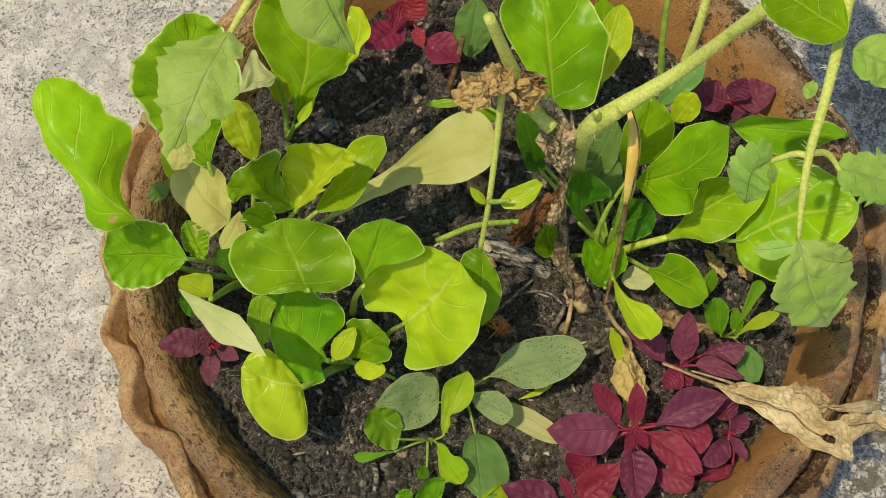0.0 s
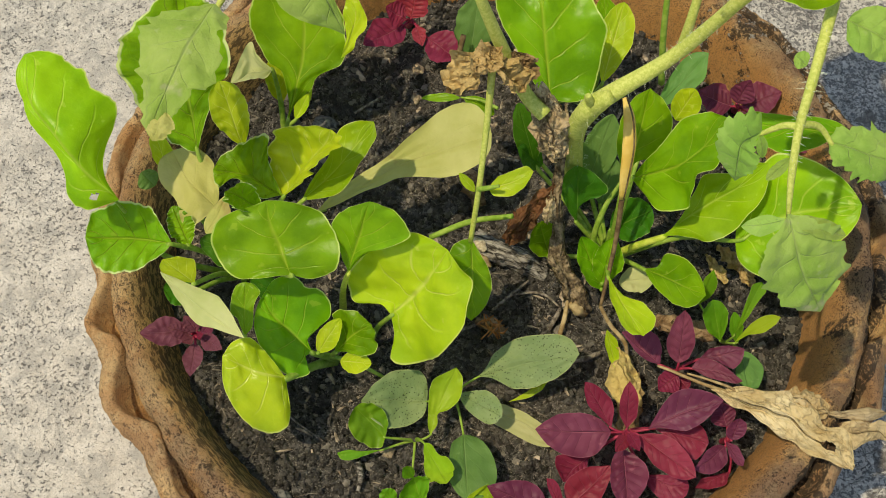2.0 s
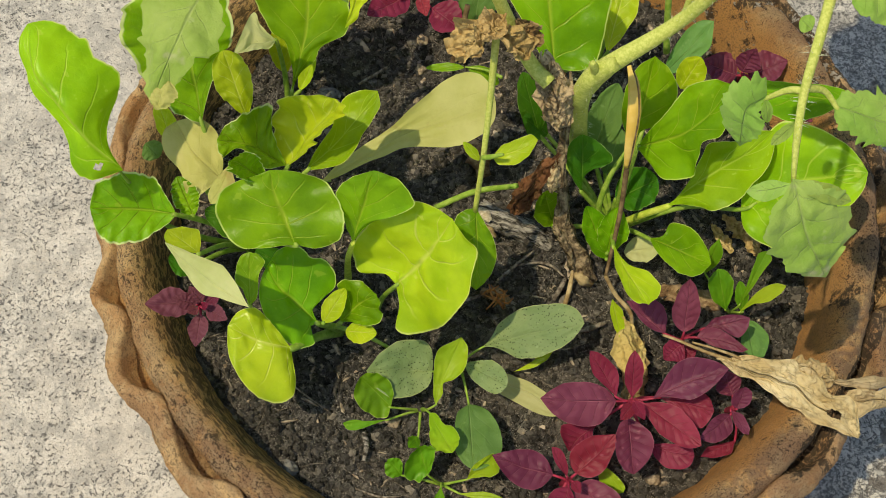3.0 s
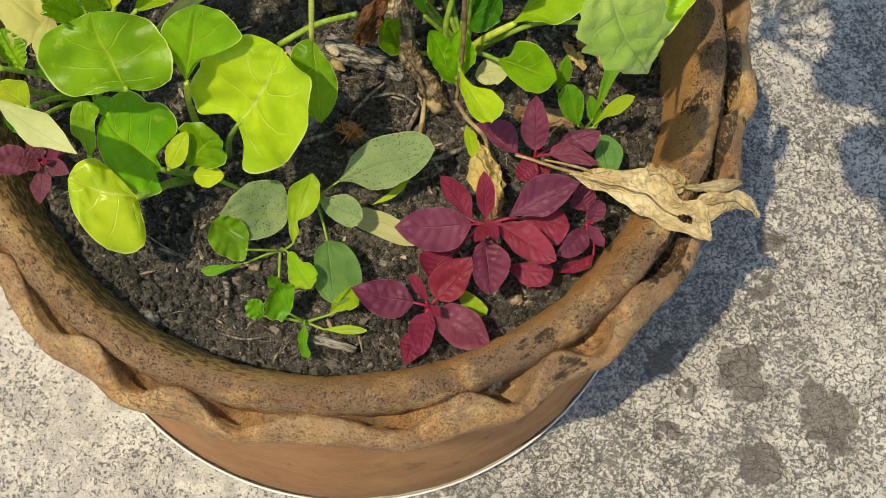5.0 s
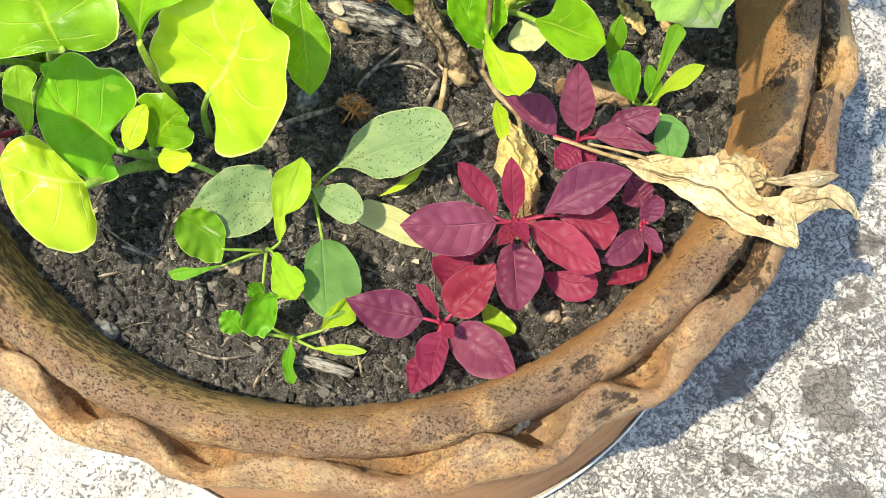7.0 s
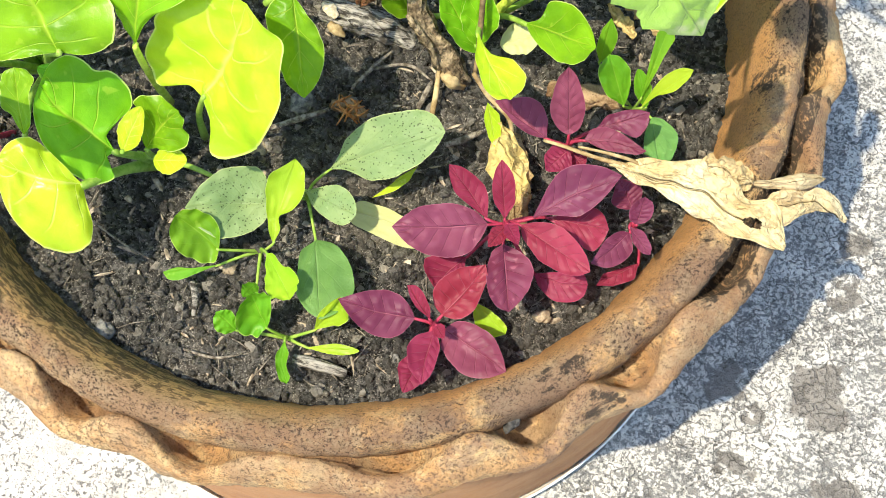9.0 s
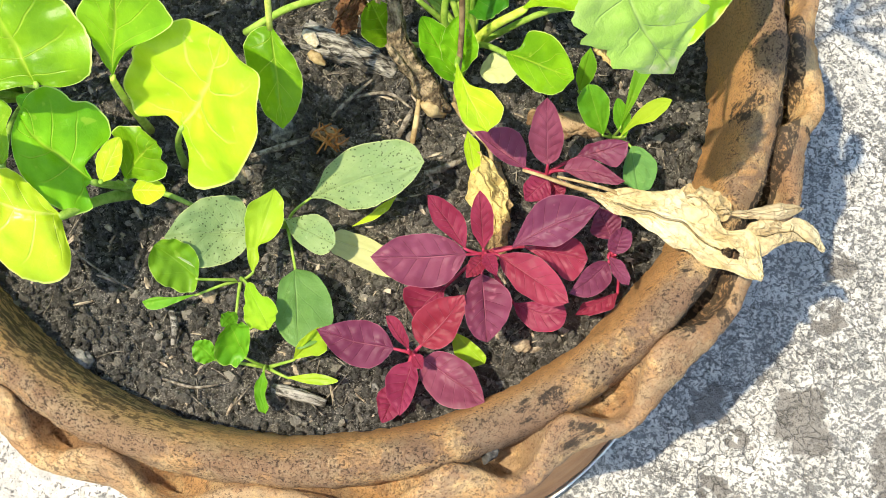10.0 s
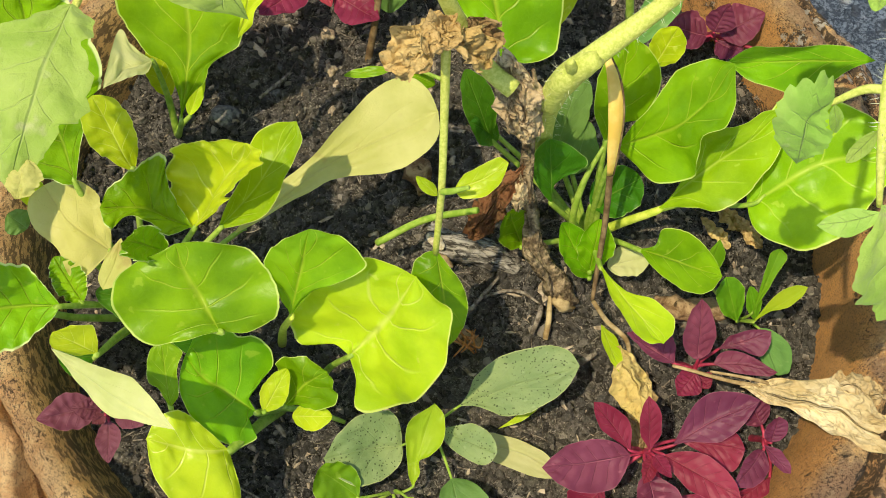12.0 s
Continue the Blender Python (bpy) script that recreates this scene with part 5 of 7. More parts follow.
grey_plant = thing("seedling", (0.0059, -0.0858, 0.2220), "low seedling with grey-green speckled oval leaves", "plant", "seedlings on the soil")
leaf(grey_plant, (0.0152, -0.0732, 0.2388), (0.0601, -0.0557, 0.2619), 0.0252, GREY, left=((0, 0), (0.11, -0.07), (0.19, -0.16), (0.3, -0.21), (0.42, -0.25), (0.55, -0.26), (0.67, -0.25), (0.79, -0.23), (0.9, -0.19), (0.98, -0.11), (1, 0)), right=((0, 0), (0.13, 0.04), (0.22, 0.1), (0.31, 0.17), (0.43, 0.2), (0.54, 0.21), (0.65, 0.19), (0.75, 0.17), (0.85, 0.13), (0.93, 0.07), (1, 0)), spine=(0, -0.01, -0.02, -0.01, 0), root=(0.0061, -0.0820, 0.2220), cup=0.05, bend=0.1, label='speckled grey-green oval leaf', thick=0.0008)
leaf(grey_plant, (-0.0053, -0.0923, 0.2367), (-0.0348, -0.1049, 0.2472), 0.0284, GREY, left=((0, 0), (0.03, -0.14), (0.11, -0.25), (0.24, -0.33), (0.37, -0.37), (0.51, -0.39), (0.64, -0.39), (0.77, -0.32), (0.87, -0.24), (0.96, -0.13), (1, 0)), right=((0, 0), (-0, 0.16), (0.02, 0.3), (0.11, 0.43), (0.27, 0.45), (0.42, 0.45), (0.57, 0.42), (0.7, 0.33), (0.82, 0.24), (0.91, 0.12), (1, 0)), spine=(0, 0.01, 0.03, 0.01, 0), root=(0.0061, -0.0820, 0.2220), cup=0.1, bend=0.12, label='speckled grey-green oval leaf', thick=0.0008)
leaf(grey_plant, (0.0080, -0.0841, 0.2388), (0.0327, -0.0927, 0.2493), 0.0141, GREY, left=((0, 0), (0.17, -0.09), (0.33, -0.18), (0.49, -0.26), (0.66, -0.26), (0.81, -0.22), (0.94, -0.13), (1, 0)), right=((0, 0), (0.16, 0.1), (0.34, 0.18), (0.52, 0.22), (0.7, 0.24), (0.87, 0.23), (0.97, 0.14), (1, 0)), root=(0.0061, -0.0820, 0.2220), cup=0.1, thick=0.0008)
leaf(grey_plant, (0.0165, -0.1019, 0.2325), (0.0288, -0.1352, 0.2409), 0.0233, MOSS, left=((0, 0), (0.08, -0.19), (0.28, -0.32), (0.49, -0.39), (0.69, -0.4), (0.87, -0.33), (0.98, -0.18), (1, 0)), right=((0, 0), (0.1, 0.13), (0.26, 0.19), (0.44, 0.22), (0.61, 0.24), (0.77, 0.2), (0.9, 0.12), (1, 0)), root=(0.0061, -0.0820, 0.2220), cup=0.06, thick=0.0008)
leaf(grey_plant, (0.0328, -0.0770, 0.2262), (0.0495, -0.0628, 0.2367), 0.0037, LIME, left=((0, 0), (0.15, 0.01), (0.3, 0.01), (0.45, -0), (0.59, -0.02), (0.73, -0.02), (0.87, -0.01), (1, 0)), right=((0, 0), (0.15, 0.05), (0.31, 0.1), (0.45, 0.13), (0.6, 0.13), (0.75, 0.12), (0.87, 0.06), (1, 0)), thick=0.0008)
leaf(grey_plant, (0.0242, -0.0831, 0.2241), (0.0617, -0.0933, 0.2304), 0.0124, CREAM, left=((0, 0), (0.1, -0.13), (0.27, -0.16), (0.43, -0.18), (0.59, -0.17), (0.74, -0.15), (0.88, -0.08), (1, 0)), right=((0, 0), (0.11, 0.12), (0.27, 0.13), (0.43, 0.13), (0.59, 0.13), (0.74, 0.12), (0.88, 0.08), (1, 0)), spine=(0, -0.02, -0.05, -0.02, 0), thick=0.0008)
tube("leaf_stalk", [(-0.0606, -0.0875, 0.2472), (-0.0443, -0.0842, 0.2367), (-0.0299, -0.0862, 0.2346)], [0.00139, 0.00128, 0.00093], STALK, grey_plant)

sprout_a = thing("seedling", (-0.0070, -0.1085, 0.2220), "small bright green seedling with folded round leaves", "plant", "seedlings on the soil")
leaf(sprout_a, (-0.0188, -0.1164, 0.2388), (-0.0355, -0.1108, 0.2535), 0.0187, YOUNG, left=((0, 0), (-0.08, -0.23), (0.07, -0.36), (0.31, -0.42), (0.55, -0.45), (0.78, -0.37), (0.94, -0.22), (1, 0)), right=((0, 0), (0.13, 0.16), (0.27, 0.3), (0.47, 0.37), (0.65, 0.36), (0.83, 0.3), (0.95, 0.17), (1, 0)), root=(-0.0065, -0.1088, 0.2220), cup=0.45, crinkle=0.08, thick=0.0008)
leaf(sprout_a, (0.0015, -0.1089, 0.2388), (0.0054, -0.0791, 0.2598), 0.0149, YOUNG_LIME, left=((0, 0), (0.14, -0.08), (0.3, -0.13), (0.46, -0.18), (0.61, -0.22), (0.76, -0.21), (0.88, -0.1), (1, 0)), right=((0, 0), (0.18, 0.04), (0.33, -0), (0.45, 0.12), (0.61, 0.19), (0.77, 0.18), (0.91, 0.12), (1, 0)), spine=(0, -0.02, -0.02, -0.01, 0), root=(-0.0065, -0.1088, 0.2220), cup=0.45, crinkle=0.08, thick=0.0008)
leaf(sprout_a, (-0.0196, -0.1206, 0.2304), (-0.0393, -0.1298, 0.2346), 0.0053, YOUNG, left=((0, 0), (0.16, -0.04), (0.31, -0.08), (0.46, -0.12), (0.61, -0.16), (0.77, -0.18), (0.92, -0.14), (1, 0)), right=((0, 0), (0.15, -0), (0.29, -0), (0.44, -0), (0.58, 0.02), (0.72, 0.05), (0.86, 0.04), (1, 0)), root=(-0.0065, -0.1088, 0.2220), crinkle=0.08, thick=0.0008)
leaf(sprout_a, (-0.0003, -0.1129, 0.2367), (0.0174, -0.1326, 0.2514), 0.0135, YOUNG_LIME, left=((0, 0), (0.15, -0.09), (0.37, -0.11), (0.55, -0.19), (0.72, -0.23), (0.88, -0.2), (0.97, -0.12), (1, 0)), right=((0, 0), (0.17, 0.07), (0.33, 0.13), (0.49, 0.19), (0.65, 0.22), (0.81, 0.21), (0.93, 0.11), (1, 0)), root=(-0.0065, -0.1088, 0.2220), cup=0.45, crinkle=0.08, thick=0.0008)
leaf(sprout_a, (-0.0027, -0.1240, 0.2283), (-0.0044, -0.1326, 0.2367), 0.0067, YOUNG, root=(-0.0065, -0.1088, 0.2220), wide=0.5, crinkle=0.08, thick=0.0008)

sprout_b = thing("seedling", (0.0146, -0.1426, 0.2220), "small bright green seedling with spoon-shaped leaves", "plant", "seedlings on the soil")
leaf(sprout_b, (0.0081, -0.1421, 0.2346), (0.0013, -0.1344, 0.2514), 0.0174, YOUNG, left=((0, 0), (-0.07, -0.22), (-0.03, -0.4), (0.18, -0.53), (0.48, -0.49), (0.71, -0.36), (0.88, -0.19), (1, 0)), right=((0, 0), (0.2, 0.13), (0.39, 0.24), (0.59, 0.31), (0.78, 0.36), (0.92, 0.27), (1, 0.16), (1, 0)), root=(0.0148, -0.1416, 0.2220), cup=0.45, crinkle=0.08, thick=0.0008)
leaf(sprout_b, (-0.0040, -0.1453, 0.2325), (-0.0119, -0.1417, 0.2409), 0.0095, YOUNG, left=((0, 0), (0.1, -0.26), (0.32, -0.41), (0.61, -0.44), (0.85, -0.25), (1, 0)), right=((0, 0), (0.23, 0.18), (0.46, 0.33), (0.72, 0.35), (0.88, 0.2), (1, 0)), root=(0.0148, -0.1416, 0.2220), crinkle=0.08, thick=0.0008)
leaf(sprout_b, (0.0265, -0.1385, 0.2346), (0.0358, -0.1270, 0.2514), 0.0104, YOUNG_LIME, left=((0, 0), (0.22, -0.06), (0.43, -0.11), (0.64, -0.09), (0.83, -0.06), (1, 0)), right=((0, 0), (0.29, 0.16), (0.54, 0.32), (0.79, 0.36), (0.96, 0.22), (1, 0)), root=(0.0148, -0.1416, 0.2220), cup=0.45, crinkle=0.08, thick=0.0008)
leaf(sprout_b, (0.0253, -0.1451, 0.2304), (0.0460, -0.1424, 0.2346), 0.0044, YOUNG_LIME, root=(0.0148, -0.1416, 0.2220), wide=0.6, crinkle=0.08, thick=0.0008)
leaf(sprout_b, (0.0154, -0.1445, 0.2304), (0.0219, -0.1617, 0.2346), 0.0055, YOUNG, left=((0, 0), (0.17, -0.04), (0.33, -0.08), (0.47, -0.05), (0.61, -0.02), (0.76, -0.05), (0.89, -0.08), (1, 0)), right=((0, 0), (0.14, 0.08), (0.28, 0.17), (0.44, 0.21), (0.6, 0.2), (0.76, 0.18), (0.92, 0.13), (1, 0)), spine=(0, 0.05, 0.09, 0.05, 0), root=(0.0148, -0.1416, 0.2220), cup=0.45, crinkle=0.08, thick=0.0008)
leaf(sprout_b, (0.0998, -0.1210, 0.2283), (0.0861, -0.1129, 0.2346), 0.0095, YOUNG_LIME, left=((0, 0), (0.1, -0.18), (0.21, -0.35), (0.38, -0.4), (0.59, -0.39), (0.77, -0.3), (0.92, -0.18), (1, 0)), right=((0, 0), (0.1, 0.13), (0.24, 0.16), (0.4, 0.16), (0.56, 0.14), (0.72, 0.12), (0.86, 0.07), (1, 0)), crinkle=0.08, thick=0.0008)

clump = thing("seedling", (0.1294, -0.0118, 0.2220), "clump of small upright green seedlings beside the rim", "plant", "seedlings on the soil")
leaf(clump, (0.1254, -0.0200, 0.2420), (0.1151, -0.0092, 0.2630), 0.0129, YOUNG, left=((0, 0), (0.17, -0.11), (0.33, -0.21), (0.51, -0.25), (0.68, -0.26), (0.84, -0.23), (0.94, -0.13), (1, 0)), right=((0, 0), (0.15, 0.09), (0.3, 0.17), (0.47, 0.21), (0.63, 0.24), (0.79, 0.2), (0.92, 0.13), (1, 0)), root=(0.1294, -0.0118, 0.2220), cup=0.15, thick=0.0008)
leaf(clump, (0.1314, -0.0154, 0.2419), (0.1355, 0.0047, 0.2682), 0.0070, YOUNG, left=((0, 0), (0.17, -0.02), (0.33, -0.04), (0.49, -0.06), (0.64, -0.08), (0.78, -0.09), (0.92, -0.1), (1, 0)), right=((0, 0), (0.17, 0.02), (0.33, 0.04), (0.49, 0.06), (0.63, 0.07), (0.78, 0.09), (0.92, 0.11), (1, 0)), root=(0.1294, -0.0118, 0.2220), cup=0.2, thick=0.0008)
leaf(clump, (0.1321, -0.0191, 0.2419), (0.1487, -0.0083, 0.2630), 0.0072, YOUNG_LIME, left=((0, 0), (0.16, -0.05), (0.32, -0.1), (0.47, -0.14), (0.63, -0.16), (0.77, -0.15), (0.91, -0.1), (1, 0)), right=((0, 0), (0.17, 0), (0.33, 0), (0.47, 0.05), (0.61, 0.09), (0.75, 0.08), (0.88, 0.06), (1, 0)), root=(0.1294, -0.0118, 0.2220), cup=0.2, thick=0.0008)
leaf(clump, (0.1118, -0.0009, 0.2367), (0.1127, 0.0095, 0.2577), 0.0073, YOUNG, left=((0, 0), (0.16, -0.06), (0.31, -0.12), (0.47, -0.13), (0.62, -0.12), (0.76, -0.11), (0.88, -0.06), (1, 0)), right=((0, 0), (0.15, 0.08), (0.3, 0.15), (0.46, 0.18), (0.62, 0.19), (0.76, 0.16), (0.88, 0.08), (1, 0)), root=(0.1294, -0.0118, 0.2220), thick=0.0008)
leaf(clump, (0.1376, -0.0177, 0.2315), (0.1439, -0.0409, 0.2419), 0.0145, MOSS, left=((0, 0), (0.07, -0.15), (0.23, -0.26), (0.42, -0.35), (0.64, -0.33), (0.84, -0.26), (0.99, -0.16), (1, 0)), right=((0, 0), (0.2, 0.07), (0.38, 0.14), (0.55, 0.18), (0.72, 0.2), (0.86, 0.2), (0.93, 0.1), (1, 0)), root=(0.1294, -0.0118, 0.2220), thick=0.0008)
leaf(clump, (0.1345, -0.0162, 0.2367), (0.1277, -0.0075, 0.2524), 0.0069, YOUNG, root=(0.1294, -0.0118, 0.2220), wide=0.55, thick=0.0008)

AMARANTH = {"wide": 0.47, "blunt": 0.7, "point": 0.3, "cup": 0.16, "fold": 0.12, "bend": 0.14, "crinkle": 0.03, "pleat": 0.019, "nu": 50, "stalk": STALK_RED, "thick": 0.0009}     # folded along the midrib, ridged between the veins

amaranth_a = thing("amaranth_plant", (0.0886, -0.0741, 0.2220), "young red amaranth plant with pointed dark red leaves", "plant", "red amaranth plants")
tube("stem", [(0.0878, -0.0748, 0.2178), (0.0897, -0.0797, 0.2372), (0.0906, -0.0843, 0.2525)], [0.00162, 0.00133, 0.00097], STALK_RED, amaranth_a)
leaf(amaranth_a, (0.0845, -0.0867, 0.2556), (0.0498, -0.0988, 0.2640), 0.0206, PLUM, left=((0, 0), (0.1, -0.16), (0.23, -0.29), (0.41, -0.33), (0.59, -0.31), (0.75, -0.25), (0.89, -0.14), (1, 0)), right=((0, 0), (0.12, 0.12), (0.27, 0.19), (0.43, 0.22), (0.59, 0.21), (0.75, 0.18), (0.88, 0.1), (1, 0)), spine=(0, -0.01, -0.02, -0.01, 0), root=(0.0903, -0.0829, 0.2482), **AMARANTH)
leaf(amaranth_a, (0.0838, -0.0853, 0.2577), (0.0659, -0.0724, 0.2724), 0.0105, RED, left=((0, 0), (0.16, -0.05), (0.31, -0.09), (0.46, -0.13), (0.61, -0.16), (0.75, -0.13), (0.88, -0.08), (1, 0)), right=((0, 0), (0.14, 0.1), (0.28, 0.19), (0.45, 0.24), (0.61, 0.22), (0.76, 0.18), (0.9, 0.11), (1, 0)), spine=(0, 0.01, 0.02, 0.01, 0), root=(0.0903, -0.0829, 0.2482), **AMARANTH)
leaf(amaranth_a, (0.0907, -0.0853, 0.2619), (0.0855, -0.0691, 0.2808), 0.0089, RED, left=((0, 0), (0.16, -0.07), (0.31, -0.14), (0.47, -0.16), (0.62, -0.16), (0.76, -0.13), (0.89, -0.08), (1, 0)), right=((0, 0), (0.15, 0.08), (0.3, 0.16), (0.47, 0.17), (0.62, 0.18), (0.77, 0.15), (0.89, 0.09), (1, 0)), root=(0.0903, -0.0829, 0.2482), **AMARANTH)
leaf(amaranth_a, (0.1006, -0.0802, 0.2556), (0.1302, -0.0610, 0.2703), 0.0182, PLUM, left=((0, 0), (0.15, -0.11), (0.29, -0.21), (0.44, -0.29), (0.61, -0.3), (0.77, -0.23), (0.9, -0.13), (1, 0)), right=((0, 0), (0.16, 0.04), (0.3, 0.11), (0.44, 0.18), (0.59, 0.17), (0.74, 0.13), (0.87, 0.07), (1, 0)), spine=(0, -0.02, -0.03, -0.01, 0), root=(0.0903, -0.0829, 0.2482), **AMARANTH)
leaf(amaranth_a, (0.0968, -0.0855, 0.2598), (0.1266, -0.0989, 0.2640), 0.0150, RED, left=((0, 0), (0.13, -0.11), (0.27, -0.19), (0.43, -0.24), (0.6, -0.22), (0.75, -0.18), (0.89, -0.11), (1, 0)), right=((0, 0), (0.13, 0.11), (0.29, 0.17), (0.45, 0.22), (0.61, 0.21), (0.77, 0.19), (0.91, 0.12), (1, 0)), root=(0.0903, -0.0829, 0.2482), **AMARANTH)
leaf(amaranth_a, (0.0919, -0.0925, 0.2535), (0.1003, -0.1199, 0.2598), 0.0181, PLUM, left=((0, 0), (0.11, -0.15), (0.24, -0.28), (0.42, -0.36), (0.61, -0.33), (0.77, -0.25), (0.9, -0.14), (1, 0)), right=((0, 0), (0.1, 0.14), (0.27, 0.21), (0.46, 0.25), (0.64, 0.25), (0.8, 0.22), (0.93, 0.14), (1, 0)), root=(0.0903, -0.0829, 0.2482), **AMARANTH)
leaf(amaranth_a, (0.1042, -0.0745, 0.2430), (0.1302, -0.0762, 0.2504), 0.0159, RED, left=((0, 0), (0.18, -0.04), (0.36, -0.09), (0.52, -0.16), (0.66, -0.25), (0.8, -0.25), (0.92, -0.15), (1, 0)), right=((0, 0), (0.2, 0.07), (0.39, 0.14), (0.57, 0.24), (0.73, 0.34), (0.87, 0.34), (0.96, 0.18), (1, 0)), root=(0.0903, -0.0829, 0.2482), **AMARANTH)
leaf(amaranth_a, (0.1056, -0.0962, 0.2367), (0.1270, -0.0970, 0.2409), 0.0125, RED, left=((0, 0), (0.17, -0.04), (0.33, -0.09), (0.48, -0.12), (0.64, -0.15), (0.8, -0.17), (0.92, -0.14), (1, 0)), right=((0, 0), (0.11, 0.18), (0.27, 0.31), (0.46, 0.41), (0.67, 0.4), (0.85, 0.34), (0.98, 0.2), (1, 0)), spine=(0, 0.04, 0.08, 0.05, 0), root=(0.0903, -0.0829, 0.2482), **AMARANTH)
leaf(amaranth_a, (0.0778, -0.0959, 0.2367), (0.0695, -0.1128, 0.2409), 0.0143, RED, left=((0, 0), (0.15, -0.08), (0.29, -0.16), (0.45, -0.15), (0.6, -0.14), (0.75, -0.12), (0.88, -0.06), (1, 0)), right=((0, 0), (0.17, 0.18), (0.34, 0.35), (0.52, 0.51), (0.7, 0.58), (0.88, 0.43), (0.95, 0.22), (1, 0)), spine=(0, 0.03, 0.06, 0.04, 0), root=(0.0903, -0.0829, 0.2482), **AMARANTH)
leaf(amaranth_a, (0.0916, -0.0893, 0.2640), (0.0877, -0.1008, 0.2724), 0.0070, RED, root=(0.0903, -0.0829, 0.2482), **AMARANTH)
leaf(amaranth_a, (0.0922, -0.0873, 0.2640), (0.0984, -0.0967, 0.2703), 0.0062, RED, root=(0.0903, -0.0829, 0.2482), **AMARANTH)

amaranth_b = thing("amaranth_plant", (0.0706, -0.1223, 0.2220), "young red amaranth plant with pointed dark red leaves", "plant", "red amaranth plants")
tube("stem", [(0.0697, -0.1233, 0.2178), (0.0718, -0.1254, 0.2330), (0.0729, -0.1275, 0.2440)], [0.00158, 0.00132, 0.00096], STALK_RED, amaranth_b)
leaf(amaranth_b, (0.0653, -0.1270, 0.2451), (0.0354, -0.1283, 0.2525), 0.0181, PLUM, left=((0, 0), (0.08, -0.16), (0.21, -0.29), (0.38, -0.33), (0.56, -0.3), (0.72, -0.23), (0.87, -0.12), (1, 0)), right=((0, 0), (0.11, 0.13), (0.25, 0.23), (0.41, 0.26), (0.57, 0.23), (0.72, 0.17), (0.86, 0.09), (1, 0)), spine=(0, -0.02, -0.04, -0.02, 0), root=(0.0724, -0.1265, 0.2399), **AMARANTH)
leaf(amaranth_b, (0.0752, -0.1238, 0.2472), (0.0877, -0.1038, 0.2598), 0.0172, RED, left=((0, 0), (0.05, -0.18), (0.18, -0.31), (0.37, -0.35), (0.56, -0.31), (0.73, -0.24), (0.87, -0.12), (1, 0)), right=((0, 0), (0.08, 0.16), (0.22, 0.26), (0.4, 0.3), (0.57, 0.26), (0.74, 0.2), (0.89, 0.13), (1, 0)), spine=(0, 0.02, 0.03, 0.02, 0), root=(0.0724, -0.1265, 0.2399), **AMARANTH)
leaf(amaranth_b, (0.0773, -0.1284, 0.2451), (0.1043, -0.1400, 0.2493), 0.0180, PLUM, left=((0, 0), (0.09, -0.16), (0.24, -0.25), (0.42, -0.28), (0.6, -0.28), (0.75, -0.21), (0.88, -0.12), (1, 0)), right=((0, 0), (0.07, 0.17), (0.23, 0.27), (0.41, 0.32), (0.6, 0.33), (0.77, 0.26), (0.9, 0.15), (1, 0)), root=(0.0724, -0.1265, 0.2399), **AMARANTH)
leaf(amaranth_b, (0.0736, -0.1308, 0.2472), (0.0748, -0.1532, 0.2535), 0.0119, RED, left=((0, 0), (0.14, -0.1), (0.29, -0.16), (0.45, -0.16), (0.61, -0.15), (0.76, -0.13), (0.89, -0.08), (1, 0)), right=((0, 0), (0.08, 0.16), (0.21, 0.29), (0.4, 0.36), (0.59, 0.32), (0.77, 0.26), (0.89, 0.13), (1, 0)), spine=(0, 0.01, 0.03, 0.02, 0), root=(0.0724, -0.1265, 0.2399), **AMARANTH)
leaf(amaranth_b, (0.0715, -0.1275, 0.2514), (0.0611, -0.1192, 0.2619), 0.0052, RED, left=((0, 0), (0.22, -0.05), (0.43, -0.1), (0.63, -0.1), (0.82, -0.07), (1, 0)), right=((0, 0), (0.22, 0.13), (0.45, 0.18), (0.68, 0.21), (0.89, 0.16), (1, 0)), root=(0.0724, -0.1265, 0.2399), **AMARANTH)
leaf(amaranth_b, (0.0698, -0.1371, 0.2325), (0.0668, -0.1544, 0.2346), 0.0126, RED, root=(0.0724, -0.1265, 0.2399), **AMARANTH)
leaf(amaranth_b, (0.0747, -0.1298, 0.2545), (0.0794, -0.1354, 0.2598), 0.0054, RED, root=(0.0724, -0.1265, 0.2399), **AMARANTH)

amaranth_c = thing("amaranth_plant", (0.1058, -0.0343, 0.2220), "young red amaranth plant with pointed dark red leaves", "plant", "red amaranth plants")
tube("stem", [(0.1052, -0.0347, 0.2178), (0.1064, -0.0418, 0.2388), (0.1068, -0.0483, 0.2556)], [0.00166, 0.00136, 0.00099], STALK_RED, amaranth_c)
leaf(amaranth_c, (0.1069, -0.0452, 0.2598), (0.1018, -0.0287, 0.2850), 0.0133, PLUM, left=((0, 0), (0.12, -0.13), (0.28, -0.21), (0.46, -0.24), (0.62, -0.21), (0.78, -0.17), (0.91, -0.11), (1, 0)), right=((0, 0), (0.1, 0.12), (0.27, 0.18), (0.44, 0.2), (0.6, 0.18), (0.75, 0.14), (0.89, 0.09), (1, 0)), root=(0.1067, -0.0465, 0.2514), **AMARANTH)
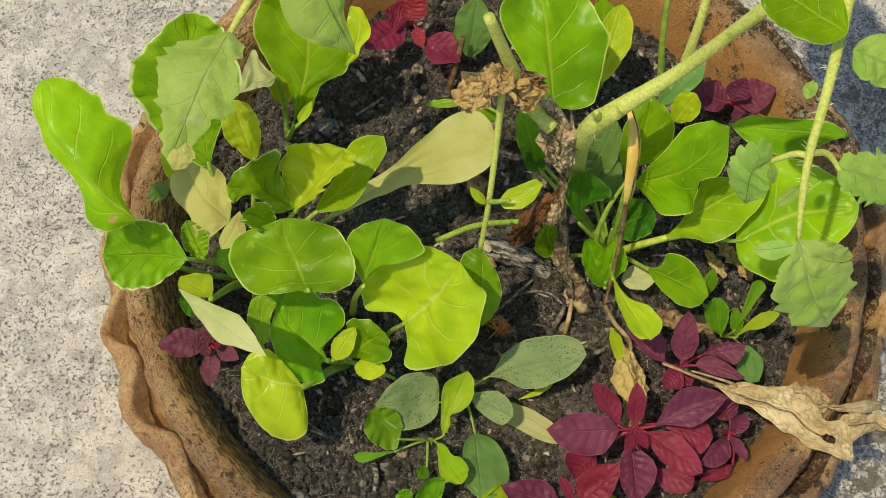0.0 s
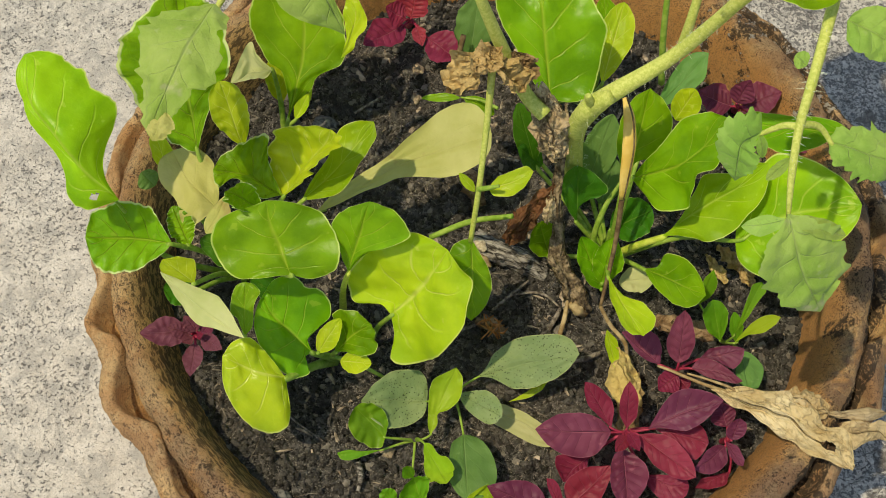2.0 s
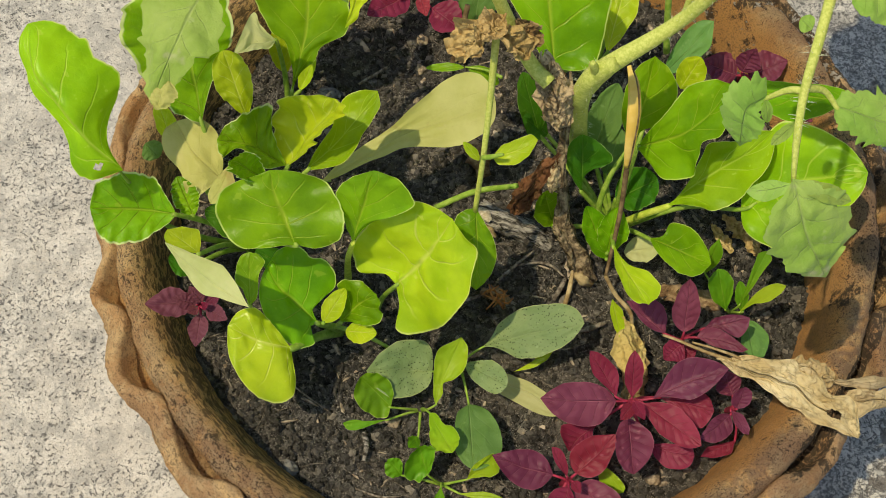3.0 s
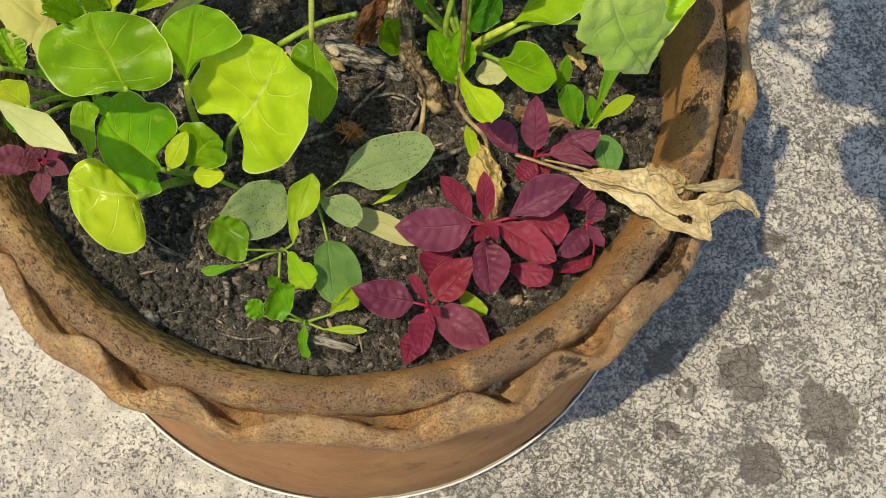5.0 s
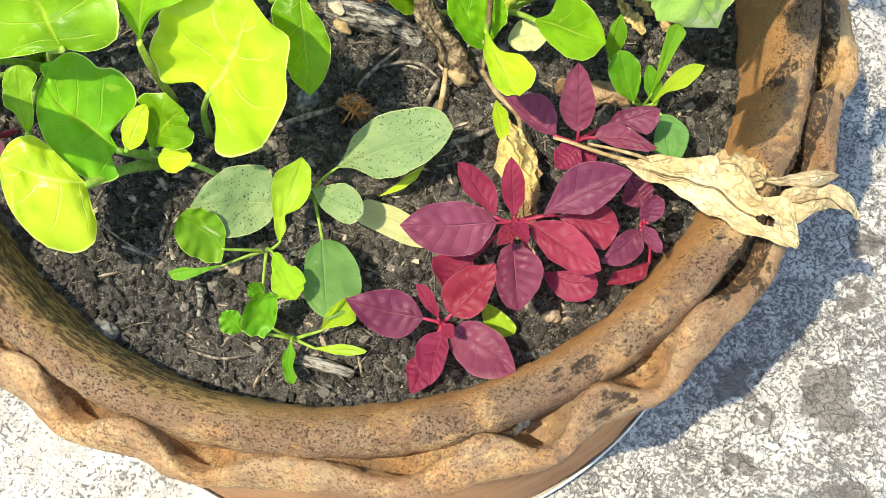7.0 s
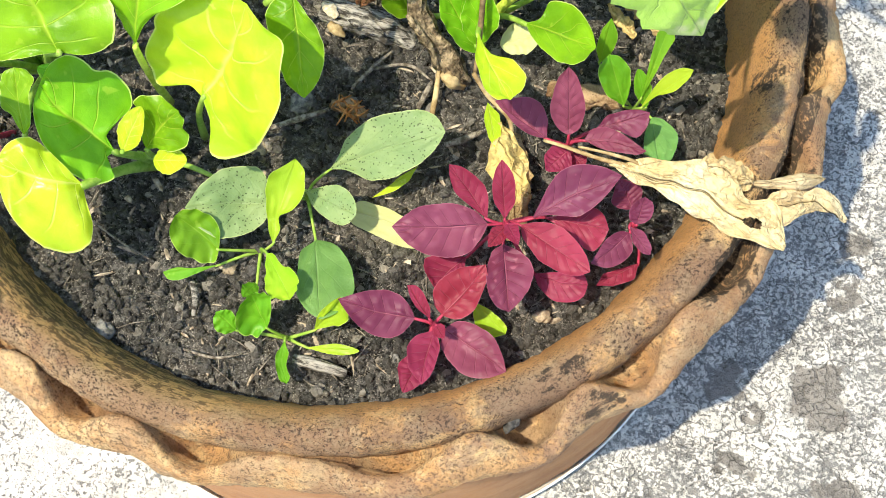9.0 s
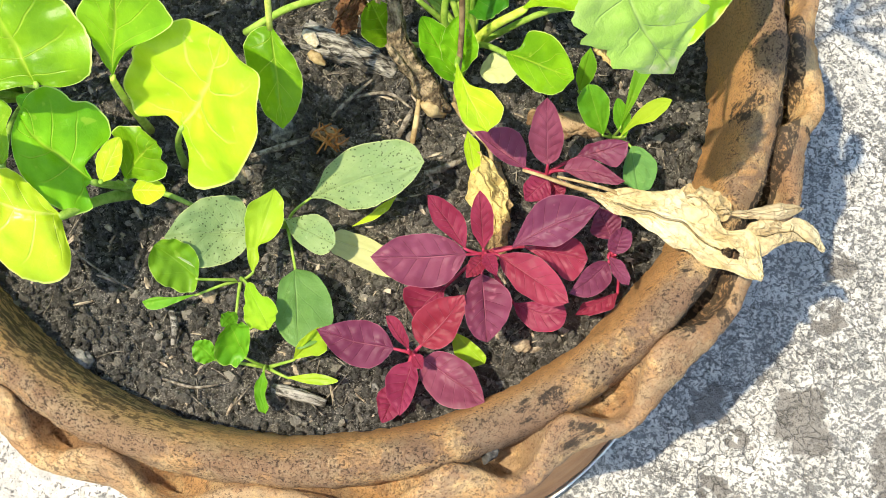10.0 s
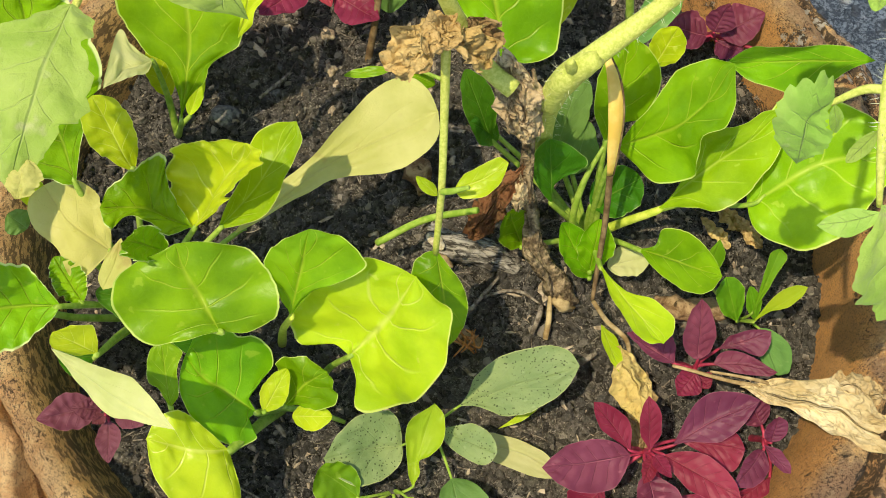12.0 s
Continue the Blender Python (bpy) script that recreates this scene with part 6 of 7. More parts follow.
leaf(amaranth_c, (0.0985, -0.0467, 0.2556), (0.0762, -0.0412, 0.2682), 0.0125, PLUM, left=((0, 0), (0.15, -0.07), (0.3, -0.11), (0.45, -0.12), (0.59, -0.11), (0.73, -0.07), (0.87, -0.04), (1, 0)), right=((0, 0), (0.1, 0.16), (0.23, 0.28), (0.4, 0.36), (0.59, 0.34), (0.74, 0.24), (0.87, 0.12), (1, 0)), root=(0.1067, -0.0465, 0.2514), **AMARANTH)
leaf(amaranth_c, (0.1164, -0.0366, 0.2514), (0.1356, -0.0285, 0.2598), 0.0117, PLUM, left=((0, 0), (0.14, -0.08), (0.27, -0.16), (0.43, -0.16), (0.58, -0.16), (0.73, -0.13), (0.87, -0.08), (1, 0)), right=((0, 0), (0.19, 0.05), (0.37, 0.13), (0.51, 0.25), (0.67, 0.36), (0.81, 0.3), (0.93, 0.17), (1, 0)), spine=(0, 0.01, 0.02, 0.01, 0), root=(0.1067, -0.0465, 0.2514), **AMARANTH)
leaf(amaranth_c, (0.1131, -0.0458, 0.2598), (0.1374, -0.0475, 0.2661), 0.0085, PLUM, left=((0, 0), (0.07, -0.15), (0.21, -0.23), (0.38, -0.24), (0.55, -0.2), (0.71, -0.14), (0.85, -0.07), (1, 0)), right=((0, 0), (0.16, 0.05), (0.31, 0.09), (0.46, 0.1), (0.6, 0.1), (0.75, 0.09), (0.88, 0.08), (1, 0)), spine=(0, -0.03, -0.05, -0.02, 0), root=(0.1067, -0.0465, 0.2514), **AMARANTH)
leaf(amaranth_c, (0.1079, -0.0486, 0.2535), (0.1012, -0.0592, 0.2535), 0.0123, RED, root=(0.1067, -0.0465, 0.2514), **AMARANTH)
leaf(amaranth_c, (0.1098, -0.0473, 0.2472), (0.1152, -0.0522, 0.2472), 0.0089, RED, root=(0.1067, -0.0465, 0.2514), **AMARANTH)

amaranth_d = thing("amaranth_plant", (0.1401, -0.0618, 0.2220), "small amaranth seedling with purple-red curled leaves", "plant", "red amaranth plants")
tube("stem", [(0.1398, -0.0624, 0.2178), (0.1397, -0.0668, 0.2346), (0.1391, -0.0708, 0.2472)], [0.00163, 0.00135, 0.00099], STALK_RED, amaranth_d)
leaf(amaranth_d, (0.1402, -0.0720, 0.2514), (0.1407, -0.0634, 0.2598), 0.0087, PLUM, left=((0, 0), (0.11, -0.25), (0.36, -0.35), (0.63, -0.32), (0.86, -0.2), (1, 0)), right=((0, 0), (0.14, 0.23), (0.37, 0.36), (0.66, 0.37), (0.91, 0.26), (1, 0)), root=(0.1393, -0.0693, 0.2430), **AMARANTH)
leaf(amaranth_d, (0.1378, -0.0730, 0.2493), (0.1474, -0.0845, 0.2556), 0.0058, PLUM, left=((0, 0), (0.2, -0.12), (0.4, -0.2), (0.63, -0.17), (0.85, -0.13), (1, 0)), right=((0, 0), (0.25, 0.08), (0.47, 0.16), (0.68, 0.15), (0.87, 0.12), (1, 0)), root=(0.1393, -0.0693, 0.2430), **AMARANTH)
leaf(amaranth_d, (0.1383, -0.0745, 0.2472), (0.1261, -0.0917, 0.2514), 0.0107, PLUM, left=((0, 0), (0.1, -0.16), (0.22, -0.29), (0.42, -0.33), (0.61, -0.32), (0.78, -0.26), (0.9, -0.14), (1, 0)), right=((0, 0), (0.12, 0.11), (0.28, 0.16), (0.44, 0.17), (0.59, 0.15), (0.73, 0.1), (0.87, 0.05), (1, 0)), spine=(0, -0.02, -0.04, -0.03, 0), root=(0.1393, -0.0693, 0.2430), **AMARANTH)
leaf(amaranth_d, (0.1447, -0.0818, 0.2346), (0.1302, -0.0955, 0.2367), 0.0074, RED, left=((0, 0), (0.12, -0.12), (0.24, -0.23), (0.41, -0.22), (0.57, -0.19), (0.73, -0.15), (0.86, -0.07), (1, 0)), right=((0, 0), (0.16, 0.03), (0.32, 0.06), (0.47, 0.09), (0.61, 0.11), (0.76, 0.14), (0.88, 0.07), (1, 0)), root=(0.1393, -0.0693, 0.2430), **AMARANTH)
leaf(amaranth_d, (0.1376, -0.0638, 0.2451), (0.1301, -0.0550, 0.2514), 0.0128, PLUM, root=(0.1393, -0.0693, 0.2430), **AMARANTH)

amaranth_e = thing("amaranth_plant", (-0.1281, -0.0942, 0.2367), "small dull purplish amaranth seedling against the clay wall", "plant", "red amaranth plants")
tube("stem", [(-0.1270, -0.0811, 0.2178), (-0.1230, -0.0918, 0.2400), (-0.1189, -0.1021, 0.2620)], [0.0014, 0.0012, 0.0010], STALK_RED, amaranth_e)
leaf(amaranth_e, (-0.1234, -0.1010, 0.2620), (-0.1427, -0.1115, 0.2700), 0.0150, DULL_RED, root=(-0.1220, -0.0997, 0.2540), **AMARANTH)
leaf(amaranth_e, (-0.1207, -0.1026, 0.2650), (-0.1297, -0.1060, 0.2750), 0.0085, DULL_RED, root=(-0.1220, -0.0997, 0.2540), **AMARANTH)
leaf(amaranth_e, (-0.1179, -0.1060, 0.2620), (-0.1140, -0.1222, 0.2620), 0.0100, DULL_RED, root=(-0.1220, -0.0997, 0.2540), **AMARANTH)
leaf(amaranth_e, (-0.1160, -0.1026, 0.2640), (-0.1021, -0.1073, 0.2700), 0.0085, DULL_RED, root=(-0.1220, -0.0997, 0.2540), **AMARANTH)
leaf(amaranth_e, (-0.1183, -0.1011, 0.2660), (-0.1239, -0.0986, 0.2760), 0.0080, DULL_RED, root=(-0.1220, -0.0997, 0.2540), **AMARANTH)
leaf(amaranth_e, (-0.1169, -0.1004, 0.2640), (-0.1096, -0.0960, 0.2720), 0.0080, PLUM, root=(-0.1220, -0.0997, 0.2540), **AMARANTH)
leaf(amaranth_e, (-0.1187, -0.1049, 0.2660), (-0.1217, -0.1098, 0.2700), 0.0050, DULL_RED, root=(-0.1220, -0.0997, 0.2540), **AMARANTH)
leaf(amaranth_e, (-0.1165, -0.1044, 0.2680), (-0.1122, -0.1041, 0.2750), 0.0040, RED, root=(-0.1220, -0.0997, 0.2540), **AMARANTH)

amaranth_f = thing("amaranth_plant", (-0.0864, 0.1309, 0.2220), "bright red amaranth plant at the back of the soil", "plant", "red amaranth plants")
tube("stem", [(-0.0877, 0.1303, 0.2178), (-0.0831, 0.1217, 0.2346), (-0.0803, 0.1139, 0.2472)], [0.00235, 0.00196, 0.00144], STALK_RED, amaranth_f)
leaf(amaranth_f, (-0.0833, 0.1102, 0.2472), (-0.0988, 0.0867, 0.2535), 0.0196, RED, root=(-0.0813, 0.1168, 0.2430), **AMARANTH)
leaf(amaranth_f, (-0.0683, 0.1073, 0.2451), (-0.0459, 0.0950, 0.2503), 0.0195, RED, root=(-0.0813, 0.1168, 0.2430), **AMARANTH)
leaf(amaranth_f, (-0.0796, 0.1122, 0.2524), (-0.0791, 0.1219, 0.2682), 0.0190, RED, root=(-0.0813, 0.1168, 0.2430), **AMARANTH)
leaf(amaranth_f, (-0.0823, 0.1105, 0.2524), (-0.0925, 0.1081, 0.2630), 0.0158, RED, root=(-0.0813, 0.1168, 0.2430), **AMARANTH)
leaf(amaranth_f, (-0.0761, 0.1113, 0.2472), (-0.0691, 0.0997, 0.2472), 0.0082, RED, root=(-0.0813, 0.1168, 0.2430), **AMARANTH)

amaranth_g = thing("amaranth_plant", (0.1069, 0.1308, 0.2220), "shaded purple amaranth seedling by the back wall", "plant", "red amaranth plants")
tube("stem", [(0.1066, 0.1303, 0.2178), (0.1061, 0.1216, 0.2346), (0.1050, 0.1138, 0.2472)], [0.00230, 0.00192, 0.00141], STALK_RED, amaranth_g)
leaf(amaranth_g, (0.1021, 0.1129, 0.2472), (0.0825, 0.1120, 0.2535), 0.0187, PLUM, root=(0.1053, 0.1166, 0.2430), **AMARANTH)
leaf(amaranth_g, (0.1079, 0.1147, 0.2472), (0.1254, 0.1225, 0.2577), 0.0188, PLUM, root=(0.1053, 0.1166, 0.2430), **AMARANTH)
leaf(amaranth_g, (0.1042, 0.1120, 0.2524), (0.1072, 0.1178, 0.2682), 0.0139, PLUM, root=(0.1053, 0.1166, 0.2430), **AMARANTH)
leaf(amaranth_g, (0.1075, 0.1136, 0.2430), (0.1187, 0.1070, 0.2472), 0.0157, PLUM, root=(0.1053, 0.1166, 0.2430), **AMARANTH)
leaf(amaranth_g, (0.1492, 0.0983, 0.2472), (0.1395, 0.1032, 0.2577), 0.0155, PLUM, root=(0.1053, 0.1166, 0.2430), **AMARANTH)

tomato = thing("tomato_plant", (0.0316, 0.0384, 0.2220), "tomato plant with a thick hairy stem and lobed leaves", "plant")
tube("main_stem", [(0.0343, 0.0445, 0.2157), (0.0327, 0.0342, 0.2680), (0.0311, 0.0243, 0.3120), (0.0319, 0.0161, 0.3480), (0.0384, 0.0153, 0.3700), (0.0620, 0.0320, 0.3889), (0.0775, 0.0359, 0.4204), (0.0938, 0.0345, 0.4677)], [0.0050, 0.0046, 0.0044, 0.0044, 0.0044, 0.00313, 0.00277, 0.00236], STEM, tomato, sides=16, n=40, rough=0.03, label='thick pale green hairy stem')
hairs([(0.0327, 0.0342, 0.2680), (0.0311, 0.0243, 0.3120), (0.0319, 0.0161, 0.3480), (0.0384, 0.0153, 0.3700)], [0.00607, 0.00477], 110, tomato, 1)
hairs([(0.0384, 0.0153, 0.3700), (0.0620, 0.0320, 0.3889), (0.0775, 0.0359, 0.4204), (0.0938, 0.0345, 0.4677)], [0.00327, 0.00193], 190, tomato, 2)
hairs([(0.1105, 0.0036, 0.4782), (0.1102, -0.0188, 0.4729), (0.1106, -0.0327, 0.4625), (0.1131, -0.0463, 0.4520)], [0.00243, 0.00180], 80, tomato, 3)
tube("side_stem", [(0.0313, 0.0172, 0.3380), (0.0323, 0.0155, 0.3510), (0.0352, 0.0154, 0.3620), (0.0389, 0.0148, 0.3715), (0.0431, 0.0144, 0.3780)], [0.0043, 0.0047, 0.0050, 0.0046, 0.0031], STEM, tomato, sides=14, n=20, rough=0.06, label='swollen yellowish fork of the stem')
tube("bud", [(0.0362, 0.0140, 0.3700), (0.0349, 0.0114, 0.3770), (0.0343, 0.0103, 0.3810)], [0.0026, 0.0021, 0.0012], STEM, tomato, rough=0.2)
tube("side_stem", [(0.0173, 0.0107, 0.3560), (0.0061, 0.0154, 0.3627), (-0.0069, 0.0162, 0.3942), (-0.0170, 0.0152, 0.4257)], [0.00350, 0.00322, 0.00284, 0.00226], STEM, tomato, sides=12, n=20, rough=0.03)
tube("leaf_stalk", [(0.1104, 0.0290, 0.4835), (0.1105, 0.0036, 0.4782), (0.1102, -0.0188, 0.4729), (0.1106, -0.0327, 0.4625), (0.1131, -0.0463, 0.4520), (0.1164, -0.0555, 0.4415)], [0.00229, 0.00203, 0.00179, 0.00159, 0.00130, 0.00081], STEM, tomato, sides=10, n=26, rough=0.05)
tube("leaf_stalk", [(0.1106, -0.0327, 0.4625), (0.1056, -0.0318, 0.4593), (0.0988, -0.0333, 0.4520)], [0.00139, 0.00120, 0.00081], STEM, tomato)
tube("leaf_stalk", [(0.1103, -0.0316, 0.4625), (0.1179, -0.0271, 0.4572), (0.1247, -0.0300, 0.4520)], [0.00139, 0.00121, 0.00082], STEM, tomato)
tube("side_stem", [(0.0663, 0.0464, 0.3785), (0.0669, 0.0513, 0.3994), (0.0667, 0.0629, 0.4204)], [0.00230, 0.00199, 0.00171], STEM, tomato, sides=10, n=12)
tube("leaf_stalk", [(0.0625, 0.0909, 0.2839), (0.0564, 0.0972, 0.3207), (0.0523, 0.1081, 0.3522)], [0.00181, 0.00159, 0.00140], STALK, green_far, sides=8, n=12)
leaf(tomato, (0.1151, -0.0575, 0.4467), (0.1399, -0.0700, 0.4057), 0.0325, TOMATO_WORN, left=((0, 0), (0.08, -0.09), (0.17, -0.19), (0.29, -0.26), (0.39, -0.23), (0.54, -0.29), (0.69, -0.3), (0.77, -0.24), (0.8, -0.16), (0.9, -0.08), (1, 0)), right=((0, 0), (0.05, 0.09), (0.08, 0.19), (0.12, 0.27), (0.21, 0.33), (0.33, 0.36), (0.47, 0.34), (0.61, 0.31), (0.74, 0.22), (0.88, 0.12), (1, 0)), spine=(0, 0.04, 0.07, 0.04, 0), teeth=0.10, ripple=2.2, pleat=0.02, pleats=5.0, rise=1.1, crinkle=0.07, cup=-0.15, bend=0.12, label='fuzzy lobed tomato leaf with pale scribbled trails')
leaf(tomato, (0.1157, -0.0590, 0.4457), (0.1022, -0.0601, 0.4341), 0.0071, TOMATO, left=((0, 0), (0.15, -0.16), (0.34, -0.24), (0.57, -0.27), (0.81, -0.17), (1, 0)), right=((0, 0), (0.19, 0.07), (0.38, 0.14), (0.59, 0.13), (0.8, 0.09), (1, 0)), spine=(0, -0.03, -0.04, -0.02, 0), crinkle=0.05)
leaf(tomato, (0.1158, -0.0579, 0.4457), (0.1382, -0.0528, 0.4341), 0.0071, TOMATO, left=((0, 0), (0.13, -0.04), (0.27, -0.09), (0.41, -0.1), (0.57, -0.12), (0.72, -0.11), (0.88, -0.08), (1, 0)), right=((0, 0), (0.11, 0.06), (0.23, 0.13), (0.37, 0.14), (0.52, 0.16), (0.68, 0.14), (0.86, 0.1), (1, 0)), spine=(0, 0.02, 0.02, 0.02, 0), crinkle=0.05)
leaf(tomato, (0.0995, -0.0327, 0.4551), (0.0968, -0.0410, 0.4310), 0.0178, TOMATO, left=((0, 0), (0.09, -0), (0.18, -0.01), (0.27, -0.02), (0.35, -0.08), (0.43, -0.14), (0.53, -0.14), (0.65, -0.13), (0.76, -0.09), (0.87, -0.04), (1, 0)), right=((0, 0), (-0.19, 0.1), (-0.27, 0.23), (-0.18, 0.37), (-0.02, 0.47), (0.13, 0.55), (0.32, 0.49), (0.53, 0.46), (0.72, 0.34), (0.86, 0.18), (1, 0)), spine=(0, 0.16, 0.12, 0.06, 0), ripple=3.0, crinkle=0.06, pleat=0.02, pleats=5.0, rise=1.1, cup=-0.12, bend=0.2, teeth=0.12)
leaf(tomato, (0.1217, -0.0291, 0.4530), (0.1636, -0.0155, 0.4257), 0.0202, TOMATO, left=((0, 0), (0.04, -0.08), (0.12, -0.12), (0.21, -0.15), (0.31, -0.17), (0.43, -0.18), (0.54, -0.17), (0.65, -0.13), (0.77, -0.1), (0.88, -0.05), (1, 0)), right=((0, 0), (0.02, 0.08), (0.06, 0.15), (0.12, 0.2), (0.21, 0.22), (0.3, 0.21), (0.41, 0.19), (0.52, 0.15), (0.65, 0.11), (0.8, 0.06), (1, 0)), spine=(0, 0.02, 0.03, 0.03, 0), ripple=3.0, crinkle=0.06, pleat=0.02, pleats=5.0, rise=1.1, cup=-0.12, bend=0.2, teeth=0.12)
leaf(tomato, (0.1112, -0.0407, 0.4551), (0.1056, -0.0468, 0.4467), 0.0044, TOMATO, wide=0.5)
leaf(tomato, (0.1079, -0.0111, 0.4677), (0.1031, -0.0093, 0.4698), 0.0071, TOMATO, wide=0.5)
leaf(tomato, (0.0994, -0.0351, 0.4551), (0.1029, -0.0383, 0.4467), 0.0044, TOMATO, wide=0.5)
leaf(tomato, (0.1180, 0.0115, 0.4677), (0.1410, 0.0114, 0.4572), 0.0190, TOMATO, wide=0.42, blunt=0.62, ripple=3.0, crinkle=0.06, teeth=0.04, pleat=0.02, pleats=5.0, rise=1.1, nu=56, cup=-0.12, bend=0.2, point=0.25)
leaf(tomato, (0.1108, 0.0023, 0.4887), (0.0756, 0.0085, 0.4992), 0.0245, GREEN, wide=0.5)
leaf(tomato, (0.1435, -0.0333, 0.4887), (0.1400, -0.0091, 0.4940), 0.0134, PALE, wide=0.5, blunt=0.5, cup=-0.3)
tube("leaf_stalk", [(-0.0936, 0.0274, 0.4392), (-0.1147, 0.0141, 0.4114), (-0.1201, 0.0015, 0.4041), (-0.1246, -0.0060, 0.3957)], [0.00202, 0.00205, 0.00182, 0.00115], STEM, tomato, sides=9, n=14)
leaf(tomato, (-0.1182, -0.0144, 0.4146), (-0.1267, -0.0712, 0.3978), 0.0321, TOMATO_WORN, left=((0, 0), (0.04, -0.11), (0.13, -0.19), (0.18, -0.15), (0.26, -0.19), (0.36, -0.24), (0.47, -0.26), (0.57, -0.26), (0.62, -0.2), (0.72, -0.16), (0.81, -0.12), (0.91, -0.06), (1, 0)), right=((0, 0), (0.07, 0.08), (0.14, 0.16), (0.21, 0.25), (0.3, 0.32), (0.4, 0.3), (0.51, 0.27), (0.62, 0.26), (0.67, 0.22), (0.74, 0.17), (0.84, 0.13), (0.93, 0.08), (1, 0)), spine=(0, -0.02, -0.02, -0.02, 0), ripple=3.0, crinkle=0.10, teeth=0.10, pleat=0.035, pleats=5.0, rise=1.1, cup=-0.2, bend=0.22, label='fuzzy tomato leaf with a withered tip')
leaf(tomato, (-0.1215, -0.0621, 0.4041), (-0.1240, -0.0728, 0.3978), 0.0122, PALE, wide=0.4, blunt=0.7, crumple=0.1, tatter=0.3, cup=-0.2, label='withered pale tip')
leaf(tomato, (-0.0998, 0.0333, 0.4114), (-0.0731, 0.0091, 0.3800), 0.0261, TOMATO, left=((0, 0), (0.08, -0.05), (0.17, -0.11), (0.26, -0.14), (0.36, -0.14), (0.46, -0.13), (0.55, -0.07), (0.65, -0.04), (0.76, -0.03), (0.88, -0.02), (1, 0)), right=((0, 0), (0.02, 0.14), (0.05, 0.28), (0.15, 0.38), (0.27, 0.42), (0.41, 0.44), (0.56, 0.42), (0.68, 0.34), (0.79, 0.23), (0.88, 0.11), (1, 0)), spine=(0, 0.02, 0.03, 0.02, 0), cup=-0.15, bend=0.2)
tube("leaf_stalk", [(-0.0068, 0.0068, 0.3889), (-0.0047, -0.0058, 0.3627), (-0.0025, -0.0220, 0.3365), (-0.0021, -0.0344, 0.3050)], [0.0017, 0.0015, 0.00135, 0.0012], STEM, tomato, sides=9, n=16)
leaf(tomato, (-0.0020, -0.0330, 0.3060), (0.0073, -0.0622, 0.2808), 0.0198, GREEN, left=((0, 0), (0.13, -0.08), (0.27, -0.16), (0.41, -0.22), (0.58, -0.24), (0.74, -0.2), (0.88, -0.12), (1, 0)), right=((0, 0), (0.04, 0.17), (0.16, 0.26), (0.34, 0.26), (0.52, 0.23), (0.7, 0.19), (0.88, 0.13), (1, 0)), spine=(0, -0.01, -0.02, -0.01, 0), cup=-0.1, crinkle=0.1, ripple=6.0)
leaf(tomato, (0.0020, -0.0229, 0.3396), (0.0195, -0.0140, 0.3490), 0.0105, LIME, left=((0, 0), (0.14, -0.09), (0.28, -0.15), (0.45, -0.15), (0.61, -0.16), (0.77, -0.16), (0.92, -0.14), (1, 0)), right=((0, 0), (0.06, 0.18), (0.22, 0.26), (0.41, 0.32), (0.58, 0.3), (0.75, 0.24), (0.88, 0.13), (1, 0)), spine=(0, 0.03, 0.05, 0.03, 0), cup=0.3)
tube("leaf_stalk", [(-0.0020, -0.0239, 0.3385), (0.0016, -0.0254, 0.3438), (0.0072, -0.0260, 0.3501)], [0.00124, 0.00123, 0.00073], STALK, tomato)
leaf(tomato, (-0.0036, -0.0246, 0.3365), (-0.0114, -0.0233, 0.3470), 0.0045, LIME, wide=0.5, twist=0.8)
tube("leaf_stalk", [(-0.0292, -0.0110, 0.2472), (-0.0105, -0.0040, 0.2630), (0.0108, -0.0052, 0.2840)], [0.00159, 0.00156, 0.00137], STALK, tomato)

# unseen upper stem, added to carry the shade-casting sprays below
tube("main_stem", [(0.0775, 0.0359, 0.4204), (0.0938, 0.0345, 0.4677), (0.104, 0.044, 0.53), (0.108, 0.060, 0.60)], [0.0026, 0.0023, 0.0020, 0.0014], STEM, tomato, sides=10, n=16)
TOP = Vector((0.104, 0.046, 0.545))
for shade_spray, end in enumerate(((0.240, -0.055, 0.565), (0.262, 0.035, 0.580), (0.235, 0.135, 0.600), (0.145, 0.205, 0.615), (0.060, 0.180, 0.600))):
    # invented shoots, kept out of view, that cast shade on the paving
    rnd, end = random.Random(40 + shade_spray), Vector(end)
    run = [TOP, TOP.lerp(end, 0.35) + UP * 0.03, TOP.lerp(end, 0.7) + UP * 0.03, end]
    tube("leaf_stalk", run, [0.0022, 0.0018, 0.0014, 0.0008], STEM, tomato, sides=9, n=18)
    stops, way = bezier(run, 20), (end - TOP).normalized()
    for k in (5, 8, 11, 14, 17):
        for hand in (-1, 1):
            out = way.cross(UP).normalized() * hand + way * 0.6
            tip = stops[k] + out * rnd.uniform(0.046, 0.058) - UP * 0.008
            if tip.y > 0.01 or tip.x > 0.16:
                leaf(tomato, stops[k] + out * 0.006, tip, rnd.uniform(0.050, 0.060), TOMATO, root=stops[k], thick=0.0009, stalk=STEM, wide=0.42, point=0.25, crinkle=0.06, teeth=0.06, ripple=3.0, cup=-0.1)
    leaf(tomato, end, end + way * 0.05 - UP * 0.01, 0.042, TOMATO, wide=0.42, point=0.25, crinkle=0.06, teeth=0.06, ripple=3.0)

